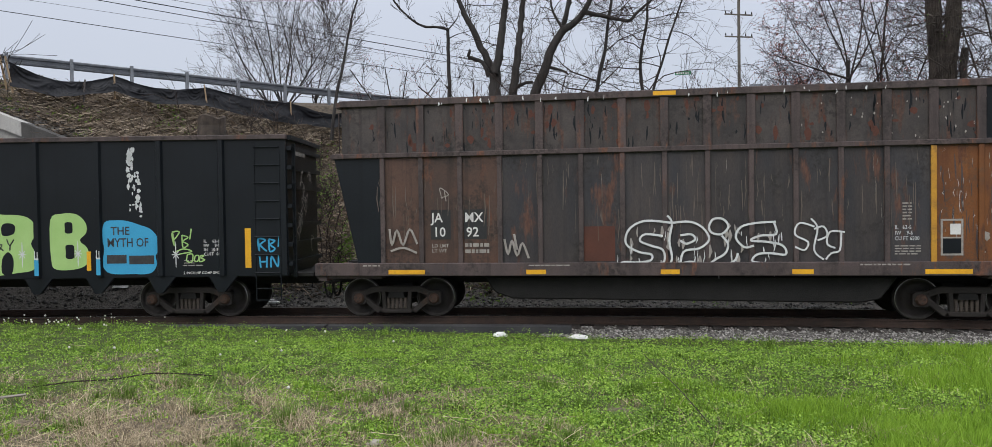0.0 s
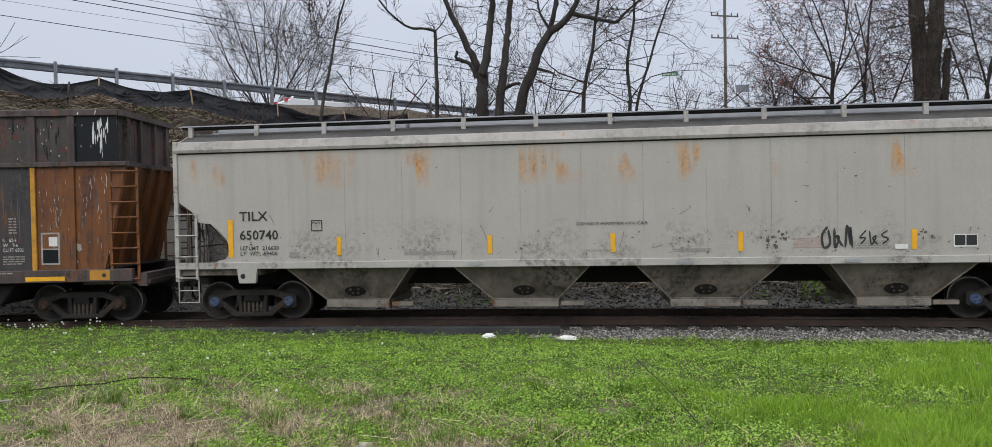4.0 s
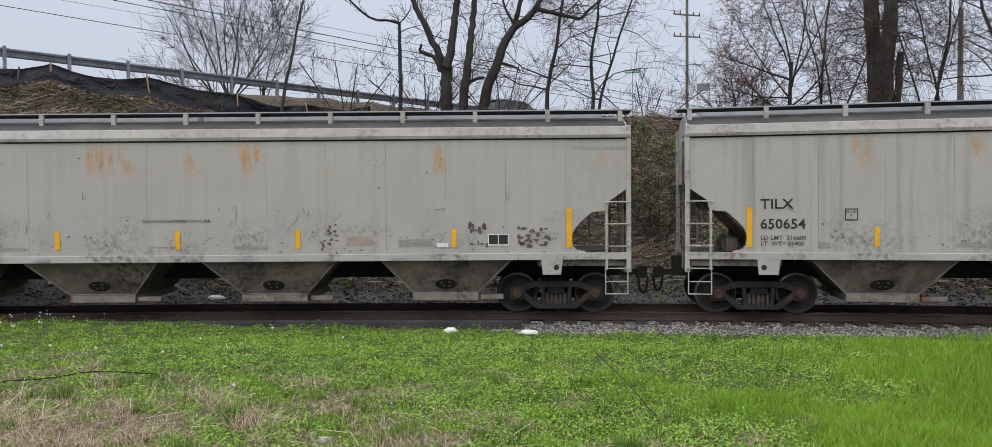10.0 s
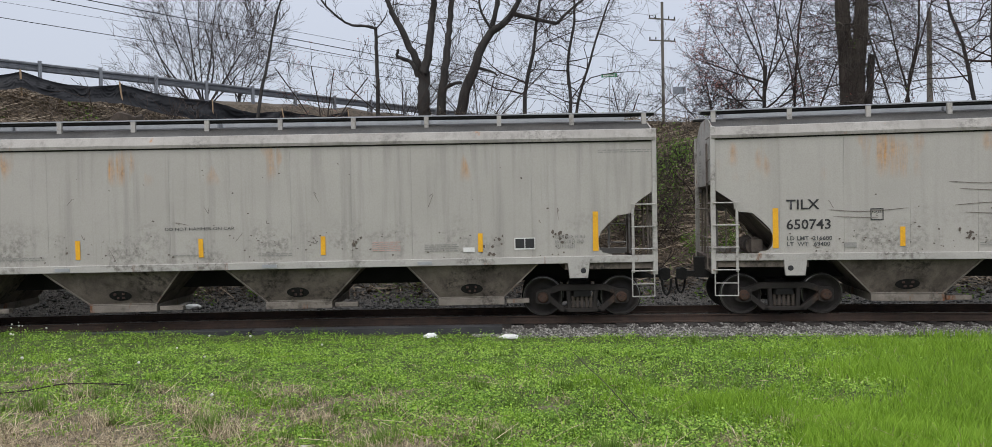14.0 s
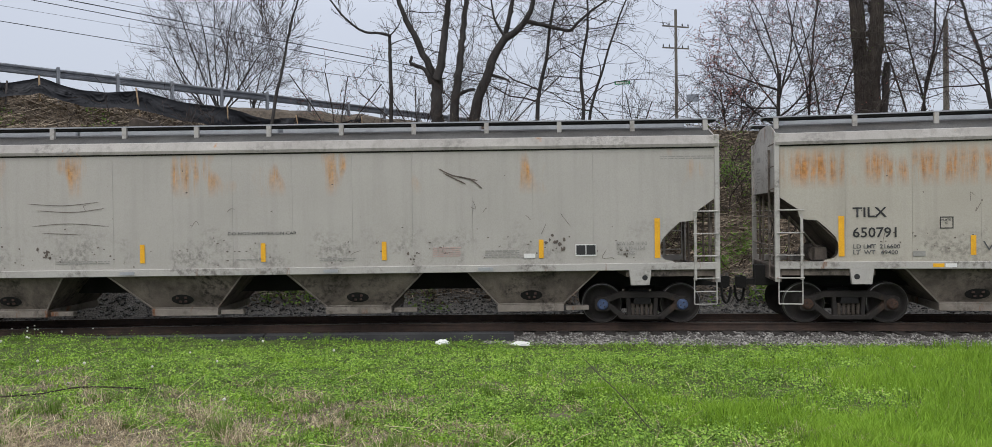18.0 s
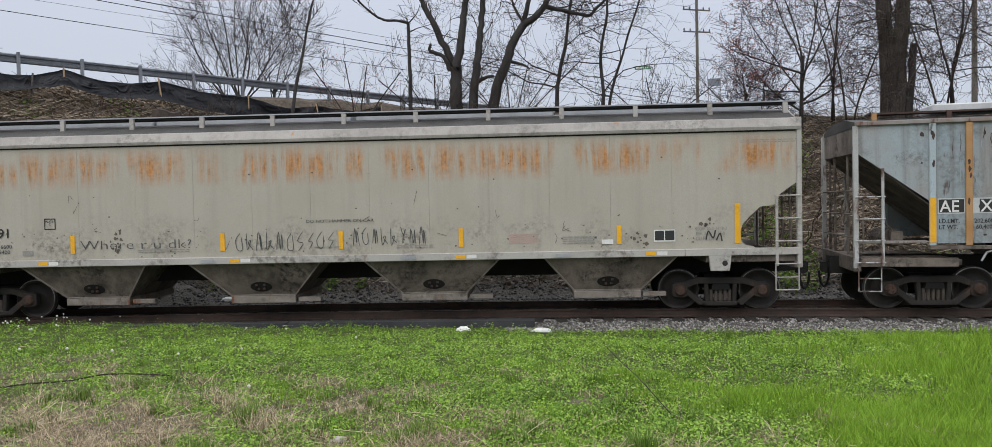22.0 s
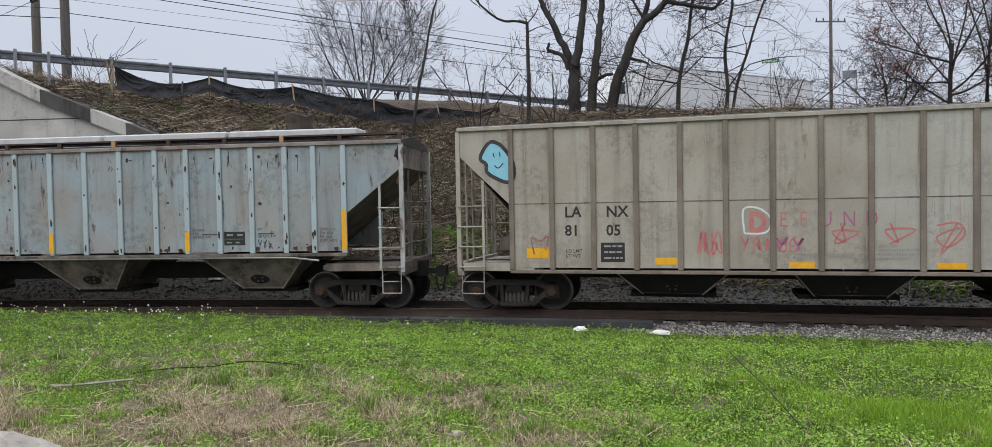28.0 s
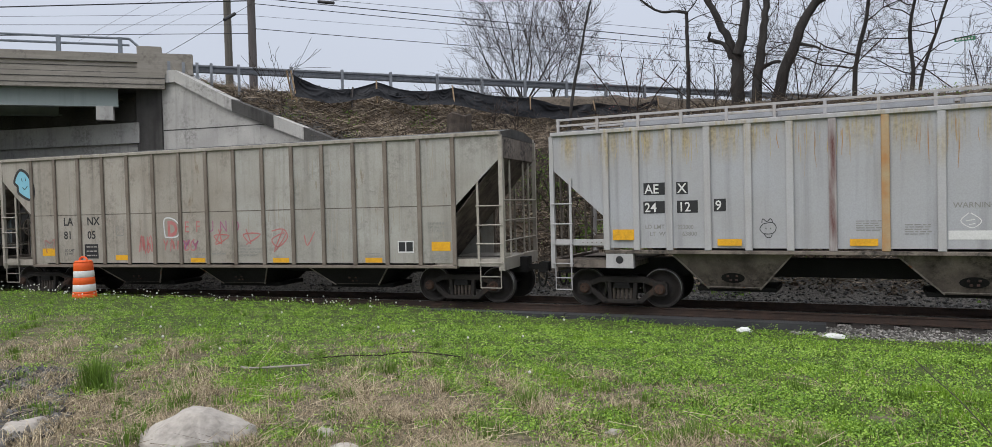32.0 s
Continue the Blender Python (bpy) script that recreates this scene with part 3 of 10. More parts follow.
def g_mix(fac, a, b, lo=None, hi=None):
    if lo is not None:
        r = gt.nodes.new("ShaderNodeMapRange")
        r.inputs["From Min"].default_value, r.inputs["From Max"].default_value = lo, hi
        gt.links.new(fac, r.inputs["Value"])
        fac = r.outputs[0]
    n = gt.nodes.new("ShaderNodeMix")
    n.data_type = "RGBA"
    gt.links.new(fac, n.inputs["Factor"])
    for key, v in (("A", a), ("B", b)):
        if isinstance(v, tuple):
            n.inputs[key].default_value = (*v, 1)
        else:
            gt.links.new(v, n.inputs[key])
    return n.outputs["Result"]


g_lawn = g_mix(g_noise(3.0), (0.035, 0.05, 0.014), (0.075, 0.10, 0.025), 0.35, 0.65)
g_lawn = g_mix(g_noise(28.0, 3.0), g_lawn, (0.05, 0.06, 0.025), 0.5, 0.75)
g_dry = g_mix(g_noise(14.0), (0.21, 0.17, 0.122), (0.065, 0.052, 0.038), 0.35, 0.65)
g_grav = g_mix(g_noise(30.0, 3.0), (0.14, 0.13, 0.118), (0.042, 0.039, 0.036), 0.42, 0.6)
g_leaf = g_mix(g_noise(9.0), (0.12, 0.094, 0.07), (0.04, 0.033, 0.027), 0.35, 0.65)
g_col = g_mix(g_sep.outputs["Red"], g_lawn, g_grav)
g_col = g_mix(g_sep.outputs["Green"], g_col, g_leaf)
g_col = g_mix(g_sep.outputs["Blue"], g_col, g_dry)
gt.links.new(g_col, g_bs.inputs["Base Color"])
g_bump = gt.nodes.new("ShaderNodeBump")
g_bump.inputs["Strength"].default_value, g_bump.inputs["Distance"].default_value = 0.8, 0.04
gt.links.new(g_noise(22.0), g_bump.inputs["Height"])
gt.links.new(g_bump.outputs[0], g_bs.inputs["Normal"])

# ---- ground, track ----
def bank_width(x):
    """How far behind the ditch the bank's crest lies: it follows the road, which runs away to the right."""
    gy = 23.76 + (x + 18.05) * 0.986
    off = np.hypot(x, gy - CY) - RC - 3.0 - 0.9
    return np.clip(off, 0.5, 9.5)


def rough(x, y, s, seed=0.0):
    return (np.sin(x * s + seed) * np.cos(y * s * 1.3 + seed * 2) + 0.6 * np.sin(x * s * 2.3 + y * s * 1.7 + seed) + 0.4 * np.cos(y * s * 4.1 - x * s * 3.7 + seed))


def ground_z(x, y):
    x, y = np.asarray(x, float), np.asarray(y, float)
    q, d = track_off(x, y)
    yy = np.clip(y, 0, 14.6)
    lawn = 0.93 - 0.060 * yy + 0.02 * rough(x, y, 0.9) - np.clip(-x - 9, 0, 30) * 0.006 * (yy / 14.6) + np.clip(-x - 9, 0, 14) * 0.02 * (yy > 6) * np.clip((yy - 6) / 4, 0, 1)
    lawn = lawn - np.clip(yy - 11.0, 0, 4) * 0.062 * np.interp(x, [-9.0, -6.5, -2.0, 0.5], [0.0, 0.55, 0.7, 1.0])
    bed = np.full_like(x, -0.22) + 0.01 * rough(x, y, 5.0)
    a = np.clip((d + np.interp(x, [-2.5, 0.0], [2.5, 3.1])) / np.interp(x, [-2.5, 0.0], [0.6, 1.1]), 0, 1)
    near = lawn * (1 - a) + bed * a
    t = np.clip((d - 3.0) / bank_width(x), 0, 1)
    s = t * 0.75 + 0.25 * t * t * (3 - 2 * t)
    crest = np.interp(x, [-60, -18, -16, -14, -12, -10.5, -8, -2, 4, 12, 60], [6.9, 6.65, 6.5, 6.35, 5.95, 5.85, 6.1, 6.2, 6.0, 5.55, 5.4])
    bank = -0.3 + (crest + 0.3) * s + 0.16 * rough(x, y, 1.1, 3.0) * np.clip(t * 4, 0, 1) * np.clip((1 - t) * 3, 0.15, 1)
    wall = np.interp(x, [-26, -22.3, -19.6, -15.8, -11.0], [7.3, 7.3, 6.25, 4.7, 2.6])
    held = wall + (np.maximum(crest, wall) - wall) * np.clip((d - 3.75) / np.maximum(bank_width(x) - 0.7, 0.3), 0, 1)
    bank = np.where((x < -11.0) & (d > 3.62), np.maximum(bank, held), bank)
    bank = np.where((x < -11.0) & (d < 3.5), np.clip(bank, 0.72, 1.2), bank)
    behind = np.where(d > 1.7, -0.25 + 0.03 * rough(x, y, 2.0), bed) + 1.0 * np.clip((d - 1.8) / 1.3, 0, 1) * np.clip((-x - 8.0) / 4.0, 0, 1)
    return np.where(d < 1.7, near, np.where(d < 3.0, behind, bank))


def spaced(lo, hi, step, far):
    a = list(np.arange(lo, hi + 1e-6, step))
    s, v = step, hi
    while v < far:
        s *= 1.5
        v += s
        a.append(v)
    s, v = step, lo
    while v > -far:
        s *= 1.5
        v -= s
        a.insert(0, v)
    return np.array(a)


gx, gy = spaced(-34, 26, 0.3, 2600), spaced(-2, 42, 0.3, 2600)
X, Y = np.meshgrid(gx, gy)
Z = ground_z(X.ravel(), Y.ravel())
nx, ny = len(gx), len(gy)
idx = np.arange(nx * ny).reshape(ny, nx)
quads = np.stack([idx[:-1, :-1], idx[:-1, 1:], idx[1:, 1:], idx[1:, :-1]], -1).reshape(-1, 4)
ground = soup("ground", np.stack([X.ravel(), Y.ravel(), Z], -1), quads, M_GROUND, "sloping lawn, stone track bed and brown brushy bank", "ground", "structure")
ground.data.shade_smooth()
gq, gd = track_off(X.ravel(), Y.ravel())


def dry_of(x, y):
    """Where the lawn is worn to straw: nearest the camera and to the left."""
    n = rough(x, y, 0.8, 1.0) * 0.5 + rough(x, y, 2.1, 4.0) * 0.35
    fine_n = 0.45 * rough(x, y, 5.3, 9.0) * (y < 9.5)
    away = (y < -2.0) | (np.abs(x) > 26)
    n, fine_n = np.where(away, 0.0, n), np.where(away, 0.0, fine_n)
    y = np.where(away, 9.0, np.maximum(y, 4.5))
    return np.clip((8.4 - y + np.clip(-x - 0.5, -3.4, 3.0) * 0.75) * 0.20 + n * 0.60 + fine_n - 0.22, 0, 1)


def soil(x, y):
    """Bare spots of dark soil and old litter near the camera."""
    t = 0.0
    for a, b, r in ((0.78, 4.95, 0.30), (-0.4, 5.35, 0.22), (2.0, 4.75, 0.34), (-2.6, 5.5, 0.34), (1.25, 5.9, 0.16), (-4.3, 5.2, 0.3), (-5.4, 6.4, 0.28), (0.1, 7.6, 0.15), (-0.6, 9.3, 0.2)):
        t = t + np.exp(-((x - a) ** 2 + 2.2 * (y - b) ** 2) / (r * r))
    return np.clip(t * (1.1 + 0.5 * rough(x, y, 7.0, 2.0)), 0, 1)


cover = np.zeros((nx * ny, 4), np.float32)
cover[:, 3] = 1
cover[:, 0] = np.clip((gd + np.interp(X.ravel(), [-1.6, 0.2], [2.0, 2.5]) + 0.2 * rough(X.ravel(), Y.ravel(), 2.5)) * 2.5, 0, 1)
cover[:, 1] = np.clip((gd - 4.2 + 0.5 * rough(X.ravel(), Y.ravel(), 1.2)) * 1.2, 0, 1)
cover[:, 2] = np.where(gd < -2.6, np.maximum(dry_of(X.ravel(), Y.ravel()), soil(X.ravel(), Y.ravel())), 0.0)
at = ground.data.attributes.new("cover", "FLOAT_COLOR", "POINT")
at.data.foreach_set("color", cover.ravel())

rail_prof = ((-0.07, -0.18), (0.07, -0.18), (0.07, -0.165), (0.015, -0.14), (0.012, -0.045), (0.036, -0.035), (0.036, -0.004), (0.028, 0.0), (-0.028, 0.0), (-0.036, -0.004), (-0.036, -0.035), (-0.012, -0.045), (-0.015, -0.14), (-0.07, -0.165))
track = thing("railway_track", "single curved railway track with rusty rails on dark wooden ties", "railway track", kind="structure")
for side in (-0.755, 0.755):
    bm = bmesh.new()
    rings = []
    for q in np.arange(-70, 70.1, 1.0):
        p, h = on_track(q, side)
        u = Vector((-math.sin(h), math.cos(h), 0))
        rings.append([bm.verts.new(p + u * a + Vector((0, 0, b))) for a, b in rail_prof])
    k = len(rail_prof)
    for r0, r1 in zip(rings, rings[1:]):
        for i in range(k):
            f = bm.faces.new((r0[i], r1[i], r1[(i + 1) % k], r0[(i + 1) % k]))
            f.material_index = 1 if i == 7 else 0
    bmesh.ops.recalc_face_normals(bm, faces=bm.faces)
    ra = part("rail", bm, M_RAIL, track, "rusty steel rail with a polished head")
    ra.data.materials.append(M_RAILTOP)
tie_me = bpy.data.meshes.new("tie")
bm = bmesh.new()
chamfer(box(bm, -0.115, 0.115, -1.3, 1.3, -0.19, 0.0), 0.012)
bm.to_mesh(tie_me)
bm.free()
tie_me.materials.append(M_TIE)
for i in range(-66, 67):
    p, h = on_track(i * 0.53)
    t_ob = ob_of("tie", tie_me, track)
    t_ob.location = p + Vector((0, 0, -0.178))
    t_ob.rotation_euler = (0, 0, h + random.uniform(-0.02, 0.02))

# ---- railway cars: x along the car (to the right), -y the camera's side, z from the rail top ----
SHARED = {}


def shared(key, make, *mats):
    if key not in SHARED:
        bm = bmesh.new()
        make(bm)
        me = bpy.data.meshes.new(key)
        bm.to_mesh(me)
        bm.free()
        for m in mats:
            me.materials.append(m)
        SHARED[key] = me
    return SHARED[key]


def make_side_frame(bm):
    y0, y1 = -0.07, 0.07
    prism(bm, [(-0.78, 0.50), (-0.5, 0.60), (0.5, 0.60), (0.78, 0.50), (0.86, 0.62), (0.52, 0.74), (-0.52, 0.74), (-0.86, 0.62)], y0, y1)
    for s in (1, -1):
        pts = [(0.86, 0.62), (0.70, 0.47), (0.36, 0.20), (0.32, 0.11), (0.46, 0.11), (0.80, 0.40)]
        prism(bm, [(s * x, z) for x, z in (pts if s < 0 else pts[::-1])][::1], y0, y1)
        prism(bm, [(s * x, z) for x, z in ((0.24, 0.18), (0.33, 0.18), (0.36, 0.64), (0.27, 0.64))], y0 + 0.01, y1)
        prism(bm, [(s * 0.889 + x, z) for x, z in ((-0.17, 0.34), (-0.10, 0.30), (0.10, 0.30), (0.17, 0.34), (0.17, 0.58), (0.10, 0.63), (-0.10, 0.63), (-0.17, 0.58))], y0 - 0.02, y1)
    prism(bm, [(-0.46, 0.11), (0.46, 0.11), (0.38, 0.21), (-0.38, 0.21)], y0, y1)
    bmesh.ops.recalc_face_normals(bm, faces=bm.faces)
    bmesh.ops.bevel(bm, geom=[e for e in bm.edges if len(e.link_faces) == 2 and e.calc_face_angle(0) > 0.9], offset=0.012, segments=1, affect="EDGES", clamp_overlap=True)


def make_springs(bm):
    for x in (-0.2, -0.1, 0.0, 0.1, 0.2):
        prof = []
        for i in range(15):
            prof.append((0.21 + i * 0.0185, 0.05 if i % 2 else 0.03))
        lathe(bm, prof, 8, "z", (x, 0, 0))


def make_bolster(bm):
    hull(bm, [(-0.20, -1.12, 0.47), (0.20, -1.12, 0.47), (0.20, 1.12, 0.47), (-0.20, 1.12, 0.47)], [(-0.17, -1.12, 0.60), (0.17, -1.12, 0.60), (0.17, 1.12, 0.60), (-0.17, 1.12, 0.60)])
    hull(bm, [(-0.24, -0.5, 0.40), (0.24, -0.5, 0.40), (0.24, 0.5, 0.40), (-0.24, 0.5, 0.40)], [(-0.24, -0.35, 0.74), (0.24, -0.35, 0.74), (0.24, 0.35, 0.74), (-0.24, 0.35, 0.74)])


def make_wheel_set(bm):
    lathe(bm, [(-1.10, 0.075), (1.10, 0.075)], 12, "y")
    for s in (1, -1):
        prof = [(0.66, 0.10), (0.66, 0.155), (0.70, 0.17), (0.735, 0.37), (0.70, 0.39), (0.695, 0.475), (0.715, 0.484), (0.735, 0.462)]
        lathe(bm, [(s * a, r) for a, r in prof], 36, "y", mi=0, caps=False)
        lathe(bm, [(s * 0.735, 0.462), (s * 0.83, 0.454), (s * 0.838, 0.448), (s * 0.8385, 0.434)], 36, "y", mi=1, caps=False)
        lathe(bm, [(s * a, r) for a, r in ((0.838, 0.434), (0.836, 0.375), (0.80, 0.365), (0.775, 0.19), (0.86, 0.16), (0.86, 0.10))], 36, "y", mi=0, caps=False)
        lathe(bm, [(s * a, r) for a, r in ((0.95, 0.125), (1.13, 0.125), (1.15, 0.115), (1.16, 0.095), (1.185, 0.09))], 20, "y", mi=2)
        for i in range(3):
            a = i * 2.0944 + 0.4
            rod(bm, (math.cos(a) * 0.052, s * 1.18, math.sin(a) * 0.052), (math.cos(a) * 0.052, s * 1.205, math.sin(a) * 0.052), 0.017, n=6)


def add_truck(car, xc, turn, caps=None):
    """A two-axle truck: bolster with side frames, springs and wheel sets. Returns its wheel sets."""
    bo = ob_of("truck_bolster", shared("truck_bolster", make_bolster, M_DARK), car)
    bo.location, bo.rotation_euler = (xc, 0, 0), (0, 0, turn)
    for s in (-1, 1):
        fr = ob_of("side_frame", shared("side_frame", make_side_frame, M_TRUCK), bo)
        fr.location = (0, s * 1.02, 0)
        if s > 0:
            fr.rotation_euler = (0, 0, math.pi)
        sp = ob_of("spring_nest", shared("spring_nest", make_springs, M_SPRINGS), bo)
        sp.location = (0, s * 1.03, 0)
    sets = []
    for x in (-0.889, 0.889):
        me = shared("wheel_set_" + ("blue" if caps else "plain"), make_wheel_set, M_WHEEL, M_TREAD, M_CAPBLUE if caps else M_CAP)
        ws = ob_of("wheel_set", me, bo)
        ws.location = (x, 0, 0.457)
        sets.append(ws)
    return sets


def make_coupler(bm):
    box(bm, -0.75, 0.0, -0.07, 0.07, 0.78, 0.92)
    prism(bm, [(0, 0.72), (0.14, 0.70), (0.24, 0.76), (0.24, 0.98), (0.10, 1.0), (0, 0.96)], -0.16, 0.02)
    box(bm, 0.16, 0.26, 0.02, 0.16, 0.74, 0.98)
    prev = None
    for i in range(9):
        a = math.pi * i / 8
        p = Vector((0.02 + 0.22 * (1 - math.cos(a)) / 2, -0.24, 0.74 - 0.38 * math.sin(a)))
        if prev:
            rod(bm, prev, p, 0.028, n=6)
        prev = p
    bmesh.ops.recalc_face_normals(bm, faces=bm.faces)


def add_couplers(car, half):
    for s in (-1, 1):
        c = ob_of("coupler", shared("coupler", make_coupler, M_DARK), car, "rusty knuckle coupler with a hanging air hose")
        c.location = (s * (half - 0.02), 0, 0)
        c.rotation_euler = (0, 0, 0 if s > 0 else math.pi)


def add_ladder(car, x0, x1, y, z0, z1, n, m, r=0.016, stile=0.03, top=None):
    bm = bmesh.new()
    for x, t in ((x0, z1 if top is None else top), (x1, z1)):
        box(bm, x - stile, x + stile, y - 0.015, y + 0.025, z0, t)
    for i in range(n):
        z = z0 + 0.12 + (z1 - z0 - 0.2) * i / (n - 1)
        rod(bm, (x0, y - 0.035, z), (x1, y - 0.035, z), r, n=6)
        for x in (x0, x1):
            rod(bm, (x, y, z), (x, y - 0.04, z), r, n=5)
    return part("ladder", bm, m, car)


def end_ladder(car, x_post, x_in, y, rungs, z0, z1, m):
    """Rungs between a corner post and one inner stile."""
    bm = bmesh.new()
    o = -0.03 if y < 0 else 0.03
    box(bm, x_in - 0.028, x_in + 0.028, min(y, y + o), max(y, y + o), z0, z1)
    for z in rungs:
        rod(bm, (x_post, y + o, z), (x_in + (x_in - x_post) * 0.1, y + o, z), 0.015, n=6)
        for x in (x_post, x_in):
            rod(bm, (x, y, z), (x, y + o * 1.3, z), 0.02, n=5)
    return part("ladder", bm, m, car)


def add_step(car, x0, x1, y, z0, z1, m):
    bm = bmesh.new()
    rod(bm, (x0, y, z1), (x0, y, z0), 0.014)
    rod(bm, (x1, y, z1), (x1, y, z0), 0.014)
    rod(bm, (x0, y, z0), (x1, y, z0), 0.014)
    rod(bm, (x0, y, (z0 + z1) / 2), (x1, y, (z0 + z1) / 2), 0.012)
    return part("stirrup_step", bm, m, car)


def hopper_bay(car, a0, a1, b0, b1, z0, z1, m, ytop=1.42, ybot=0.55, gate=True):
    bm = bmesh.new()
    hull(bm, [(b0, -ybot, z0), (b1, -ybot, z0), (b1, ybot, z0), (b0, ybot, z0)], [(a0, -ytop, z1), (a1, -ytop, z1), (a1, ytop, z1), (a0, ytop, z1)])
    bay = part("hopper_bay", bm, m, car, "sloping grimy hopper chute")
    bm = bmesh.new()
    for p, q in (((a0, z1), (b0, z0)), ((a1, z1), (b1, z0))):
        rod(bm, (p[0], -ytop - 0.004, p[1]), (q[0], -ybot - 0.004, q[1]), 0.022, n=4)
    rod(bm, (b0 - 0.04, -ybot - 0.01, z0 + 0.05), (b1 + 0.04, -ybot - 0.01, z0 + 0.05), 0.03, n=4)
    part("chute_edge", bm, M_GATE, bay, "paler welded edge angle")
    bm = bmesh.new()
    t = 0.3
    px0, pz = (a0 * t + b0 * (1 - t) + a1 * t + b1 * (1 - t)) / 2, z0 + (z1 - z0) * t
    py = -(ybot + (ytop - ybot) * t)
    ring = [(px0 + 0.25 * math.cos(6.2832 * k / 16), pz + 0.12 * math.sin(6.2832 * k / 16)) for k in range(16)]
    slope = (ytop - ybot) / (z1 - z0)
    va = [bm.verts.new((x, py - 0.012 - (z - pz) * slope, z)) for x, z in ring]
    vb = [bm.verts.new((x, py + 0.02 - (z - pz) * slope, z)) for x, z in ring]
    bm.faces.new(va)
    for k in range(16):
        bm.faces.new((va[k], vb[k], vb[(k + 1) % 16], va[(k + 1) % 16]))
    bmesh.ops.recalc_face_normals(bm, faces=bm.faces)
    plate = part("vibrator_plate", bm, M_DARK, bay, "greasy oval plate with bolts")
    for dx, dz in ((-0.1, 0.04), (0.09, 0.045), (-0.05, -0.05), (0.07, -0.045)):
        bm = bmesh.new()
        box(bm, px0 + dx - 0.025, px0 + dx + 0.025, py - 0.05 - dz * slope, py - 0.005 - dz * slope, pz + dz - 0.022, pz + dz + 0.022)
        part("bolt", bm, M_RUSTDARK, plate)
    if gate:
        bm = bmesh.new()
        box(bm, b0 - 0.05, b1 + 0.05, -ybot - 0.06, ybot + 0.06, z0 - 0.14, z0 + 0.02)
        box(bm, b1 + 0.1, b1 + 0.62, -ybot - 0.02, -ybot + 0.14, z0 - 0.12, z0 - 0.02)
        part("discharge_gate", chamfer(bm, 0.01), M_GATE, bay, "pale grey discharge gate")
    return bay


def add_tank(bm, p0, p1, r):
    rod(bm, p0, p1, r, n=16)


def brake_gear(car, x, s, m):
    """Brake wheel, rod, reservoir and piping at a car's end (s: the side towards which it looks)."""
    bm = bmesh.new()
    prev = None
    for i in range(17):
        a = 6.2832 * i / 16
        p = Vector((x, -0.55 + 0.28 * math.cos(a), 2.15 + 0.28 * math.sin(a)))
        if prev:
            rod(bm, prev, p, 0.018, n=5)
        prev = p
    for i in range(5):
        a = 6.2832 * i / 5
        rod(bm, (x, -0.55, 2.15), (x, -0.55 + 0.28 * math.cos(a), 2.15 + 0.28 * math.sin(a)), 0.014, n=5)
    rod(bm, (x - s * 0.05, -0.55, 2.15), (x - s * 0.05, -0.55, 1.1), 0.016, n=5)
    part("brake_wheel", bm, m, car)
    bm = bmesh.new()
    add_tank(bm, (x - s * 0.95, -0.75, 1.55), (x - s * 0.95, 0.35, 1.55), 0.2)
    box(bm, x - s * 0.95 - 0.12, x - s * 0.95 + 0.12, -1.0, -0.78, 1.42, 1.7)
    rod(bm, (x - s * 0.9, -0.9, 1.7), (x - s * 0.3, -0.9, 2.4), 0.02)
    rod(bm, (x - s * 0.3, -0.9, 1.25), (x - s * 0.3, -0.9, 2.4), 0.02)
    part("air_reservoir", bm, m, car)


def bars(bm, x, z, w, n, y, dz=0.055, h=0.022):
    """Lines of unreadable small print as plain bars."""
    for i in range(n):
        k = x
        while k < x + w - 0.04:
            ln = random.uniform(0.05, 0.16)
            e = min(k + ln, x + w)
            fill(bm, [(k, z - i * dz), (e, z - i * dz), (e, z - i * dz + h), (k, z - i * dz + h)], y)
            k = e + 0.025
    return bm


def patch(bm, x0, x1, z0, z1, y):
    return fill(bm, [(x0, z0), (x1, z0), (x1, z1), (x0, z1)], y)


def plain(name, rects, y, m, parent, label=""):
    """Flat painted or stuck-on rectangles (x0, x1, z0, z1) of one part."""
    bm = bmesh.new()
    for x0, x1, z0, z1 in rects:
        patch(bm, x0, x1, z0, z1, y)
    return part(name, bm, m, parent, label)


def lines(name, rows, w, y, m, parent, label="", taper=False):
    """Spray strokes through lists of (x, z) points, as one painted mark."""
    bm = bmesh.new()
    for pts in rows:
        stroke(bm, curve_pts(pts, 5), w, y, taper)
    return tagged(part(name, bm, m, parent, label), kind="stuff")


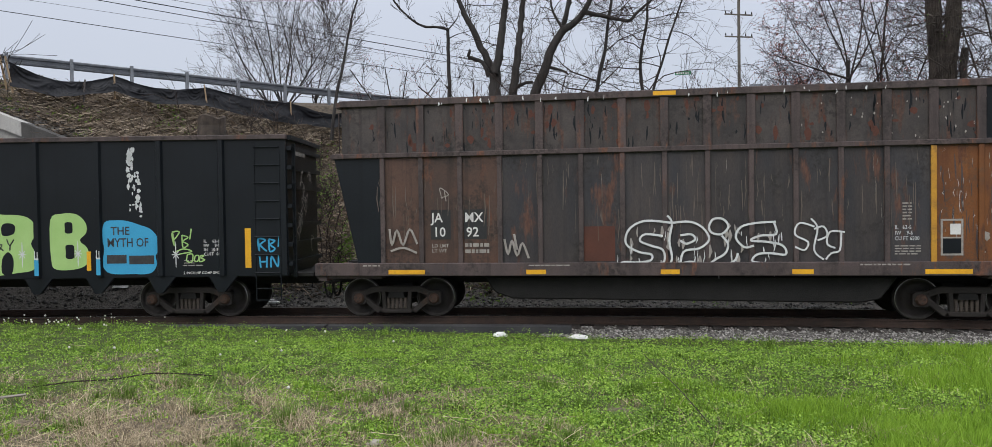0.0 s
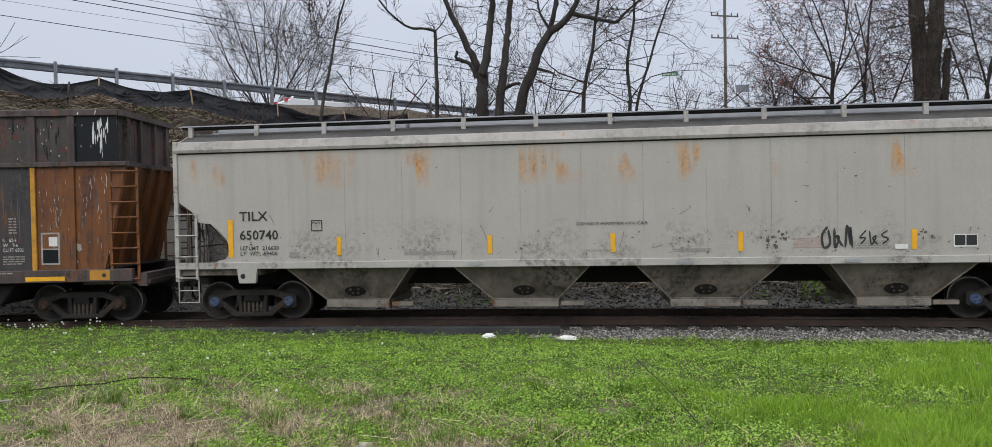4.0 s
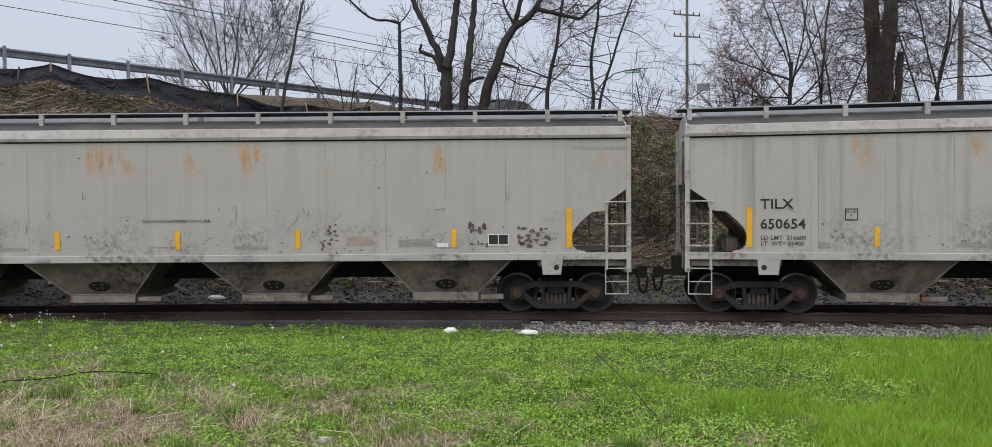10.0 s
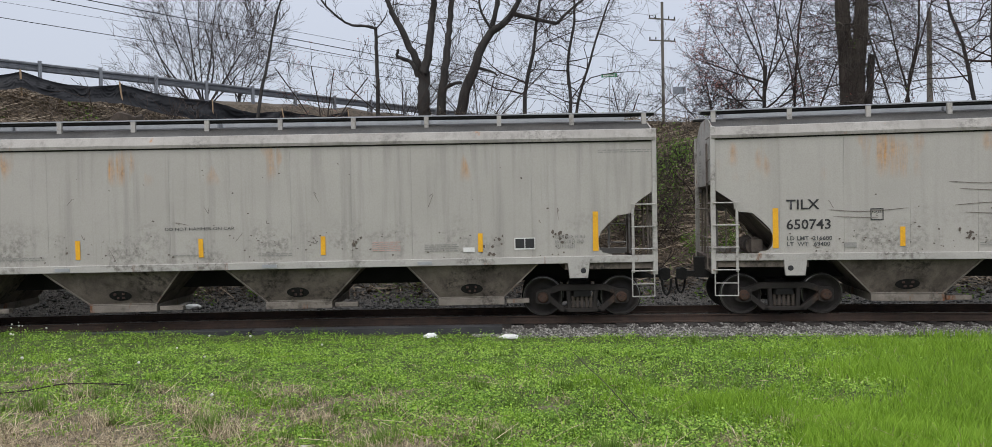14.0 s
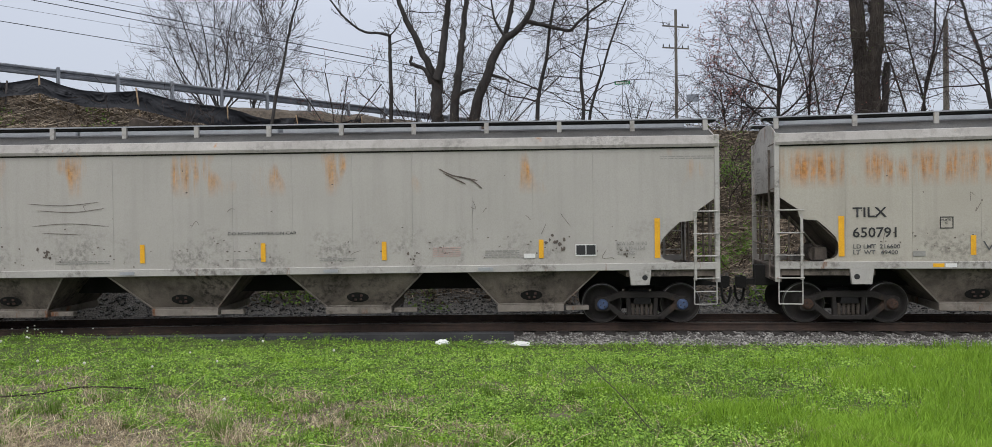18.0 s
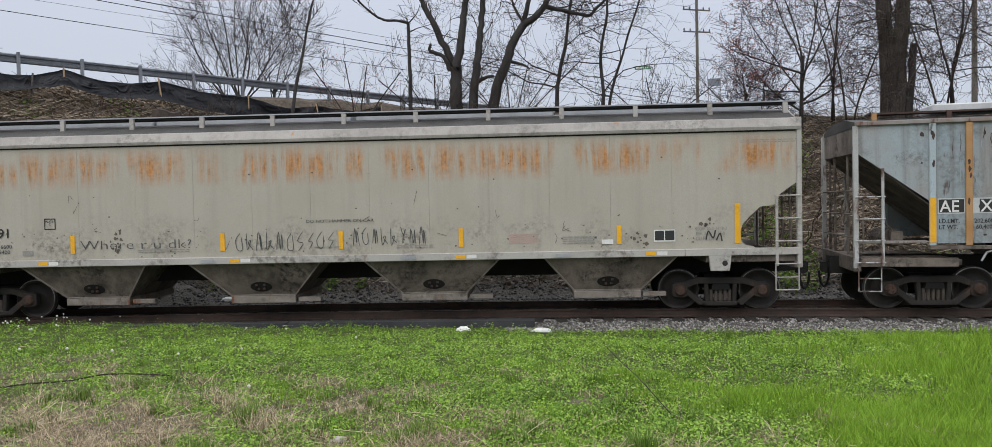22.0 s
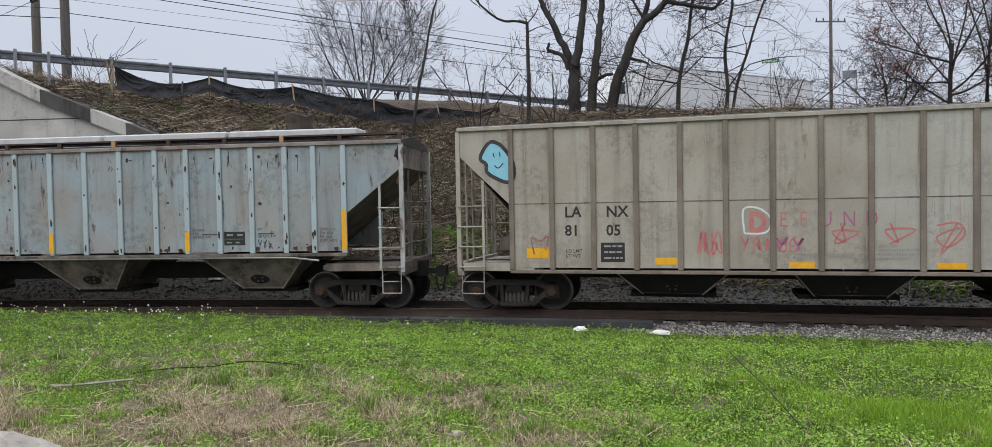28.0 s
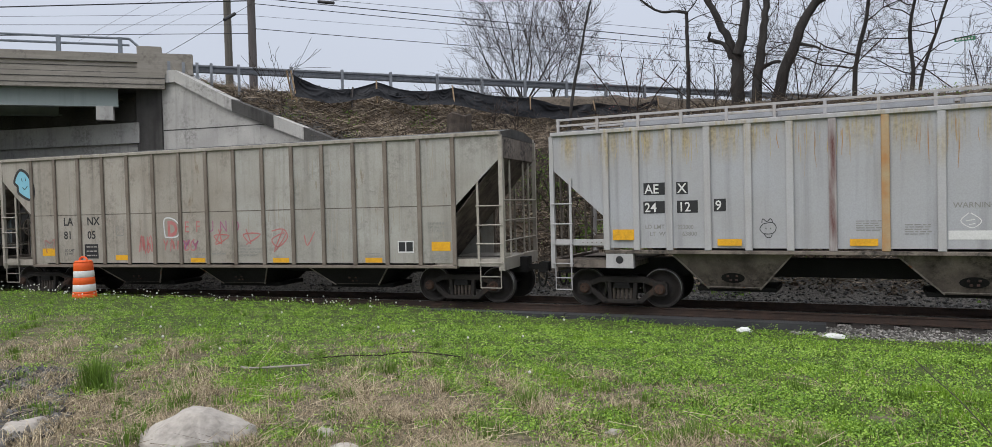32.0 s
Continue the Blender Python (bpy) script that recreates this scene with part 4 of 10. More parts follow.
def scrawl(bm, rng, x, z, w, h, y, n=6, width=0.025):
    """One looping spray stroke of no letters."""
    pts = []
    kind = rng.randrange(5)
    if kind == 0:
        pts = [(x, z + h), (x + w * 0.1, z), (x + w * 0.5, z + h * 0.5), (x + w * 0.2, z + h * 0.45), (x + w * 0.75, z)]
    elif kind == 3:
        pts = [(x + w * 0.7, z + h), (x + w * 0.1, z + h * 0.55), (x + w * 0.6, z + h * 0.4), (x + w * 0.15, z)]
    elif kind == 4:
        pts = [(x, z + h), (x + w * 0.3, z + h * 0.5), (x + w * 0.65, z + h), (x + w * 0.3, z + h * 0.45), (x + w * 0.25, z - 0.02)]
    elif kind == 1:
        pts = [(x + w * 0.5, z + h), (x, z + h * 0.6), (x + w * 0.1, z + 0.02), (x + w * 0.65, z + h * 0.1), (x + w * 0.6, z + h * 0.8)]
    else:
        pts = [(x, z), (x + w * 0.2, z + h), (x + w * 0.45, z + h * 0.1), (x + w * 0.5, z + h * 0.95), (x + w * 0.7, z)]
    pts = [(a + rng.uniform(-0.08, 0.08) * w, b + rng.uniform(-0.08, 0.08) * h) for a, b in pts]
    stroke(bm, curve_pts(pts, 5), width, y, True)
    return bm


def grey_hopper(number, paint, seed, caps=()):
    """A long four-bay plastic-pellet hopper car of smooth grey sheets."""
    rng = random.Random(seed)
    car = thing("covered_hopper_car", "long grey covered hopper car with rust-streaked smooth sides and four bays", "railway car", "grey hopper cars of the train")
    ends = 9.97
    seams = [-8.60 + 1.3231 * i for i in range(14)]
    for s in (-1, 1):
        for i in range(13):
            bm = bmesh.new()
            x0, x1 = seams[i] + 0.0015, seams[i + 1] - 0.0015
            cols, rows = 5, 7
            grid = []
            dent = [(rng.uniform(0.15, 0.85), rng.uniform(0.1, 0.8), rng.uniform(-0.002, 0.002)) for _ in range(2)]
            for r in range(rows + 1):
                line = []
                for c in range(cols + 1):
                    u, v = c / cols, r / rows
                    yy = 1.541 + 0.003 * math.sin(math.pi * u) * math.sin(math.pi * v) + (0.002 if i % 2 else 0)
                    yy += sum(a * math.exp(-((u - p) ** 2 + (v - q) ** 2) * 14) for p, q, a in dent)
                    line.append(bm.verts.new((x0 + (x1 - x0) * u, s * yy, 1.41 + (3.97 - 1.41) * v)))
                grid.append(line)
            for r in range(rows):
                for c in range(cols):
                    q4 = (grid[r][c], grid[r][c + 1], grid[r + 1][c + 1], grid[r + 1][c])
                    f = bm.faces.new(q4 if s < 0 else q4[::-1])
                    f.smooth = True
            rim = [(x0, 1.41), (x1, 1.41), (x1, 3.97), (x0, 3.97)]
            va, vb = [bm.verts.new((x, s * 1.5395, z)) for x, z in rim], [bm.verts.new((x, s * 1.52, z)) for x, z in rim]
            for k in range(4):
                q4 = (va[k], vb[k], vb[(k + 1) % 4], va[(k + 1) % 4])
                bm.faces.new(q4 if s < 0 else q4[::-1])
            bm.faces.new(vb if s > 0 else vb[::-1])
            part("side_panel", bm, paint, car)
        for e in (-1, 1):
            cut = [(9.05, 1.41), (9.02, 1.455), (8.84, 1.49), (8.765, 1.57), (8.745, 1.69), (8.745, 1.81), (8.80, 1.95), (8.96, 2.12), (9.17, 2.31), (9.43, 2.335), (9.54, 2.39), (9.57, 2.56), (9.97, 2.84)]
            pts = [(8.60, 1.41)] + cut + [(10.0, 3.97), (8.60, 3.97)]
            bm = bmesh.new()
            prism(bm, [(e * x, z) for x, z in (pts if e > 0 else pts[::-1])], s * 1.535, s * 1.515)
            bmesh.ops.recalc_face_normals(bm, faces=bm.faces)
            ep = part("end_side_panel", bm, paint, car)
            # the recess's shadow is put into the flange's dark colour
            bm = bmesh.new()
            va, vb = [bm.verts.new((e * x, s * 1.533, z)) for x, z in cut], [bm.verts.new((e * x, s * 1.33, z)) for x, z in cut]
            for k in range(len(cut) - 1):
                bm.faces.new((va[k], va[k + 1], vb[k + 1], vb[k]))
            bmesh.ops.solidify(bm, geom=bm.faces[:], thickness=0.012)
            bmesh.ops.recalc_face_normals(bm, faces=bm.faces)
            part("cutout_flange", bm, M_GRIMESHADE, ep, "flange round the cut-out, coloured dark for shadow")
        bm = bmesh.new()
        box(bm, -ends, ends, s * 1.50, s * 1.585, 1.265, 1.42)
        part("side_sill", chamfer(bm, 0.008), M_TRIM, car)
        bm = bmesh.new()
        pts = [(1.50, 3.95), (1.59, 3.955), (1.60, 4.02), (1.50, 4.20), (1.44, 4.22), (1.44, 3.95)]
        a = [bm.verts.new((-10.02, s * y, z)) for y, z in pts]
        b = [bm.verts.new((10.02, s * y, z)) for y, z in pts]
        bm.faces.new(a), bm.faces.new(b)
        for i in range(len(pts)):
            j = (i + 1) % len(pts)
            bm.faces.new((a[i], a[j], b[j], b[i]))
        bmesh.ops.recalc_face_normals(bm, faces=bm.faces)
        part("eave", bm, M_EAVE, car)
        bm = bmesh.new()
        box(bm, -10.2, 10.2, min(s * 0.98, s * 0.62), max(s * 0.98, s * 0.62), 4.622, 4.648)
        rb = part("running_board", bm, M_GALV, car, "open steel running board")
        bm = bmesh.new()
        box(bm, -10.15, 10.15, min(s * 0.95, s * 0.62), max(s * 0.95, s * 0.62), 4.58, 4.62)
        part("running_board_frame", bm, M_DARK, rb, "dark frame under the board")
        for i in range(13):
            x = -9.9 + 1.65 * i
            bm = bmesh.new()
            box(bm, x - 0.05, x + 0.05, s * 1.02, s * 0.95, 4.34, 4.61)
            part("running_board_post", bm, M_TRIM, car)
    bm = bmesh.new()
    pts = [(-1.45, 4.19), (-0.9, 4.42), (-0.45, 4.50), (0.45, 4.50), (0.9, 4.42), (1.45, 4.19), (1.45, 4.1), (-1.45, 4.1)]
    a, b = [bm.verts.new((-9.97, y, z)) for y, z in pts], [bm.verts.new((9.97, y, z)) for y, z in pts]
    bm.faces.new(a), bm.faces.new(b)
    for i in range(len(pts)):
        j = (i + 1) % len(pts)
        bm.faces.new((a[i], b[i], b[j], a[j]))
    bmesh.ops.recalc_face_normals(bm, faces=bm.faces)
    part("roof", bm, M_ROOF, car, "sooty sloping roof")
    for i in range(4):
        bm = bmesh.new()
        box(bm, -9.6 + 4.85 * i, -9.6 + 4.8 * (i + 1), -0.28, 0.28, 4.5, 4.70)
        part("hatch_cover", chamfer(bm, 0.03), M_GALV, car, "long pale trough hatch cover")
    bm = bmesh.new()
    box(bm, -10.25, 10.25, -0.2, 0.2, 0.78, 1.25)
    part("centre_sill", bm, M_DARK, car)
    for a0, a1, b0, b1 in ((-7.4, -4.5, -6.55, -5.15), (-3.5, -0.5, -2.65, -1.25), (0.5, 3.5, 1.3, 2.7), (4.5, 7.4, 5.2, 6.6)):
        hopper_bay(car, a0, a1, b0, b1, 0.46, 1.27, M_GRIMESHADE, 1.46, 1.02)
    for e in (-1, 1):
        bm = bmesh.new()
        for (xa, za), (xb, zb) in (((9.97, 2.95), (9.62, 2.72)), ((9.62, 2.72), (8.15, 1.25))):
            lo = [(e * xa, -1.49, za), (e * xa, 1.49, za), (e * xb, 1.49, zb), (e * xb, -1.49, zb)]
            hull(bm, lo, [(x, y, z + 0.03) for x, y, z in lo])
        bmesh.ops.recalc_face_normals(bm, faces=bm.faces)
        part("end_slope_sheet", bm, M_GRIMESHADE, car)
        bm = bmesh.new()
        prof = [(-1.5, 2.95), (1.5, 2.95), (1.5, 4.12), (1.44, 4.21), (0.9, 4.43), (0.45, 4.51), (-0.45, 4.51), (-0.9, 4.43), (-1.44, 4.21), (-1.5, 4.12)]
        va, vb = [bm.verts.new((e * 9.975, y, z)) for y, z in prof], [bm.verts.new((e * 9.995, y, z)) for y, z in prof]
        bm.faces.new(va), bm.faces.new(vb)
        for k in range(len(prof)):
            j = (k + 1) % len(prof)
            bm.faces.new((va[k], va[j], vb[j], vb[k]))
        bmesh.ops.recalc_face_normals(bm, faces=bm.faces)
        ew = part("end_wall", bm, M_TRIM, car, "plain grey end wall under the roof's curve")
        bm = bmesh.new()
        bars(bm, -1.0, 3.72, 0.5, 1, 0.0, 0.1, 0.12)
        bars(bm, -1.0, 3.52, 0.5, 5, 0.0, 0.075, 0.03)
        bm.transform(Matrix.Translation((e * 9.999, 0, 0)) @ Matrix.Rotation(radians(90 * e), 4, "Z"))
        tagged(part("end_print", bm, M_FAINT, ew), kind="stuff")
        bm = bmesh.new()
        box(bm, e * 8.0, e * 10.03, -1.5, 1.5, 1.12, 1.25)
        box(bm, e * 9.9, e * 10.03, -1.5, 1.5, 0.98, 1.3)
        bmesh.ops.recalc_face_normals(bm, faces=bm.faces)
        part("end_platform", bm, M_GRIMESHADE, car)
        for s in (-1, 1):
            bm = bmesh.new()
            box(bm, e * 9.995 - 0.052, e * 9.995 + 0.052, s * 1.49, s * 1.575, 0.98, 4.22)
            part("corner_post", chamfer(bm, 0.01), M_TRIM, car)
            end_ladder(car, e * 9.995, e * 9.50, s * 1.575, (1.07, 1.56, 2.05, 2.54), 1.03, 2.45, M_TRIM)
            add_step(car, *sorted((e * 9.97, e * 9.48)), s * 1.56, 0.50, 1.05, M_TRIM)
        bm = bmesh.new()
        box(bm, e * 10.02, e * 10.06, -0.90, -0.84, 1.0, 3.9)
        for k in range(7):
            rod(bm, (e * 10.05, -1.52, 1.05 + 0.49 * k), (e * 10.05, -0.87, 1.05 + 0.49 * k), 0.013)
        part("end_ladder", bm, M_GRIMESHADE, car, "grimy ladder on the end wall")
        for s in (-1, 1):
            bm = bmesh.new()
            prism(bm, [(e * 8.29 - 0.2, 0.94), (e * 8.29 + 0.2, 0.94), (e * 8.29 + 0.24, 1.27), (e * 8.29 - 0.24, 1.27)], s * 1.5, s * 1.59)
            bmesh.ops.recalc_face_normals(bm, faces=bm.faces)
            jp = part("jacking_pad", bm, M_TRIM, car)
            bm = bmesh.new()
            lathe(bm, [(s * 1.592, 0.06), (s * 1.594, 0.05)], 14, "y", (e * 8.29 + 0.1 * e, 0, 1.10))
            part("pad_hole", bm, M_BLACK, jp)
        bm = bmesh.new()
        for yy in (-1.2, -0.7, 0.7, 1.2):
            rod(bm, (e * 9.92, yy, 1.2), (e * 9.9, yy, 2.95), 0.025)
        for zz in (1.75, 2.4):
            rod(bm, (e * 10.03, -1.4, zz), (e * 10.03, 1.4, zz), 0.018)
        part("end_frame", bm, M_GRIMESHADE, car)
    brake_gear(car, -9.93, -1, M_GRIMESHADE)
    add_couplers(car, 10.45)
    y = -1.5565
    # dark strip painted below the eave in place of its shadow
    plain("eave_joint", [(-9.93, 9.93, 3.925, 3.956)], -1.5505, M_DARK, car)
    words("reporting_mark", "TILX", 0.30, -8.465, 2.37, y, M_BLACK, car, "black lettering", 1.1)
    words("car_number", number, 0.30, -8.47, 1.94, y, M_BLACK, car, "black numerals", 1.04)
    words("load_limit", "LD LMT  216600\nLT  WT   69400", 0.125, -8.46, 1.70, y, M_INK, car, "", 1.08)
    words("hammer_notice", "DO NOT HAMMER ON CAR", 0.095, -0.775, 2.15, y - 0.004, M_BLACK, car, "", 1.28, bold=0.0)
    words("dimension_data", "EXW 10-2  H  9-3\nEW  8-10 H 15-0\nCU FT 6251", 0.105, 7.78, 1.82, y, M_FAINT, car, "", 0.85)
    sq = plain("plate_square", [(-6.75, -6.49, 2.11, 2.13), (-6.75, -6.49, 2.34, 2.36), (-6.75, -6.73, 2.13, 2.34), (-6.51, -6.49, 2.13, 2.34)], y, M_BLACK, car)
    words("plate_letter", "PLATE\n    C", 0.065, -6.72, 2.27, y, M_BLACK, sq)
    for x in (-6.11, -2.67, 0.005, 2.675, 6.13):
        plain("reflector_strip", [(x - 0.052, x + 0.052, 1.555, 1.965)], y, M_YELLOW, car, "yellow reflective strip")
    for x in (-8.685, 8.68):
        plain("reflector_strip", [(x - 0.06, x + 0.06, 1.53, 2.40)], -1.5445, M_YELLOW, car, "tall yellow reflective strip")
    for nm, m, rows_ in (("small_print", M_FAINT, ((-4.6, 1.60, 1.2, 2), (1.25, 1.60, 0.8, 2), (4.9, 1.72, 0.75, 4), (-0.6, 1.60, 0.6, 1))), ("end_print", M_FAINT, ((8.76, 3.74, 1.25, 2),)), ("warning_print", M_REDPRINT, ((3.75, 1.80, 0.62, 5),))):
        bm = bmesh.new()
        for x, z, w, n in rows_:
            bars(bm, x, z, w, n, y if nm != "end_print" else -1.5395, 0.045, 0.018)
        tagged(part(nm, bm, m, car), kind="stuff")
    lp = plain("data_plate", [(6.88, 7.34, 1.59, 1.85)], y, M_WHITE, car)
    plain("data_field", [(6.90, 7.10, 1.62, 1.83), (7.12, 7.32, 1.62, 1.83)], y - 0.003, M_BLACK, lp)
    plain("white_placard", [(5.75, 6.0, 1.56, 1.66)], y, M_WHITE, car)
    plain("card_holder", [(-7.28, -7.03, 1.53, 1.64)], y, M_GHOSTG, car, "small grey card holder")
    for x in (-3.0, 1.5, 4.9):
        bm = bmesh.new()
        box(bm, x - 0.16, x + 0.16, -1.60, -1.586, 1.30, 1.37)
        part("sill_bracket", bm, M_GALV, car)
    bm = bmesh.new()
    for k in range(150):
        x, z = rng.uniform(-8.4, 8.4), rng.uniform(1.45, 2.05) if rng.random() < 0.85 else rng.uniform(2.0, 3.6)
        r = rng.uniform(0.006, 0.022)
        fill(bm, [(x + 1.5 * r * rng.uniform(0.4, 1.2) * math.cos(i * 1.047), z + r * rng.uniform(0.4, 1.3) * math.sin(i * 1.047)) for i in range(6)], y + 0.002)
    for k in range(14):
        x, z = rng.uniform(-8, 8), rng.uniform(1.6, 2.9)
        stroke(bm, curve_pts([(x, z), (x + rng.uniform(-0.1, 0.1), z + rng.uniform(-0.2, 0.1)), (x + rng.uniform(-0.2, 0.2), z + rng.uniform(-0.3, 0.1))], 4), 0.009, y + 0.002, True)
    for k in range(6):
        x, z = rng.choice((3.3, 6.5, -5.0, 7.9)) + rng.uniform(-0.2, 0.2), rng.uniform(1.6, 2.0)
        for _ in range(5):
            r, ox, oz = rng.uniform(0.02, 0.05), rng.uniform(-0.12, 0.12), rng.uniform(-0.12, 0.12)
            fill(bm, [(x + ox + r * rng.uniform(0.4, 1.2) * math.cos(i * 0.9), z + oz + r * rng.uniform(0.4, 1.3) * math.sin(i * 0.9)) for i in range(7)], y + 0.002)
    tagged(part("paint_chip", bm, M_SCRATCH, car, "chipped and scraped paint"), kind="stuff")
    turn = 8.49 / RC
    sets = add_truck(car, -8.49, turn, "l" in caps) + add_truck(car, 8.49, -turn, "r" in caps)
    return car, sets, rng


def ribbed_hopper(label, half, ztop, zbot, ribs, rib_w, sheet, rib, low, tri, bays, trucks, mat_bay, rusty=(), rust_m=None, bay_z=(0.5, 1.4), trim=None, mid_seam=None, ladders=None, sillm=None, chordm=None, deckm=None, mid=0.0, mid_trucks=0.0, inner=0.55, sheet2=None, turn_at=0.0):
    """A three-bay covered hopper car with posts on its outside. ribs: x of the posts; tri: x and z where the end sheets' slope starts and ends."""
    car = thing("covered_hopper_car", label, "railway car")
    trim = trim or rib
    xs = sorted(ribs)
    for s in (-1, 1):
        for a, b in zip(xs, xs[1:]):
            bm = bmesh.new()
            box(bm, a + 0.002, b - 0.002, s * 1.49, s * 1.51, zbot, ztop)
            part("side_panel", bm, sheet2 if sheet2 and a > turn_at else sheet, car)
            if mid_seam:
                bm = bmesh.new()
                box(bm, a + 0.06, b - 0.06, s * 1.51, s * 1.514, mid_seam - 0.012, mid_seam + 0.012)
                part("panel_seam", bm, M_GRIMESHADE, car)
        for i, x in enumerate(xs):
            bm = bmesh.new()
            m = rust_m[rusty.index(i)] if i in rusty else rib
            prism(bm, [(x - rib_w / 2, zbot - 0.05), (x + rib_w / 2, zbot - 0.05), (x + rib_w / 2, ztop + 0.01), (x - rib_w / 2, ztop + 0.01)], s * 1.51, s * 1.56)
            bmesh.ops.recalc_face_normals(bm, faces=bm.faces)
            part("side_post", chamfer(bm, 0.012), m, car)
        for e in (-1, 1):
            x_in, z_in, z_out = tri
            xi = xs[0] if e < 0 else xs[-1]
            xo = mid + e * half
            bm = bmesh.new()
            pts = [(xi, z_in), (xo, z_out), (xo, ztop), (xi, ztop)]
            prism(bm, pts if e > 0 else pts[::-1], s * 1.49, s * 1.51)
            bmesh.ops.recalc_face_normals(bm, faces=bm.faces)
            part("end_gusset", bm, sheet2 if sheet2 and e > 0 else sheet, car)
        bm = bmesh.new()
        box(bm, mid - half, mid + half, s * 1.42, s * 1.57, ztop, ztop + 0.09)
        part("top_chord", chamfer(bm, 0.01), chordm or trim, car)
        bm = bmesh.new()
        box(bm, xs[0] - 0.05, xs[-1] + 0.05, s * 1.36, s * 1.55, zbot - 0.13, zbot - 0.05)
        part("side_sill", chamfer(bm, 0.01), sillm or M_GRIMESHADE, car)
    for e in (-1, 1):
        xi = xs[0] if e < 0 else xs[-1]
        bm = bmesh.new()
        lo = [((mid + e * (half - 0.02)), -1.43, tri[2]), ((mid + e * (half - 0.02)), 1.43, tri[2]), (xi - e * 1.1, 1.40, zbot - 0.1), (xi - e * 1.1, -1.40, zbot - 0.1)]
        hull(bm, lo, [(x, y, z + 0.03) for x, y, z in lo])
        box(bm, (mid + e * (half - 0.02)) - 0.012, (mid + e * (half - 0.02)) + 0.012, -1.43, 1.43, tri[2], ztop)
        bmesh.ops.recalc_face_normals(bm, faces=bm.faces)
        part("end_slope_sheet", bm, M_GRIMESHADE, car)
        bm = bmesh.new()
        box(bm, xi - e * 0.6, mid + e * (half + 0.03), -1.4, 1.4, 1.0, 1.12)
        box(bm, mid + e * (half - 0.1), mid + e * (half + 0.05), -1.5, 1.5, 0.88, 1.18)
        box(bm, xi - e * 0.5, mid + e * (half + 0.03), -1.5, -1.38, 0.98, 1.16)
        bmesh.ops.recalc_face_normals(bm, faces=bm.faces)
        part("end_platform", bm, deckm or trim, car)
        for s in (-1, 1):
            bm = bmesh.new()
            box(bm, mid + e * half - 0.05, mid + e * half + 0.05, s * 1.44, s * 1.53, 0.95, ztop)
            part("corner_post", bm, trim, car)
            xp = mid + e * half
            end_ladder(car, xp, xp - e * inner, s * 1.53, (1.07, 1.54, 2.0, 2.47), 1.0, 3.07, trim)
            add_step(car, *sorted((xp - e * 0.05, xp - e * (inner - 0.02))), s * 1.5, 0.45, 1.0, trim)
        bm = bmesh.new()
        for yy in (-1.1, -0.6, 0.6, 1.1):
            rod(bm, (mid + e * (half - 0.06), yy, 1.1), (mid + e * (half - 0.06), yy, tri[2] + 0.1), 0.03)
        for zz in (1.6, 2.1, 2.6):
            rod(bm, (mid + e * (half + 0.02), -1.45, zz), (mid + e * (half + 0.02), 1.45, zz), 0.018)
        part("end_frame", bm, deckm or chordm or trim, car)
    bm = bmesh.new()
    pts = [(-1.44, ztop + 0.085), (-0.55, ztop + 0.22), (0.55, ztop + 0.22), (1.44, ztop + 0.085), (1.44, ztop - 0.02), (-1.44, ztop - 0.02)]
    a, b = [bm.verts.new((mid - half, y, z)) for y, z in pts], [bm.verts.new((mid + half, y, z)) for y, z in pts]
    bm.faces.new(a), bm.faces.new(b)
    for i in range(len(pts)):
        j = (i + 1) % len(pts)
        bm.faces.new((a[i], b[i], b[j], a[j]))
    bmesh.ops.recalc_face_normals(bm, faces=bm.faces)
    part("roof", bm, M_ROOF, car)
    bm = bmesh.new()
    box(bm, mid - half - 0.25, mid + half + 0.25, -0.2, 0.2, 0.72, 1.12)
    part("centre_sill", bm, M_DARK, car)
    for a0, a1, b0, b1 in bays:
        hopper_bay(car, a0, a1, b0, b1, bay_z[0], bay_z[1], mat_bay, 1.40, 0.85, gate=False)
        bm = bmesh.new()
        box(bm, b0 - 0.3, b1 + 0.3, -0.6, 0.6, bay_z[0] - 0.09, bay_z[0] + 0.01)
        part("discharge_gate", bm, M_DARK, car)
    add_couplers(car, half + 0.35)
    brake_gear(car, mid - half, -1, M_GRIMESHADE)
    turn = trucks / RC
    sets = add_truck(car, mid_trucks - trucks, turn) + add_truck(car, mid_trucks + trucks, -turn)
    return car, sets


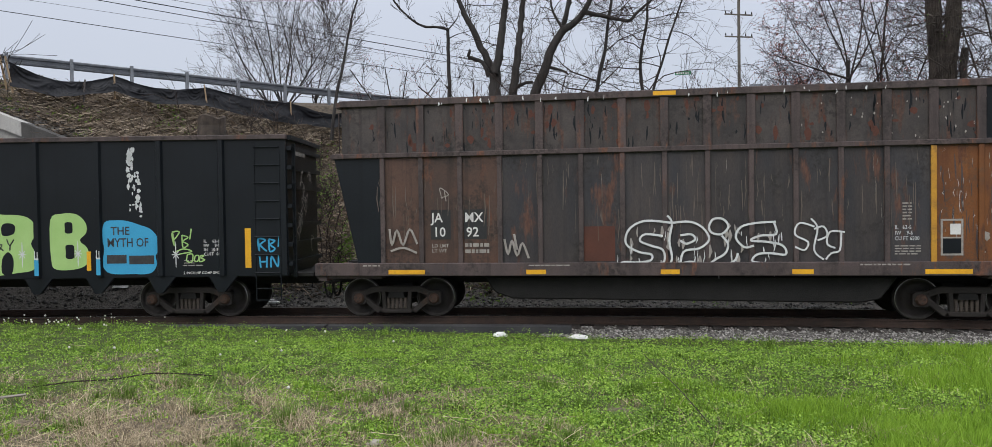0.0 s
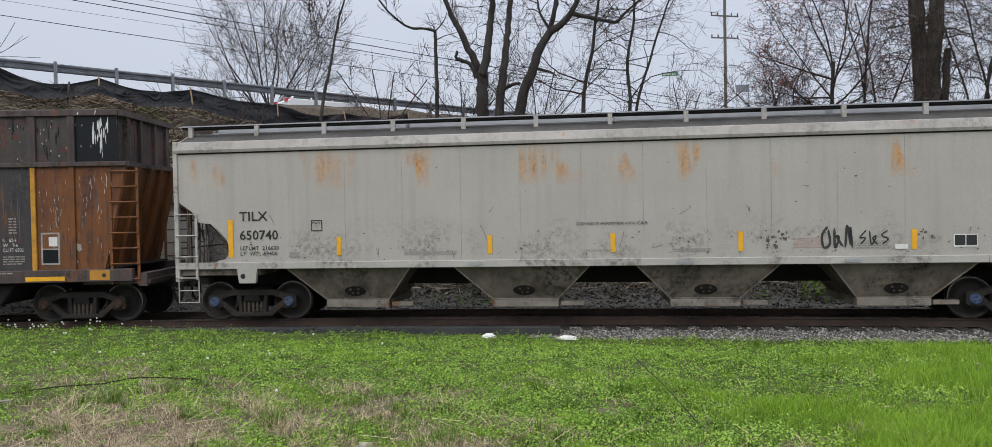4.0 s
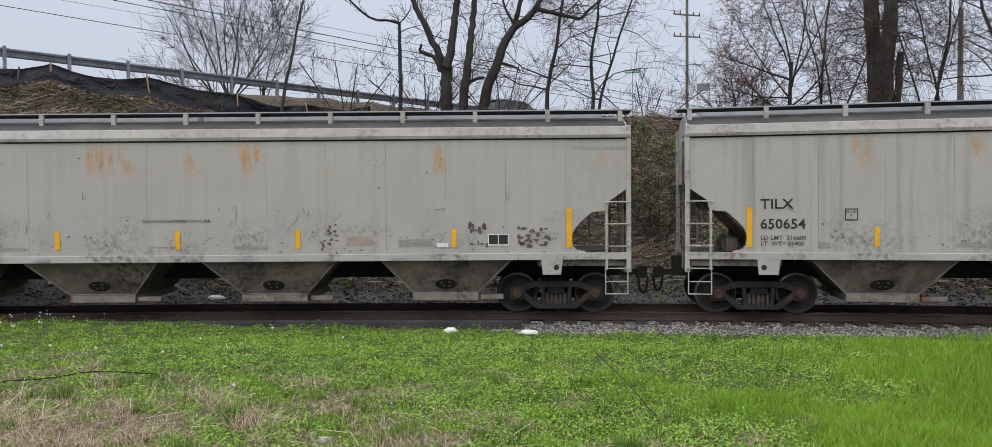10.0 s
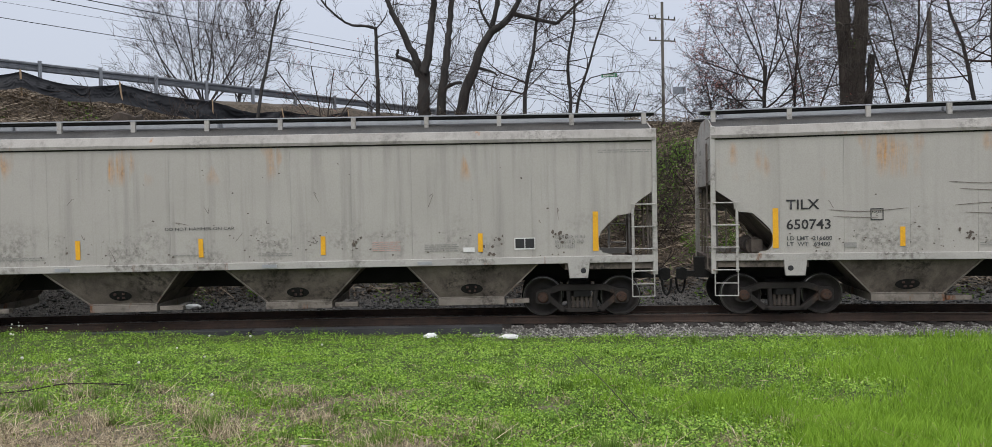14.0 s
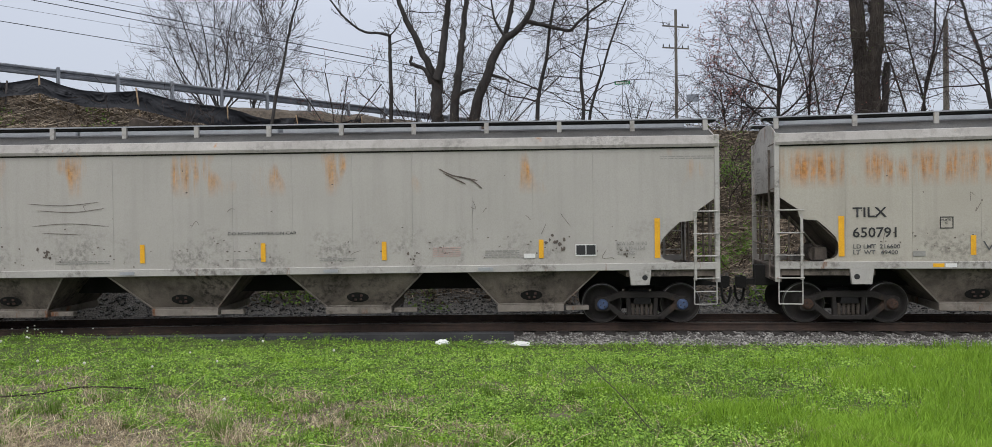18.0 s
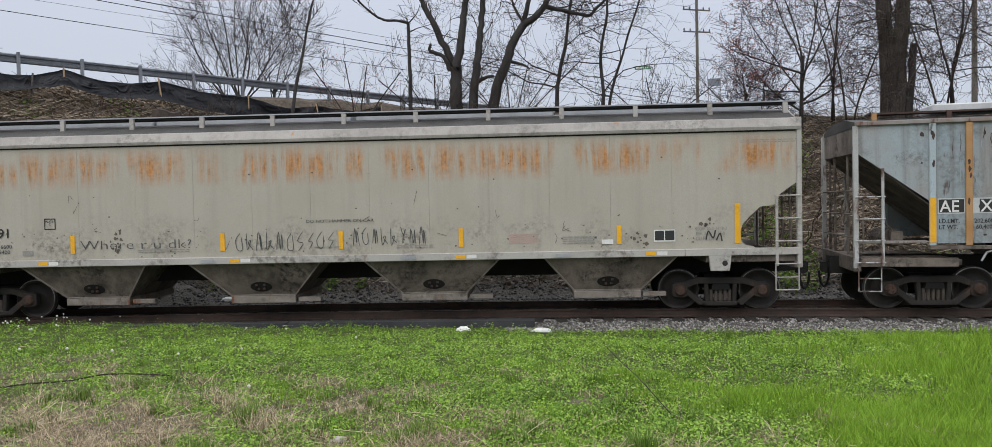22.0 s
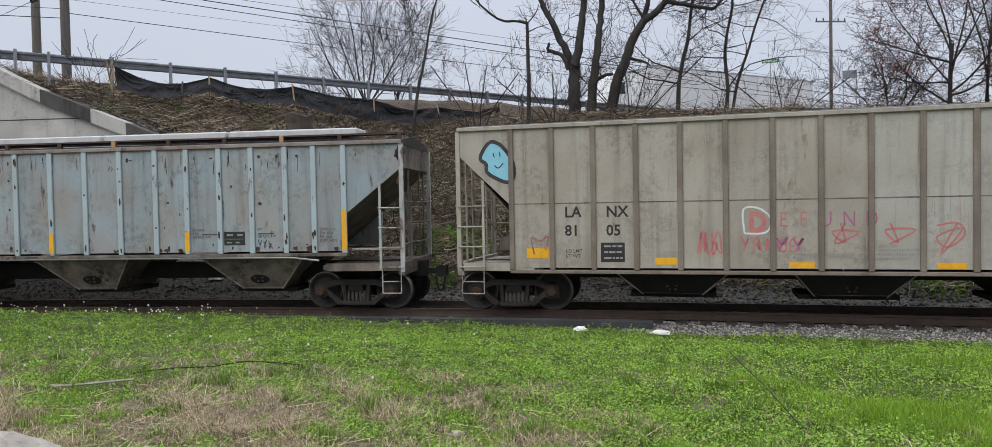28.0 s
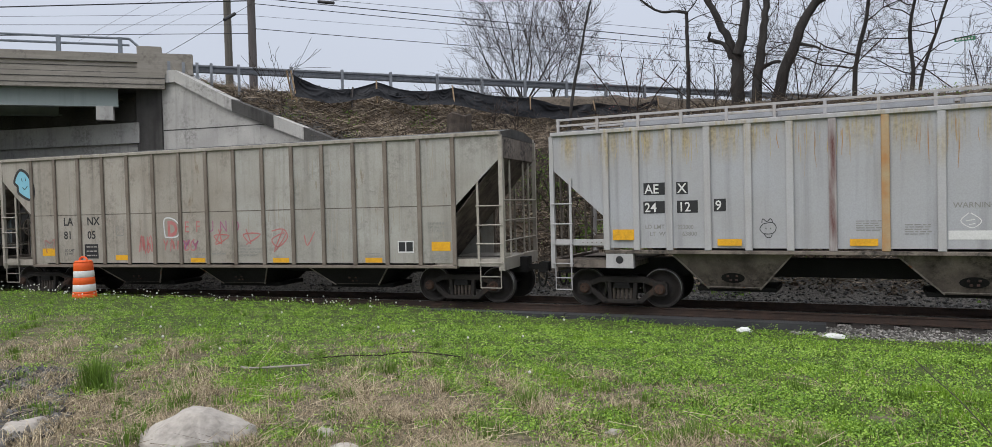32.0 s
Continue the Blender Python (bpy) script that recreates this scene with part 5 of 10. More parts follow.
def tall_gondola():
    """The brown high-sided gondola: a lower tub with slanted ends and a raised upper row."""
    car = thing("gondola_car", "tall rusty brown gondola car with orange end panels and white graffiti", "railway car")
    ribs = [-6.33 + 0.898 * i for i in range(15)]
    for s in (-1, 1):
        xs = [-7.0] + ribs + [7.0]
        for i, (a, b) in enumerate(zip(xs, xs[1:])):
            bm = bmesh.new()
            pts = [(a + 0.002, 1.31), (b - 0.002, 1.31), (b - 0.002, 3.70), (a + 0.002, 3.70)]
            if i == 0:
                pts = [(-6.94, 1.31), (b - 0.002, 1.31), (b - 0.002, 3.70), (-7.47, 3.70)]
            if i == len(xs) - 2:
                pts = [(a + 0.002, 1.31), (6.94, 1.31), (7.47, 3.70), (a + 0.002, 3.70)]
            prism(bm, pts, s * 1.47, s * 1.49)
            bmesh.ops.recalc_face_normals(bm, faces=bm.faces)
            part("lower_panel", bm, M_JORANGE if i >= 14 else (M_XBLACK if i == 0 else M_JRED if i < 4 else M_JSHEET), car, "orange-brown end panel" if i >= 14 else "")
            bm = bmesh.new()
            a2, b2 = max(a, -7.28), min(b, 7.28)
            if i == 0:
                a2 = -7.28
            if i == len(xs) - 2:
                b2 = 7.28
            box(bm, a2 + 0.002, b2 - 0.002, s * 1.47, s * 1.49, 3.80, 4.88)
            part("upper_panel", bm, M_JUPPER if i < 15 else M_XBLACK, car)
        for i, x in enumerate(ribs):
            bm = bmesh.new()
            box(bm, x - 0.055, x + 0.055, s * 1.49, s * 1.54, 1.30, 3.70)
            part("lower_post", chamfer(bm, 0.01), M_JYELLOW if i == 13 else (M_JORANGE if i > 13 else M_JBROWN), car)
            bm = bmesh.new()
            box(bm, x - 0.09, x + 0.09, s * 1.49, s * 1.54, 3.80, 4.88)
            part("upper_post", chamfer(bm, 0.01), M_JBROWN, car)
        bm = bmesh.new()
        box(bm, -7.5, 7.5, s * 1.42, s * 1.56, 3.70, 3.81)
        part("belt_rail", chamfer(bm, 0.012), M_JBROWN, car)
        bm = bmesh.new()
        box(bm, -7.32, 7.32, s * 1.38, s * 1.56, 4.87, 5.02)
        part("top_chord", chamfer(bm, 0.012), M_JBROWN, car)
        bm = bmesh.new()
        box(bm, -7.95, 7.6, s * 1.42, s * 1.58, 1.02, 1.31)
        part("side_sill", chamfer(bm, 0.012), M_JBROWN, car)
        for e in (-1, 1):
            lx = sorted((e * 7.1, e * 7.72))
            if e > 0 or s > 0:
                add_ladder(car, lx[0], lx[1], s * 1.5, 0.95, 3.66, 8, M_JORANGE, 0.018, 0.03)
    for e in (-1, 1):
        bm = bmesh.new()
        lo = [(e * 6.94, -1.42, 1.31), (e * 6.94, 1.42, 1.31), (e * 7.47, 1.42, 3.70), (e * 7.47, -1.42, 3.70)]
        hull(bm, lo, [(x + e * 0.03, y, z) for x, y, z in lo])
        bmesh.ops.recalc_face_normals(bm, faces=bm.faces)
        slant = part("slanted_end", bm, M_JORANGE if e > 0 else M_JBROWN, car)
        for yy in (-0.95, -0.3, 0.3, 0.95):
            bm = bmesh.new()
            hull(bm, [(e * 6.97, yy - 0.05, 1.31), (e * 6.97, yy + 0.05, 1.31), (e * 7.5, yy + 0.05, 3.70), (e * 7.5, yy - 0.05, 3.70)],
                 [(e * 7.07, yy - 0.05, 1.31), (e * 7.07, yy + 0.05, 1.31), (e * 7.6, yy + 0.05, 3.70), (e * 7.6, yy - 0.05, 3.70)])
            bmesh.ops.recalc_face_normals(bm, faces=bm.faces)
            part("end_post", bm, M_JORANGE if e > 0 else M_JBROWN, slant)
        bm = bmesh.new()
        box(bm, e * 7.28 - 0.015, e * 7.28 + 0.015, -1.42, 1.42, 3.80, 4.88)
        for yy in (-1.1, -0.4, 0.4, 1.1):
            box(bm, e * 7.28, e * 7.38, yy - 0.06, yy + 0.06, 3.80, 4.88)
        box(bm, e * 7.24, e * 7.42, -1.5, 1.5, 4.87, 5.0)
        box(bm, e * 7.4, e * 7.56, -1.5, 1.5, 3.69, 3.80)
        bmesh.ops.recalc_face_normals(bm, faces=bm.faces)
        part("upper_end", bm, M_JBROWN, car)
        bm = bmesh.new()
        box(bm, e * 6.4, e * 7.95, -1.45, 1.45, 0.95, 1.05)
        box(bm, e * 7.7, e * 7.9, -1.5, 1.5, 0.9, 1.2)
        bmesh.ops.recalc_face_normals(bm, faces=bm.faces)
        part("end_platform", bm, M_JBROWN, car)
        bm = bmesh.new()
        for yy in (-1.2, -0.95):
            rod(bm, (e * 7.45, yy, 3.85), (e * 7.45, yy, 4.8), 0.016)
        for k in range(4):
            rod(bm, (e * 7.45, -1.2, 3.95 + 0.25 * k), (e * 7.45, -0.95, 3.95 + 0.25 * k), 0.012)
        part("end_ladder", bm, M_JBROWN, car)
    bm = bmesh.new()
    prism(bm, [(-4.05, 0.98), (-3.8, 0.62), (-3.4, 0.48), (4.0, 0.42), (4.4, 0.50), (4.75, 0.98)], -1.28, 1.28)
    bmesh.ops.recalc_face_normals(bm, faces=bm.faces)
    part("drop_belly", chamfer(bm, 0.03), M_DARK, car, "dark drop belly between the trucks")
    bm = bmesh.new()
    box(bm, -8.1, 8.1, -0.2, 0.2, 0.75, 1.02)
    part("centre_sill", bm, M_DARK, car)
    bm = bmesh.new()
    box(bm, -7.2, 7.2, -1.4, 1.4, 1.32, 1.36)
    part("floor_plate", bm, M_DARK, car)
    add_couplers(car, 8.0)
    turn = 6.22 / RC
    sets = add_truck(car, -6.22, turn) + add_truck(car, 6.22, -turn)
    y = -1.5845
    for x0, x1 in ((-6.2, -5.35), (-3.06, -2.62), (-0.15, 0.25), (2.55, 2.98), (5.15, 6.05)):
        bm = bmesh.new()
        patch(bm, x0, x1, 1.06, 1.16, y)
        part("reflector_strip", bm, M_YELLOW, car, "yellow reflective strip")
    bm = bmesh.new()
    patch(bm, -0.28, 0.2, 4.90, 4.99, -1.5645)
    part("top_marker", bm, M_YELLOW, car, "yellow marker on the top chord")
    return car, sets


def black_gondola():
    """The long black gondola with plain tall sheets."""
    car = thing("gondola_car", "long black gondola car with tall plain sheets and bright graffiti", "railway car")
    ribs = [8.22 - 1.437 * i for i in range(13)]
    xs = [-9.72] + ribs[::-1] + [9.72]
    for s in (-1, 1):
        for a, b in zip(xs, xs[1:]):
            bm = bmesh.new()
            box(bm, a + 0.002, b - 0.002, s * 1.48, s * 1.50, 1.03, 4.2)
            part("side_panel", bm, M_XBLACK, car)
        for x in ribs:
            bm = bmesh.new()
            hull(bm, [(x - 0.085, s * 1.50, 1.05), (x + 0.085, s * 1.50, 1.05), (x + 0.05, s * 1.565, 1.05), (x - 0.05, s * 1.565, 1.05)], [(x - 0.085, s * 1.50, 4.2), (x + 0.085, s * 1.50, 4.2), (x + 0.05, s * 1.565, 4.2), (x - 0.05, s * 1.565, 4.2)])
            prism(bm, [(x - 0.12, 0.66), (x + 0.02, 0.66), (x + 0.34, 1.05), (x - 0.34, 1.05)], s * 1.40, s * 1.50)
            bmesh.ops.recalc_face_normals(bm, faces=bm.faces)
            part("side_post", bm, M_XBLACK, car)
        bm = bmesh.new()
        box(bm, -9.75, 9.75, s * 1.38, s * 1.56, 4.2, 4.31)
        part("top_chord", chamfer(bm, 0.012), M_JBROWN, car, "rust-brown top chord")
        for e in (-1, 1):
            lx = sorted((e * 8.98, e * 9.56))
            add_ladder(car, lx[0], lx[1], s * 1.5, 0.98, 4.1, 8, M_XBLACK, 0.014, 0.02)
            add_step(car, lx[0], lx[1], s * 1.46, 0.45, 1.0, M_XBLACK)
    for e in (-1, 1):
        bm = bmesh.new()
        box(bm, e * 9.72 - 0.015, e * 9.72 + 0.015, -1.42, 1.42, 1.03, 4.2)
        ew = part("end_wall", bm, M_XBLACK, car, "ribbed black end wall")
        for zz in (1.3, 1.75, 2.2, 2.65, 3.1, 3.55, 4.0, 4.25):
            bm = bmesh.new()
            lx = sorted((e * 9.74, e * 9.84))
            box(bm, lx[0], lx[1], -1.44, 1.44, zz - 0.05, zz + 0.05)
            part("end_rib", bm, M_XBLACK, ew)
        bm = bmesh.new()
        box(bm, e * 9.7, e * 10.25, -1.2, 1.2, 0.98, 1.06)
        part("end_platform", bm, M_DARK, car)
        add_ladder(car, e * 9.86 - 0.01, e * 9.86 + 0.01, -1.3, 0.98, 4.1, 8, M_XBLACK)
    bm = bmesh.new()
    box(bm, -10.2, 10.2, -0.2, 0.2, 0.72, 1.05)
    box(bm, -9.7, 9.7, -1.42, 1.42, 1.0, 1.05)
    part("underframe", bm, M_DARK, car)
    add_couplers(car, 10.3)
    turn = 7.3 / RC
    sets = add_truck(car, -7.3, turn) + add_truck(car, 7.3, -turn)
    return car, sets


TRAIN = []          # car, its wheel sets, q of its middle at the start, half the truck spacing
gond, gond_sets = tall_gondola()
TRAIN.append((gond, gond_sets, 1.5, 6.22))
blackg, blackg_sets = black_gondola()
TRAIN.append((blackg, blackg_sets, -17.1, 7.3))
greys = []
for i, (num, caps) in enumerate((("650740", "lr"), ("650796", ""), ("650654", ""), ("650743", "r"), ("650791", ""))):
    car, sets, rng = grey_hopper(num, M_TILX[i], 20 + i, caps)
    greys.append(car)
    TRAIN.append((car, sets, 20.375 + 21.527 * i, 8.49))
blue_ribs = [-7.23, -6.54, -5.79, -4.97, -4.11, -3.3, -2.48, -1.56, -0.61, 0.32, 1.25, 2.19, 3.0, 3.84, 4.66, 5.51, 6.22, 6.96]
blue, sets = ribbed_hopper("pale blue ribbed hopper car with rust spots and white number panels", 8.535, 3.98, 1.47, blue_ribs, 0.13, M_BLUE, M_BLUERIB, 0, (0, 2.32, 3.42),
                           ((-5.75, -3.15, -4.75, -3.75), (-1.3, 1.35, -0.4, 0.6), (3.2, 5.9, 4.1, 5.1)), 7.12, M_GRIMESHADE, (1,), (M_RUSTRIB,), (0.5, 1.36), trim=M_BLUEPOST, chordm=M_CHORD, deckm=M_GRIMESHADE, mid=-0.18, inner=0.52)
TRAIN.append((blue, sets, 126.6, 7.12))
beige_ribs = [-7.16 + 0.930 * i for i in range(16)]
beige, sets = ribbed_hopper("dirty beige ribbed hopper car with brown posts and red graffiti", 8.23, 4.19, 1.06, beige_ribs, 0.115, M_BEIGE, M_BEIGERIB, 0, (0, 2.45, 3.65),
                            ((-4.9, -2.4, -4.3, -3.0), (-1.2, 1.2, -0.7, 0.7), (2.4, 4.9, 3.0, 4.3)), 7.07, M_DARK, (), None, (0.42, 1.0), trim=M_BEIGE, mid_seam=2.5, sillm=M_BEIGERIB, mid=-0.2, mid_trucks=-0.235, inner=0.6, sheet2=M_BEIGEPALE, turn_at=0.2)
TRAIN.append((beige, sets, 144.98, 7.07))
pale_ribs = [-7.09, -6.39, -5.65, -4.82, -3.98, -3.16, -2.36, -1.42, -0.48, 0.46, 1.40, 2.34, 3.14, 3.96, 4.80, 5.63, 6.37, 7.07]
pale, sets = ribbed_hopper("light grey ribbed hopper car with yellow stains and black number panels", 8.43, 4.06, 1.44, pale_ribs, 0.15, M_HGREY, M_HRIB, 0, (0, 2.1, 3.3),
                           ((-5.7, -3.1, -4.95, -3.85), (-1.3, 1.35, -0.4, 0.6), (3.2, 5.9, 4.1, 5.1)), 6.96, M_GRIMESHADE, (6, 7), (M_HDARKRED, M_HRUST), (0.5, 1.36), trim=M_HRIB, inner=0.47, deckm=M_GRIMESHADE)
TRAIN.append((pale, sets, 162.95, 6.96))

# ---- lettering, graffiti and roof gear of the single cars ----
pg = random.Random(90)


def smears(car, name, n, x0, x1, z0, z1, y, m, w=(0.01, 0.04), ln=(0.15, 0.7), label=""):
    """Thin runs and scrapes down a side."""
    bm = bmesh.new()
    for k in range(n):
        x, z, l = pg.uniform(x0, x1), pg.uniform(z0, z1), pg.uniform(*ln)
        stroke(bm, [(x, z), (x + pg.uniform(-0.02, 0.02), z - l * 0.5), (x + pg.uniform(-0.03, 0.03), z - l)], pg.uniform(*w), y, True)
    return tagged(part(name, bm, m, car, label), kind="stuff")


def blots(car, name, spots, y, m, label=""):
    """Ragged paint chips: (x, z, half width, half height)."""
    bm = bmesh.new()
    for x, z, a, b in spots:
        fill(bm, [(x + a * pg.uniform(0.55, 1.15) * math.cos(i * 0.698), z + b * pg.uniform(0.55, 1.15) * math.sin(i * 0.698)) for i in range(9)], y)
    return tagged(part(name, bm, m, car, label), kind="stuff")


def spray(car, name, x0, x1, z0, z1, y, m, n=3, w=0.025, label=""):
    bm = bmesh.new()
    k = (x1 - x0) / n
    for i in range(n):
        scrawl(bm, pg, x0 + k * i, z0, k * 0.92, z1 - z0, y, 7, w)
    return tagged(part(name, bm, m, car, label), kind="stuff")


# the brown gondola
yr, ysh = -1.5445, -1.4945
for x0, x1, a, b in ((-5.22, -4.76, "JA", "10"), (-4.46, -3.94, "MX", "92")):
    pn = plain("number_panel", [(x0, x1, 1.84, 2.51)], ysh, M_BLACK, gond, "black number panel")
    words("number_text", a, 0.30, x0 + 0.015, 2.23, ysh - 0.003, M_WHITE, pn, "white lettering", 0.95)
    words("number_text", b, 0.30, x0 + 0.05, 1.905, ysh - 0.003, M_WHITE, pn, "white numerals", 0.98)
words("load_limit", "LD LMT\nLT WT", 0.115, -5.2, 1.66, ysh, M_GHOST, gond)
bm = bmesh.new()
bars(bm, -4.44, 1.67, 0.55, 2, ysh, 0.14, 0.08)
bars(bm, -3.0, 1.24, 0.9, 1, -1.5845, 0.05, 0.03)
bars(bm, 3.9, 1.24, 1.0, 1, -1.5845, 0.05, 0.03)
bars(bm, -6.8, 1.24, 0.4, 1, -1.5845, 0.05, 0.03)
tagged(part("small_print", bm, M_GHOST, gond), kind="stuff")
plain("repainted_patch", [(-1.84, -1.11, 1.34, 2.10)], ysh, M_JRED2, gond, "flat red-brown repainted patch")
plain("repainted_patch", [(-5.62, -5.32, 3.84, 4.02)], ysh, M_JRED2, gond)
bm = bmesh.new()
bars(bm, 4.6, 1.62, 0.5, 4, ysh, 0.055, 0.025)
bars(bm, 4.75, 2.5, 0.18, 6, ysh, 0.065, 0.03)
tagged(part("data_print", bm, M_GHOST, gond, "worn white stencilled print"), kind="stuff")
words("volume_note", "IL   62-6\nIW    9-6\nCU FT 6500", 0.115, 4.6, 1.98, ysh, M_WHITEDIM, gond, "white stencilled figures", 0.82)
pl = plain("placard_holder", [(5.48, 5.91, 2.14, 2.18), (5.48, 5.91, 1.43, 1.47), (5.48, 5.52, 1.47, 2.14), (5.87, 5.91, 1.47, 2.14), (5.52, 5.87, 1.78, 1.81)], ysh - 0.002, M_GHOST, gond, "grey placard frame with papers")
plain("placard_paper", [(5.52, 5.87, 1.47, 1.78)], ysh, M_XBLACK, pl)
plain("placard_paper", [(5.66, 5.86, 1.86, 2.08)], ysh - 0.004, M_WHITE, pl)
blots(gond, "worn_spot", ((6.34, 1.83, 0.09, 0.1), (6.3, 1.5, 0.03, 0.03)), ysh, M_GHOST)
tag = bmesh.new()
stroke(tag, curve_pts([(0.1, 2.16), (-0.47, 2.21), (-0.81, 2.03), (-0.88, 1.72), (-0.61, 1.54), (-0.34, 1.48), (-0.37, 1.35), (-0.68, 1.31), (-0.96, 1.31), (-1.23, 1.07)], 4), 0.046, yr)
stroke(tag, curve_pts([(-0.09, 1.88), (-0.47, 1.92), (-0.58, 1.78), (-0.34, 1.67), (-0.1, 1.58), (-0.07, 1.34), (-0.28, 1.17)], 4), 0.046, yr)
stroke(tag, curve_pts([(0.0, 2.32), (0.1, 2.16), (0.04, 1.78), (0.09, 1.37), (-0.07, 1.07)], 4), 0.046, yr)
stroke(tag, curve_pts([(0.1, 2.16), (0.47, 2.18), (0.74, 2.05), (0.87, 1.8), (0.67, 1.61), (0.33, 1.53), (0.26, 1.1)], 4), 0.046, yr)
stroke(tag, curve_pts([(0.27, 1.89), (0.5, 1.91), (0.58, 1.8), (0.4, 1.71), (0.27, 1.78)], 4), 0.046, yr)
stroke(tag, curve_pts([(1.13, 1.88), (1.26, 1.7), (1.2, 1.5), (1.0, 1.37), (0.89, 1.26), (1.13, 1.23), (1.39, 1.34), (1.46, 1.5)], 4), 0.046, yr)
stroke(tag, curve_pts([(2.24, 2.16), (1.85, 2.14), (1.53, 2.06), (1.42, 1.84), (1.59, 1.63), (1.79, 1.66)], 4), 0.046, yr)
stroke(tag, curve_pts([(2.2, 2.14), (2.24, 1.9), (1.92, 1.87), (1.72, 1.77), (2.04, 1.74), (2.37, 1.66), (2.43, 1.47), (2.11, 1.5), (1.85, 1.47), (1.78, 1.31), (2.36, 1.28)], 4), 0.046, yr)
stroke(tag, curve_pts([(0.22, 1.26), (0.53, 1.32), (0.7, 1.1)], 4), 0.046, yr)
stroke(tag, curve_pts([(0.73, 1.1), (0.93, 1.23), (1.13, 1.07)], 4), 0.046, yr)
stroke(tag, curve_pts([(1.39, 1.12), (1.91, 1.23), (2.36, 1.23)], 4), 0.046, yr)
stroke(tag, curve_pts([(0.87, 2.07), (0.96, 2.23), (1.16, 2.23), (1.27, 2.07), (1.13, 1.91), (0.93, 1.94)], 4, True), 0.046, yr)
stroke(tag, curve_pts([(3.01, 2.05), (2.71, 2.13), (2.62, 1.89), (2.88, 1.73), (2.81, 1.56), (2.62, 1.63)], 4), 0.038, yr)
stroke(tag, curve_pts([(2.94, 2.22), (3.07, 2.02), (3.0, 1.56), (3.19, 1.36)], 4), 0.038, yr)
stroke(tag, curve_pts([(3.0, 2.0), (3.19, 2.05), (3.26, 1.86), (3.07, 1.76)], 4), 0.038, yr)
stroke(tag, curve_pts([(3.61, 1.93), (3.32, 1.94), (3.26, 1.69), (3.42, 1.6)], 4), 0.038, yr)
stroke(tag, curve_pts([(3.54, 1.94), (3.51, 1.56), (3.34, 1.49), (3.23, 1.36)], 4), 0.038, yr)
tagged(part("graffiti", tag, M_GRAFW, gond, "white outlined graffiti letters"), kind="stuff")
small = bmesh.new()
stroke(small, curve_pts([(-3.54, 1.84), (-3.46, 1.5), (-3.37, 1.81), (-3.26, 1.47), (-3.14, 1.75), (-3.0, 1.41)], 4), 0.05, yr)
stroke(small, curve_pts([(-3.32, 1.95), (-3.26, 1.6)], 4), 0.05, yr)
stroke(small, curve_pts([(-6.17, 2.09), (-6.12, 1.72), (-6.0, 2.06), (-5.86, 1.72), (-5.7, 2.08), (-5.53, 1.74)], 4), 0.05, yr)
stroke(small, curve_pts([(-6.15, 1.58), (-5.86, 1.66), (-5.54, 1.54)], 4), 0.05, yr)
tagged(part("graffiti", small, M_GHOST, gond, "small faded white tags"), kind="stuff")
smears(gond, "graffiti_drip", 34, -1.1, 2.4, 1.2, 2.1, yr, M_GRAFW, (0.012, 0.035), (0.05, 0.3), "thin white drips")
smears(gond, "graffiti_haze", 26, -0.9, 2.3, 1.4, 2.2, yr + 0.001, M_GHOST, (0.03, 0.09), (0.1, 0.3))
lines("graffiti", [[(-4.95, 2.75), (-5.0, 3.0), (-4.8, 2.85), (-4.98, 2.78)], [(-4.9, 2.95), (-4.86, 2.7)]], 0.02, ysh, M_GHOST, gond)
smears(gond, "white_paint_run", 16, 6.75, 7.1, 4.3, 4.85, -1.4975, M_GRAFW, (0.012, 0.05), (0.15, 0.5), "white paint runs")
smears(gond, "scrape", 110, -7.1, 6.9, 4.0, 4.85, ysh, M_XBLACK, (0.012, 0.05), (0.06, 0.35), "dark scrapes")
smears(gond, "scrape", 120, -6.6, 5.2, 2.4, 3.65, ysh, M_SCRATCH, (0.006, 0.03), (0.1, 0.9))
smears(gond, "pale_run", 9, -6.6, 5.2, 2.4, 3.65, ysh - 0.001, M_GHOST, (0.003, 0.006), (0.1, 0.5))
blots(gond, "worn_spot", [(pg.uniform(-6.8, 6.8), pg.uniform(3.85, 4.8), pg.uniform(0.02, 0.09), pg.uniform(0.03, 0.16)) for _ in range(60)], ysh - 0.001, M_JRED2)
blots(gond, "pale_spot", [(pg.uniform(2.5, 6.8), pg.uniform(3.85, 4.8), pg.uniform(0.008, 0.02), pg.uniform(0.01, 0.04)) for _ in range(40)], ysh - 0.002, M_GHOST)
blots(gond, "pale_spot", [(pg.uniform(5.45, 7.2), pg.uniform(1.4, 3.6), pg.uniform(0.004, 0.010), pg.uniform(0.02, 0.10)) for _ in range(26)], ysh - 0.002, M_GHOST)

smears(gond, "scrape", 46, 5.45, 7.2, 2.0, 3.66, ysh - 0.001, M_JBROWN, (0.008, 0.05), (0.1, 0.7))
smears(gond, "pale_run", 30, 5.45, 7.2, 1.9, 3.66, ysh - 0.002, M_GRAFW, (0.003, 0.012), (0.05, 0.3), "thin white paint runs")
smears(gond, "white_paint_run", 22, -5.0, 7.2, 4.9, 5.0, -1.5645, M_GRAFW, (0.01, 0.05), (0.04, 0.12))
jb = plain("jacking_plate", [(6.62, 7.08, 1.06, 1.29)], -1.5845, M_JYELLOW, gond, "yellow jacking plate")
bm = bmesh.new()
fill(bm, [(6.95 + 0.05 * math.cos(0.524 * k), 1.17 + 0.05 * math.sin(0.524 * k)) for k in range(12)], -1.5875)
part("plate_hole", bm, M_BLACK, jb)

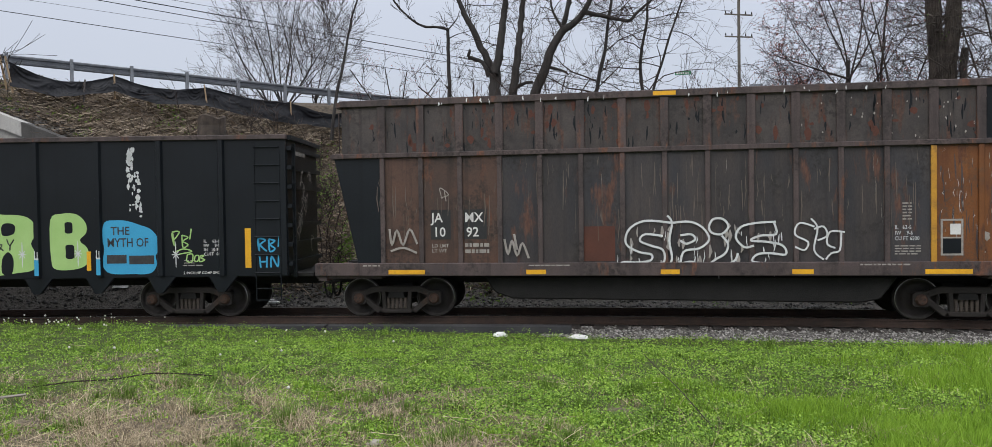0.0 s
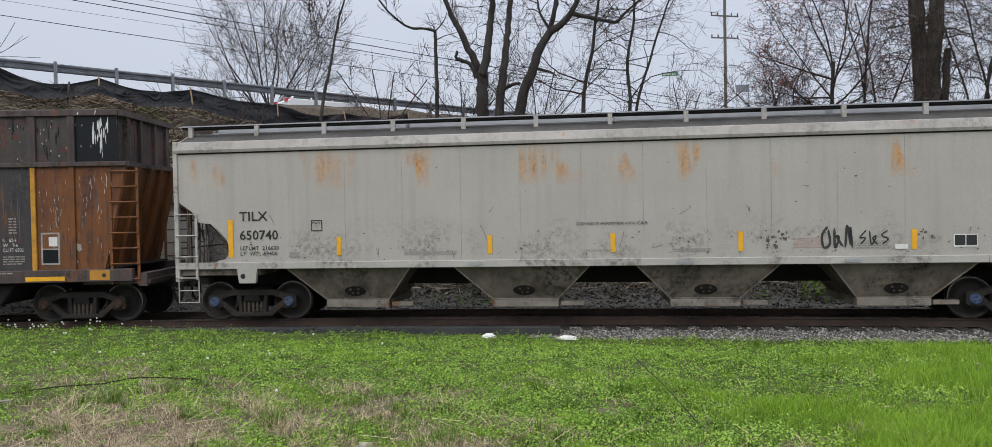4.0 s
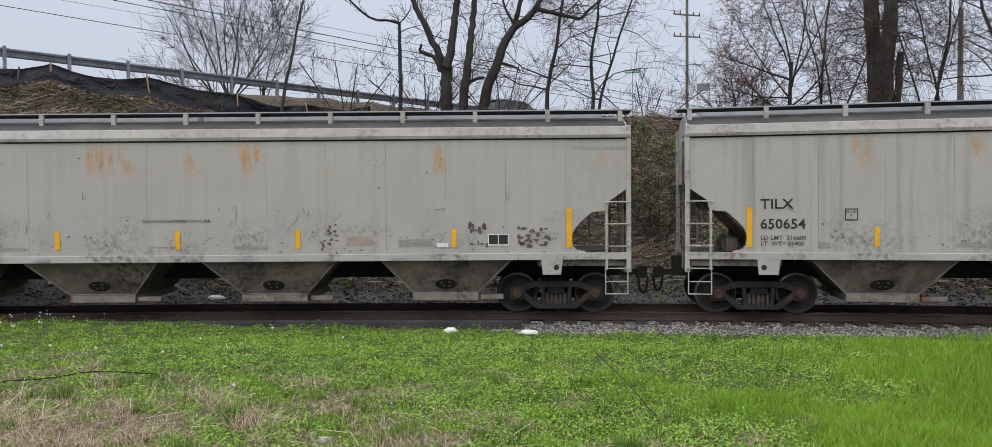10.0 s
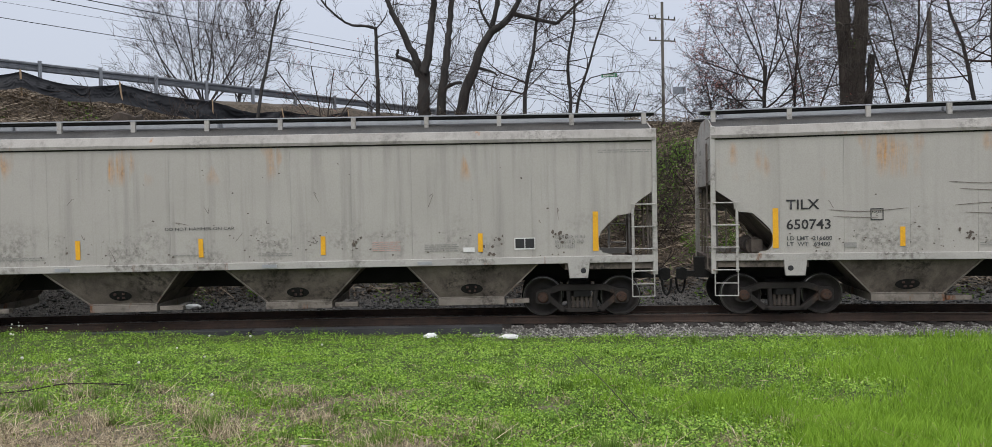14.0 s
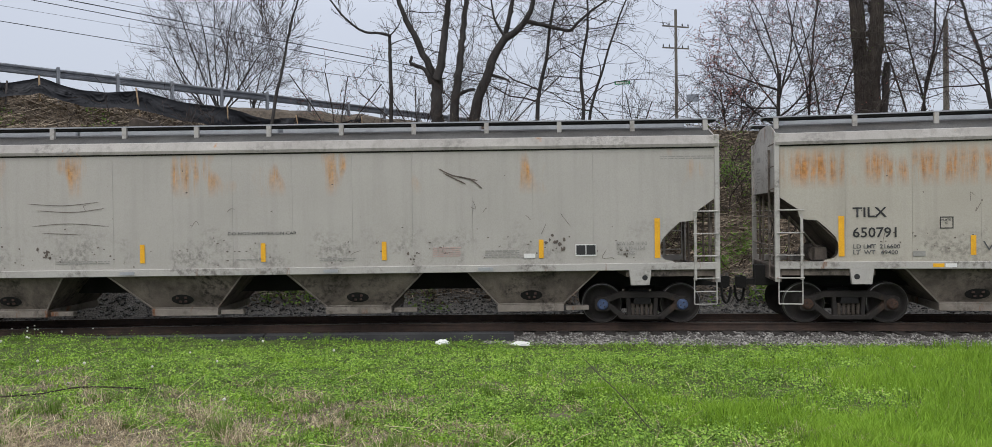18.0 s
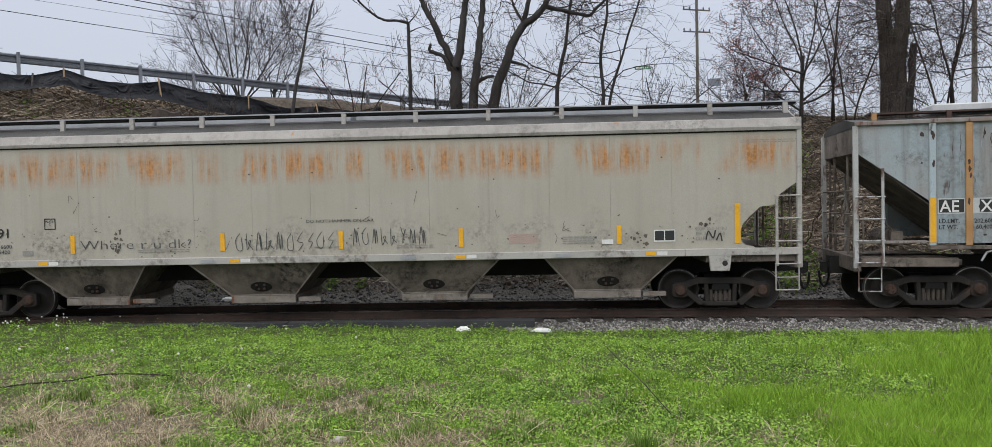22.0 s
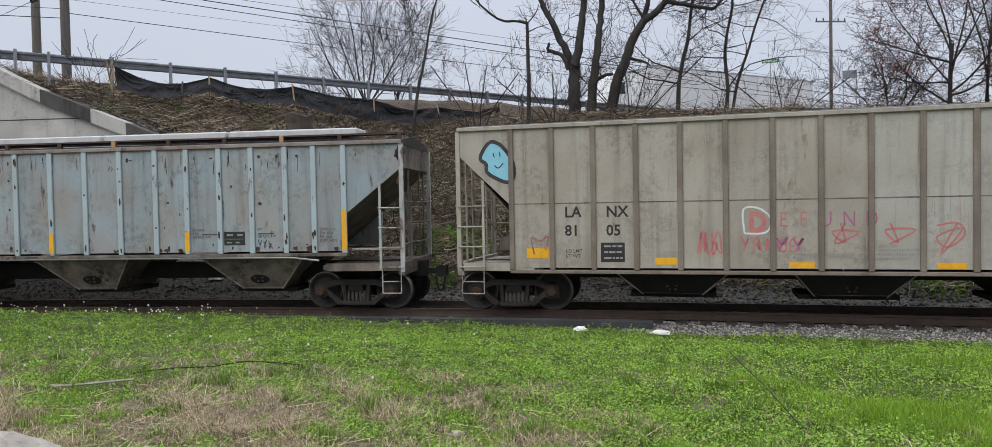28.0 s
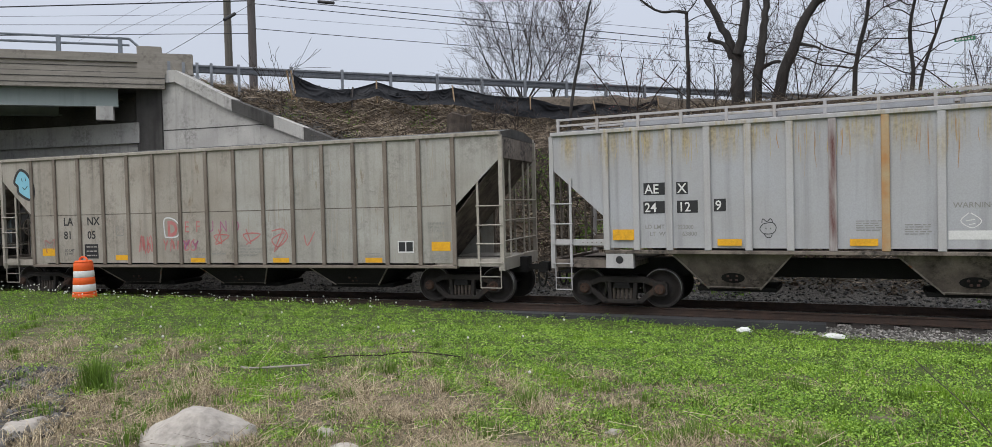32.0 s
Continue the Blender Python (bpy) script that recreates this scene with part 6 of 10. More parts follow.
# the black gondola
yx = -1.5045
bm = bmesh.new()
B_OUT = curve_pts(((4.22, 2.39), (4.49, 2.54), (4.83, 2.52), (5.04, 2.32), (5.05, 2.09), (4.9, 1.91), (5.08, 1.71), (5.09, 1.41), (4.84, 1.25), (4.34, 1.24), (4.22, 1.48)), 4, True)[:-1]
fill(bm, B_OUT, yx)
b_let = part("graffiti", bm, M_GRAFG, blackg, "fat lime-green graffiti letter")
for x0, x1, z0, z1 in ((4.565, 4.715, 2.09, 2.33), (4.575, 4.745, 1.5, 1.8)):
    bm = bmesh.new()
    fill(bm, curve_pts(((x0, z0), (x1, z0), (x1 + 0.02, (z0 + z1) / 2), (x1, z1), (x0, z1), (x0 - 0.01, (z0 + z1) / 2)), 4, True)[:-1], yx - 0.003)
    part("letter_hole", bm, M_XBLACK, b_let)
bm = bmesh.new()
fill(bm, curve_pts(((2.64, 1.22), (2.66, 2.44), (3.2, 2.53), (3.7, 2.46), (3.9, 2.15), (3.76, 1.85), (3.88, 1.6), (3.84, 1.28), (3.5, 1.18)), 4, True)[:-1], yx)
r_let = part("graffiti", bm, M_GRAFG, blackg, "fat lime-green graffiti letter")
bm = bmesh.new()
fill(bm, curve_pts(((3.1, 2.05), (3.35, 2.08), (3.4, 2.25), (3.3, 2.33), (3.1, 2.3)), 4, True)[:-1], yx - 0.003)
part("letter_hole", bm, M_XBLACK, r_let)
bm = bmesh.new()
fill(bm, curve_pts(((3.08, 1.16), (3.3, 1.16), (3.34, 1.5), (3.22, 1.66), (3.08, 1.5)), 4, True)[:-1], yx - 0.003)
part("letter_hole", bm, M_XBLACK, r_let)
spray(r_let, "letter_scribble", 2.95, 3.45, 1.7, 1.95, yx - 0.004, M_GRAFK, 2, 0.03)
for sx, sz in ((3.55, 1.6), (4.85, 1.6), (7.13, 1.55)):
    lines("graffiti", [[(sx - 0.1, sz), (sx + 0.1, sz)], [(sx, sz - 0.3), (sx, sz + 0.3)], [(sx - 0.07, sz - 0.09), (sx + 0.07, sz + 0.09)], [(sx - 0.07, sz + 0.09), (sx + 0.07, sz - 0.09)]], 0.022, yx - 0.006, M_GRAFW, blackg, "white spray star", True)
bm = bmesh.new()
fill(bm, curve_pts(((5.48, 2.32), (5.74, 2.37), (6.01, 2.35), (6.31, 2.25), (6.54, 2.16), (6.7, 1.98), (6.78, 1.72), (6.66, 1.54), (6.68, 1.31), (6.51, 1.12), (6.05, 1.11), (5.6, 1.13), (5.42, 1.32), (5.46, 1.69), (5.42, 1.98)), 4, True)[:-1], yx)
cloud = part("graffiti", bm, M_GRAFB, blackg, "sky-blue painted cloud with black writing")
words("cloud_text", "THE", 0.27, 5.62, 2.03, yx - 0.004, M_GRAFK, cloud, "", 0.9)
words("cloud_text", "MYTH OF", 0.29, 5.53, 1.75, yx - 0.004, M_GRAFK, cloud, "", 0.78)
plain("name_bar", [(5.52, 5.98, 1.36, 1.56), (6.04, 6.62, 1.34, 1.54)], yx - 0.004, M_GRAFK, cloud)
words("dimension_data", "IL     62-6\nIW     9-9\nIH   10-9\nCUFT  6400", 0.10, 7.78, 1.82, yx, M_WHITE, blackg, "", 0.95)
words("brake_note", "2 INCH HF COMP SHOES", 0.085, 7.3, 1.09, yx, M_WHITE, blackg)
plain("reflector_strip", [(8.745, 8.885, 1.22, 2.14)], yx, M_YELLOW, blackg, "tall yellow reflective strip")
plain("reflector_strip", [(5.05, 5.15, 1.2, 1.65)], yx - 0.005, M_YELLOW, blackg)
for x in (3.91, 5.346):
    bl = plain("spray_mark", [(x - 0.05, x + 0.05, 1.1, 1.5)], -1.568, M_GRAFB, blackg, "blue spray mark with white drips")
    plain("drip", [(x - 0.045, x - 0.025, 1.5, 1.68), (x + 0.015, x + 0.035, 1.5, 1.66), (x - 0.05, x + 0.05, 1.47, 1.51)], -1.571, M_GRAFW, bl)
blots(blackg, "bird_lime", [(6.05 + 0.3 * pg.random() * (0.4 + 0.6 * (z_ < 3.6)), z_, pg.uniform(0.015, 0.06), pg.uniform(0.02, 0.09)) for z_ in [2.4 + 1.65 * pg.random() ** 0.6 for _ in range(60)]], yx, M_GRAFW, "splashes of white paint")
lines("graffiti", [[(7.06, 2.1), (7.1, 1.75), (7.05, 2.05), (7.22, 2.08), (7.1, 1.9)], [(7.28, 2.0), (7.3, 1.72), (7.42, 1.78), (7.3, 1.86), (7.42, 1.95), (7.28, 2.0)], [(7.5, 2.15), (7.46, 1.9)], [(7.1, 1.6), (7.3, 1.68), (7.5, 1.62), (7.2, 1.56)],
                   [(7.4, 1.55), (7.38, 1.4), (7.5, 1.38), (7.52, 1.55), (7.4, 1.55)], [(7.58, 1.52), (7.56, 1.4), (7.64, 1.4), (7.66, 1.52), (7.58, 1.52)], [(7.7, 1.52), (7.68, 1.38), (7.8, 1.42), (7.72, 1.46), (7.78, 1.52), (7.7, 1.52)]], 0.03, yx - 0.002, M_GRAFG, blackg, "small lime-green tags")
lines("graffiti", [[(9.05, 1.9), (9.08, 1.6), (9.05, 1.88), (9.22, 1.86), (9.1, 1.75), (9.25, 1.6)], [(9.3, 1.88), (9.32, 1.6), (9.44, 1.66), (9.33, 1.75), (9.44, 1.84), (9.3, 1.88)], [(9.54, 1.95), (9.52, 1.7)], [(9.08, 1.48), (9.1, 1.22)], [(9.25, 1.48), (9.24, 1.22)], [(9.08, 1.35), (9.26, 1.36)],
                   [(9.34, 1.22), (9.36, 1.48), (9.5, 1.24), (9.52, 1.5)]], 0.04, yx, M_GRAFB, blackg, "small blue tags")
bm = bmesh.new()
bars(bm, 7.3, 1.28, 0.5, 1, yx, 0.06, 0.025)
bars(bm, 7.32, 1.4, 0.3, 2, yx, 0.06, 0.02)
tagged(part("small_print", bm, M_GHOST, blackg), kind="stuff")
# marks on its end wall, which faces along the track
endw = bmesh.new()
for k in range(9):
    a, b = pg.uniform(-1.1, 0.5), pg.uniform(1.5, 3.4)
    stroke(endw, curve_pts([(a + pg.uniform(-0.3, 0.3), b + pg.uniform(-0.3, 0.3)) for _ in range(6)], 5), 0.035, 0.0, True)
bars(endw, -1.1, 3.85, 0.9, 1, 0.0, 0.1, 0.1)
endw.transform(Matrix.Translation((9.845, 0, 0)) @ Matrix.Rotation(radians(90), 4, "Z"))
tagged(part("graffiti", endw, M_GHOST, blackg, "thin white tags on the end wall"), kind="stuff")

# writing on the grey cars
yt = -1.5575
spray(greys[0], "graffiti", 4.32, 5.0, 1.62, 2.04, yt, M_GRAFK, 3, 0.05, "black sprayed tag")
spray(greys[0], "graffiti", 5.05, 5.7, 1.66, 1.96, yt, M_GRAFK, 3, 0.03, "black sprayed tag")
spray(greys[1], "graffiti", -5.88, -3.92, 1.67, 1.97, yt, M_GRAFK, 8, 0.022, "thin black scrawled tag")
words("graffiti", "Where r u dk?", 0.30, -5.94, 1.64, yt, M_INK, greys[4], "thin black handwriting", 1.45, bold=-0.016)
spray(greys[4], "graffiti", -2.36, -0.07, 1.56, 1.95, yt, M_INK, 10, 0.015, "thin black scrawled writing")
spray(greys[4], "graffiti", 0.28, 1.96, 1.64, 2.0, yt, M_INK, 8, 0.015, "thin black scrawled writing")
lines("graffiti", [[(8.0, 1.62), (8.05, 1.8), (8.15, 1.65), (8.2, 1.82)], [(8.22, 1.6), (8.3, 1.75), (8.34, 1.58)]], 0.03, yt, M_GRAFK, greys[4])
for x in (-6.9, -2.5, 2.55, 6.7):
    plain("sill_reflector", [(x, x + 0.22, 1.30, 1.38)], -1.5885, M_YELLOW, greys[4])
    plain("sill_reflector", [(x + 0.24, x + 0.46, 1.30, 1.38)], -1.5885, M_WHITE, greys[4])
lines("long_scratch", [[(-5.2, 2.9), (-4.4, 2.85), (-3.6, 2.92)], [(-5.0, 2.75), (-4.2, 2.7), (-3.5, 2.78)], [(-5.1, 2.4), (-4.3, 2.45), (-3.4, 2.38)], [(-4.9, 2.25), (-4.0, 2.2)], [(-7.6, 2.35), (-6.9, 2.3), (-6.0, 2.36)], [(-7.5, 2.2), (-6.6, 2.16)]], 0.012, yt, M_SCRATCH, greys[3], "", True)
lines("long_scratch", [[(3.9, 3.55), (4.2, 3.4), (4.6, 3.3), (4.85, 3.1)], [(4.0, 3.45), (4.5, 3.2)], [(4.3, 3.38), (4.75, 3.28)]], 0.03, yt, M_SCRATCH, greys[3], "dark scraped gouges", True)
blots(greys[1], "bare_patch", [(7.9 + pg.uniform(-0.35, 0.35), pg.uniform(1.58, 1.98), pg.uniform(0.03, 0.1), pg.uniform(0.02, 0.06)) for _ in range(26)] + [(6.65 + pg.uniform(-0.2, 0.2), pg.uniform(1.6, 2.1), pg.uniform(0.02, 0.07), pg.uniform(0.02, 0.08)) for _ in range(18)], yt, M_SCRATCH, "brown patches worn to bare steel")

# the pale blue car
ys, yb = -1.5145, -1.5645
for x0, x1, b0, b1, tx, s_ in ((-7.13, -6.61, -7.11, -6.63, -7.09, "AE"), (-6.47, -5.86, -6.34, -6.03, -6.32, "X"), (-5.72, -5.04, -5.70, -5.16, -5.70, "204"), (-4.90, -4.18, -4.79, -4.33, -4.78, "08")):
    wp = plain("number_panel", [(x0, x1, 2.085, 2.41)], ys, M_WHITEDIM, blue, "white number panel")
    bp = plain("number_box", [(b0, b1, 2.11, 2.385)], ys - 0.002, M_BLACK, wp)
    words("number_text", s_, 0.345, tx, 2.125, ys - 0.004, M_WHITE, bp, "white characters", 0.92 if len(s_) < 3 else 0.8)
for x, txt in ((-7.11, "LD.LMT.\nLT WT."), (-6.44, "202,600\n 60,400"), (-5.71, "LBS. 91,890\n       27,390"), (-4.88, "KGS.  LD\nNEW 7-75")):
    words("load_limit", txt, 0.125, x, 1.89, ys, M_BLACK, blue, "", 0.9, bold=0.02)
for x, z1 in ((-7.235, 2.42), (-4.135, 1.98), (-0.615, 1.97), (3.015, 1.97), (6.97, 2.44)):
    k = min(blue_ribs, key=lambda r: abs(r - x))
    plain("reflector_strip", [(k - 0.058, k + 0.058, 1.49, z1)], yb, M_YELLOW, blue, "yellow reflective strip")
dp = plain("data_plate", [(3.93, 4.46, 1.63, 1.96)], ys, M_BLACK, blue, "black data plate")
plain("data_field", [(4.0, 4.15, 1.86, 1.90), (4.26, 4.40, 1.86, 1.90), (3.96, 4.43, 1.775, 1.785), (4.0, 4.12, 1.68, 1.71), (4.22, 4.32, 1.68, 1.71)], ys - 0.002, M_FAINT, dp)
words("paint_note", "EU. ENA.\nEXT.\nGE REG. 7-91", 0.085, 3.12, 1.98, ys, M_INK, blue)
words("paint_note", "INT.\n              EU\nGE REG. 7-91", 0.085, 4.78, 1.98, ys, M_INK, blue)
words("dimension_data", "EXW 10-3\nEW 10-8\nEH 15-0\nCUFT 4700", 0.09, 6.34, 1.96, ys, M_INK, blue)
plain("brand_bar", [(3.36, 3.76, 1.885, 1.915), (4.80, 5.20, 1.885, 1.915)], ys, M_INK, blue)
blots(blue, "sill_rust", [(pg.choice(blue_ribs) + pg.uniform(-0.25, 0.25), 1.50 + 0.05 * pg.random(), pg.uniform(0.04, 0.12), pg.uniform(0.03, 0.09)) for _ in range(26)], ys - 0.0012, M_RUSTDARK, "dark rust along the sill")
spray(blue, "graffiti", 4.8, 5.2, 1.55, 1.75, ys, M_GRAFK, 3, 0.02, "small black scrawl")
for x in (-3.6, -2.8, -1.9, -6.2, -5.2, 5.6):
    spray(blue, "chalk_scrawl", x, x + 0.4, 1.55, 1.82, ys, M_FAINT, 3, 0.012)
blots(blue, "rust_chip", [(pg.choice(blue_ribs) + pg.choice((-0.2, 0.2, 0.3)), 1.47 + 2.45 * (pg.random() if pg.random() < 0.35 else (0.03 + 0.04 * pg.random() if pg.random() < 0.6 else 0.93)), pg.uniform(0.012, 0.055), pg.uniform(0.015, 0.07)) for _ in range(60)], ys - 0.001, M_RUSTDARK, "dark rust chips")
blots(blue, "rust_chip", [(pg.choice(blue_ribs) + pg.uniform(-0.03, 0.03), 1.5 + 2.4 * pg.random(), 0.03, pg.uniform(0.02, 0.12)) for _ in range(46)], yb + 0.001, M_RUSTDARK)
smears(blue, "soot_run", 200, -7.0, 7.0, 2.2, 3.95, ys + 0.001, M_SOOT, (0.005, 0.02), (0.15, 0.8), "faint dark runs")
smears(blue, "rust_run", 60, -7.1, 7.0, 3.6, 3.97, ys, M_RUSTDARK, (0.006, 0.03), (0.1, 0.5), "rust runs under the eave")
blots(blue, "rust_chip", [(8.42 - 0.12 * pg.random(), 3.1 + 0.85 * pg.random(), pg.uniform(0.04, 0.12), pg.uniform(0.05, 0.14)) for _ in range(14)], ys - 0.001, M_RUSTDARK)
for i in range(4):
    bm = bmesh.new()
    box(bm, -6.85 + 3.47 * i, -6.85 + 3.40 * (i + 1) + 0.07 * i, -0.42, 0.42, 4.30, 4.50)
    part("hatch_cover", chamfer(bm, 0.03), M_WHITEDIM, blue, "long white hatch cover")
bm = bmesh.new()
box(bm, -8.3, 8.3, -0.95, -0.6, 4.26, 4.30)
part("running_board", bm, M_RUSTDARK, blue, "rust-brown running board")
for i in range(12):
    x = -8.2 + 1.49 * i
    bm = bmesh.new()
    box(bm, x - 0.05, x + 0.05, -0.98, -0.9, 4.12, 4.29)
    part("running_board_post", bm, M_RUSTRIB if i % 3 == 0 else M_RUSTDARK, blue)
bm = bmesh.new()
pipe(bm, [(-6.3, -1.5, 1.1), (-6.2, -1.5, 1.28), (-6.0, -1.52, 1.32), (-2.0, -1.52, 1.33), (2.0, -1.52, 1.33), (5.6, -1.52, 1.32), (6.3, -1.5, 1.24)], 0.025, 7)
part("air_pipe", bm, M_GALV, blue, "pale pipe under the sill")

# the beige car
yg, ygr = -1.5145, -1.5645
for x, z, t_ in ((-5.95, 2.19, "LA"), (-5.03, 2.19, "NX"), (-5.95, 1.78, "81"), (-5.03, 1.78, "05")):
    words("number_text", t_, 0.335, x, z, yg, M_BLACK, beige, "black lettering", 0.97, bold=0.02)
words("load_limit", "LD LMT\nLT WT", 0.11, -5.93, 1.40, yg, M_INK, beige)
sqk = plain("stencil_square", [(-5.15, -4.63, 1.19, 1.62)], yg, M_BLACK, beige, "black stencilled square")
bm = bmesh.new()
for k in range(3):
    bars(bm, -5.08, 1.52 - 0.13 * k, 0.4, 1, yg - 0.002, 0.1, 0.04)
tagged(part("stencil_print", bm, M_GHOST, sqk), kind="stuff")
sq = plain("plate_square", [(-3.92, -3.66, 1.86, 1.88), (-3.92, -3.66, 2.11, 2.13), (-3.92, -3.90, 1.88, 2.11), (-3.68, -3.66, 1.88, 2.11)], yg, M_FAINT, beige)
words("plate_letter", "PLATE\n   C", 0.06, -3.89, 2.04, yg, M_FAINT, sq)
for x0, x1, z0, z1 in ((-6.83, -6.31, 1.27, 1.50), (-3.98, -3.52, 1.14, 1.29), (-1.27, -0.77, 1.075, 1.20), (1.46, 1.97, 1.075, 1.20), (4.28, 4.77, 1.075, 1.20), (6.16, 6.67, 1.37, 1.60)):
    plain("reflector_strip", [(x0, x1, z0, z1)], yg, M_YELLOW, beige, "yellow reflective rectangle")
bm = bmesh.new()
fill(bm, curve_pts(((-7.66, 3.92), (-7.82, 3.73), (-7.86, 3.53), (-7.72, 3.43), (-7.7, 3.25), (-7.53, 3.12), (-7.24, 3.01), (-7.1, 3.15), (-7.13, 3.45), (-7.31, 3.75), (-7.48, 3.9)), 4, True)[:-1], yg)
blob = part("graffiti", bm, M_GRAFPALE, beige, "pale blue sprayed blob with a black outline")
bm = bmesh.new()
stroke(bm, curve_pts([(-7.66, 3.92), (-7.82, 3.73), (-7.88, 3.54), (-7.75, 3.43), (-7.73, 3.25), (-7.54, 3.11), (-7.24, 3.0), (-7.09, 3.15), (-7.12, 3.45), (-7.3, 3.75), (-7.48, 3.9)], 4, True), 0.085, yg - 0.003)
stroke(bm, curve_pts([(-7.58, 3.68), (-7.55, 3.58)], 4), 0.025, yg - 0.003)
stroke(bm, curve_pts([(-7.43, 3.7), (-7.41, 3.59)], 4), 0.025, yg - 0.003)
stroke(bm, curve_pts([(-7.55, 3.4), (-7.46, 3.33), (-7.34, 3.44)], 4), 0.025, yg - 0.003)
tagged(part("blob_outline", bm, M_GRAFK, blob), kind="stuff")
words("graffiti", "D", 0.60, -2.06, 1.83, yg, M_GRAFR, beige, "red and purple sprayed word", 0.8, bold=0.045)
for letter, x, m_ in (("E", -1.46, M_GRAFR), ("F", -1.07, M_GRAFR), ("U", -0.68, M_GRAFP), ("N", -0.26, M_GRAFP), ("D", 0.16, M_GRAFP)):
    words("graffiti", letter, 0.46, x, 1.93, yg, m_, beige, "red and purple sprayed word", 0.75, bold=-0.004)
lines("graffiti", [[(-2.14, 1.8), (-2.16, 2.3), (-1.85, 2.32), (-1.62, 2.1), (-1.72, 1.82), (-2.14, 1.8)]], 0.04, yg - 0.002, M_GRAFW, beige, "white outline round the letter")
bm = bmesh.new()
stroke(bm, curve_pts([(-3.1, 1.38), (-2.99, 1.86), (-2.87, 1.38), (-2.67, 1.85), (-2.6, 1.38)], 4), 0.035, yg)
stroke(bm, curve_pts([(-0.29, 2.0), (-0.2, 1.6), (-0.45, 1.83), (0.06, 1.82), (-0.4, 1.58), (-0.19, 2.0)], 4), 0.035, yg)
stroke(bm, curve_pts([(0.62, 1.99), (0.77, 1.59), (0.53, 1.85), (1.08, 1.85), (0.61, 1.57)], 4), 0.035, yg)
stroke(bm, curve_pts([(1.45, 1.93), (1.81, 1.98), (1.94, 1.75), (1.64, 1.5), (1.45, 1.71), (1.9, 1.87), (1.51, 1.36), (1.81, 1.98)], 4), 0.035, yg)
stroke(bm, curve_pts([(2.47, 1.8), (2.56, 1.53), (2.79, 1.9)], 4), 0.035, yg)
stroke(bm, curve_pts([(-6.65, 1.36), (-6.72, 1.75), (-6.51, 1.65), (-6.33, 1.78), (-6.4, 1.46)], 4), 0.035, yg)
tagged(part("graffiti", bm, M_GRAFR, beige, "red sprayed stars and scribbles"), kind="stuff")
spray(beige, "graffiti", -2.2, -1.0, 1.42, 1.72, yg, M_GRAFR, 5, 0.035, "red scribble")
spray(beige, "graffiti", -1.5, -0.85, 1.45, 1.7, yg - 0.002, M_GRAFP, 2, 0.05, "purple scribble")
spray(beige, "graffiti", -3.05, -2.55, 1.35, 1.85, yg, M_GRAFR, 2, 0.035)
lines("graffiti", [[(-6.65, 1.36), (-6.72, 1.75), (-6.51, 1.65), (-6.33, 1.78), (-6.4, 1.46)]], 0.025, yg, M_FAINT, beige)
words("caution_note", "CAUTION\nOPEN HATCH COVERS\nBEFORE UNLOADING\nCOMPARTMENTS", 0.085, 0.40, 1.50, yg, M_FAINT, beige, "", 0.9)
dp = plain("data_plate", [(5.22, 5.67, 1.32, 1.63)], yg, M_WHITE, beige)
plain("data_field", [(5.25, 5.43, 1.36, 1.60), (5.46, 5.64, 1.36, 1.60)], yg - 0.002, M_BLACK, dp)
words("dimension_data", "EXW 10-8 H  4-1\nEW 10-6 H 14-1\nCUFT 4700", 0.095, 6.08, 2.03, yg, M_FAINT, beige, "", 0.85)
bm = bmesh.new()
for x, z in ((-0.55, 1.36), (-1.2, 1.36), (4.28, 1.3), (-3.95, 1.4), (6.1, 1.25)):
    bars(bm, x, z, 0.5, 3, yg, 0.04, 0.016)
tagged(part("small_print", bm, M_FAINT, beige), kind="stuff")
smears(beige, "dirt_run", 130, -7.1, 6.85, 2.0, 4.15, yg + 0.001, M_DUST, (0.006, 0.03), (0.2, 1.1), "brown dirt runs")
smears(beige, "dirt_run", 120, -7.1, 6.85, 1.3, 2.4, yg + 0.001, M_DUST, (0.006, 0.02), (0.1, 0.5))

# the light grey car
yh, yhr = -1.5145, -1.5645
for x0, x1, z0, z1, t_ in ((-6.22, -5.74, 2.62, 2.89, "AE"), (-5.49, -5.24, 2.62, 2.89, "X"), (-6.23, -5.75, 2.21, 2.48, "24"), (-5.48, -5.03, 2.21, 2.48, "12"), (-4.69, -4.44, 2.23, 2.50, "9")):
    bx = plain("number_box", [(x0, x1, z0, z1)], yh, M_BLACK, pale, "black number panel")
    words("number_text", t_, 0.29, x0 + 0.025, z0 + 0.035, yh - 0.003, M_WHITE, bx, "white characters", 0.95)
words("load_limit", "LD LMT", 0.13, -6.2, 1.87, yh, M_FAINT, pale)
words("load_limit", "LT  WT", 0.13, -6.1, 1.71, yh, M_FAINT, pale)
words("load_limit", "222000", 0.13, -5.48, 1.86, yh, M_FAINT, pale, "", 0.9)
words("load_limit", "63800", 0.13, -5.38, 1.71, yh, M_FAINT, pale)
for x0, x1, z0, z1 in ((-6.94, -6.44, 1.62, 1.86), (-4.62, -4.12, 1.50, 1.64), (-2.06, -1.56, 1.50, 1.64)):
    plain("reflector_strip", [(x0, x1, z0, z1)], yhr, M_YELLOW, pale, "yellow reflective rectangle")
words("warning_word", "WARNING", 0.145, -0.30, 2.22, yh, M_FAINT, pale)
plain("white_label", [(-0.38, 0.31, 1.62, 1.79)], yh, M_WHITE, pale)
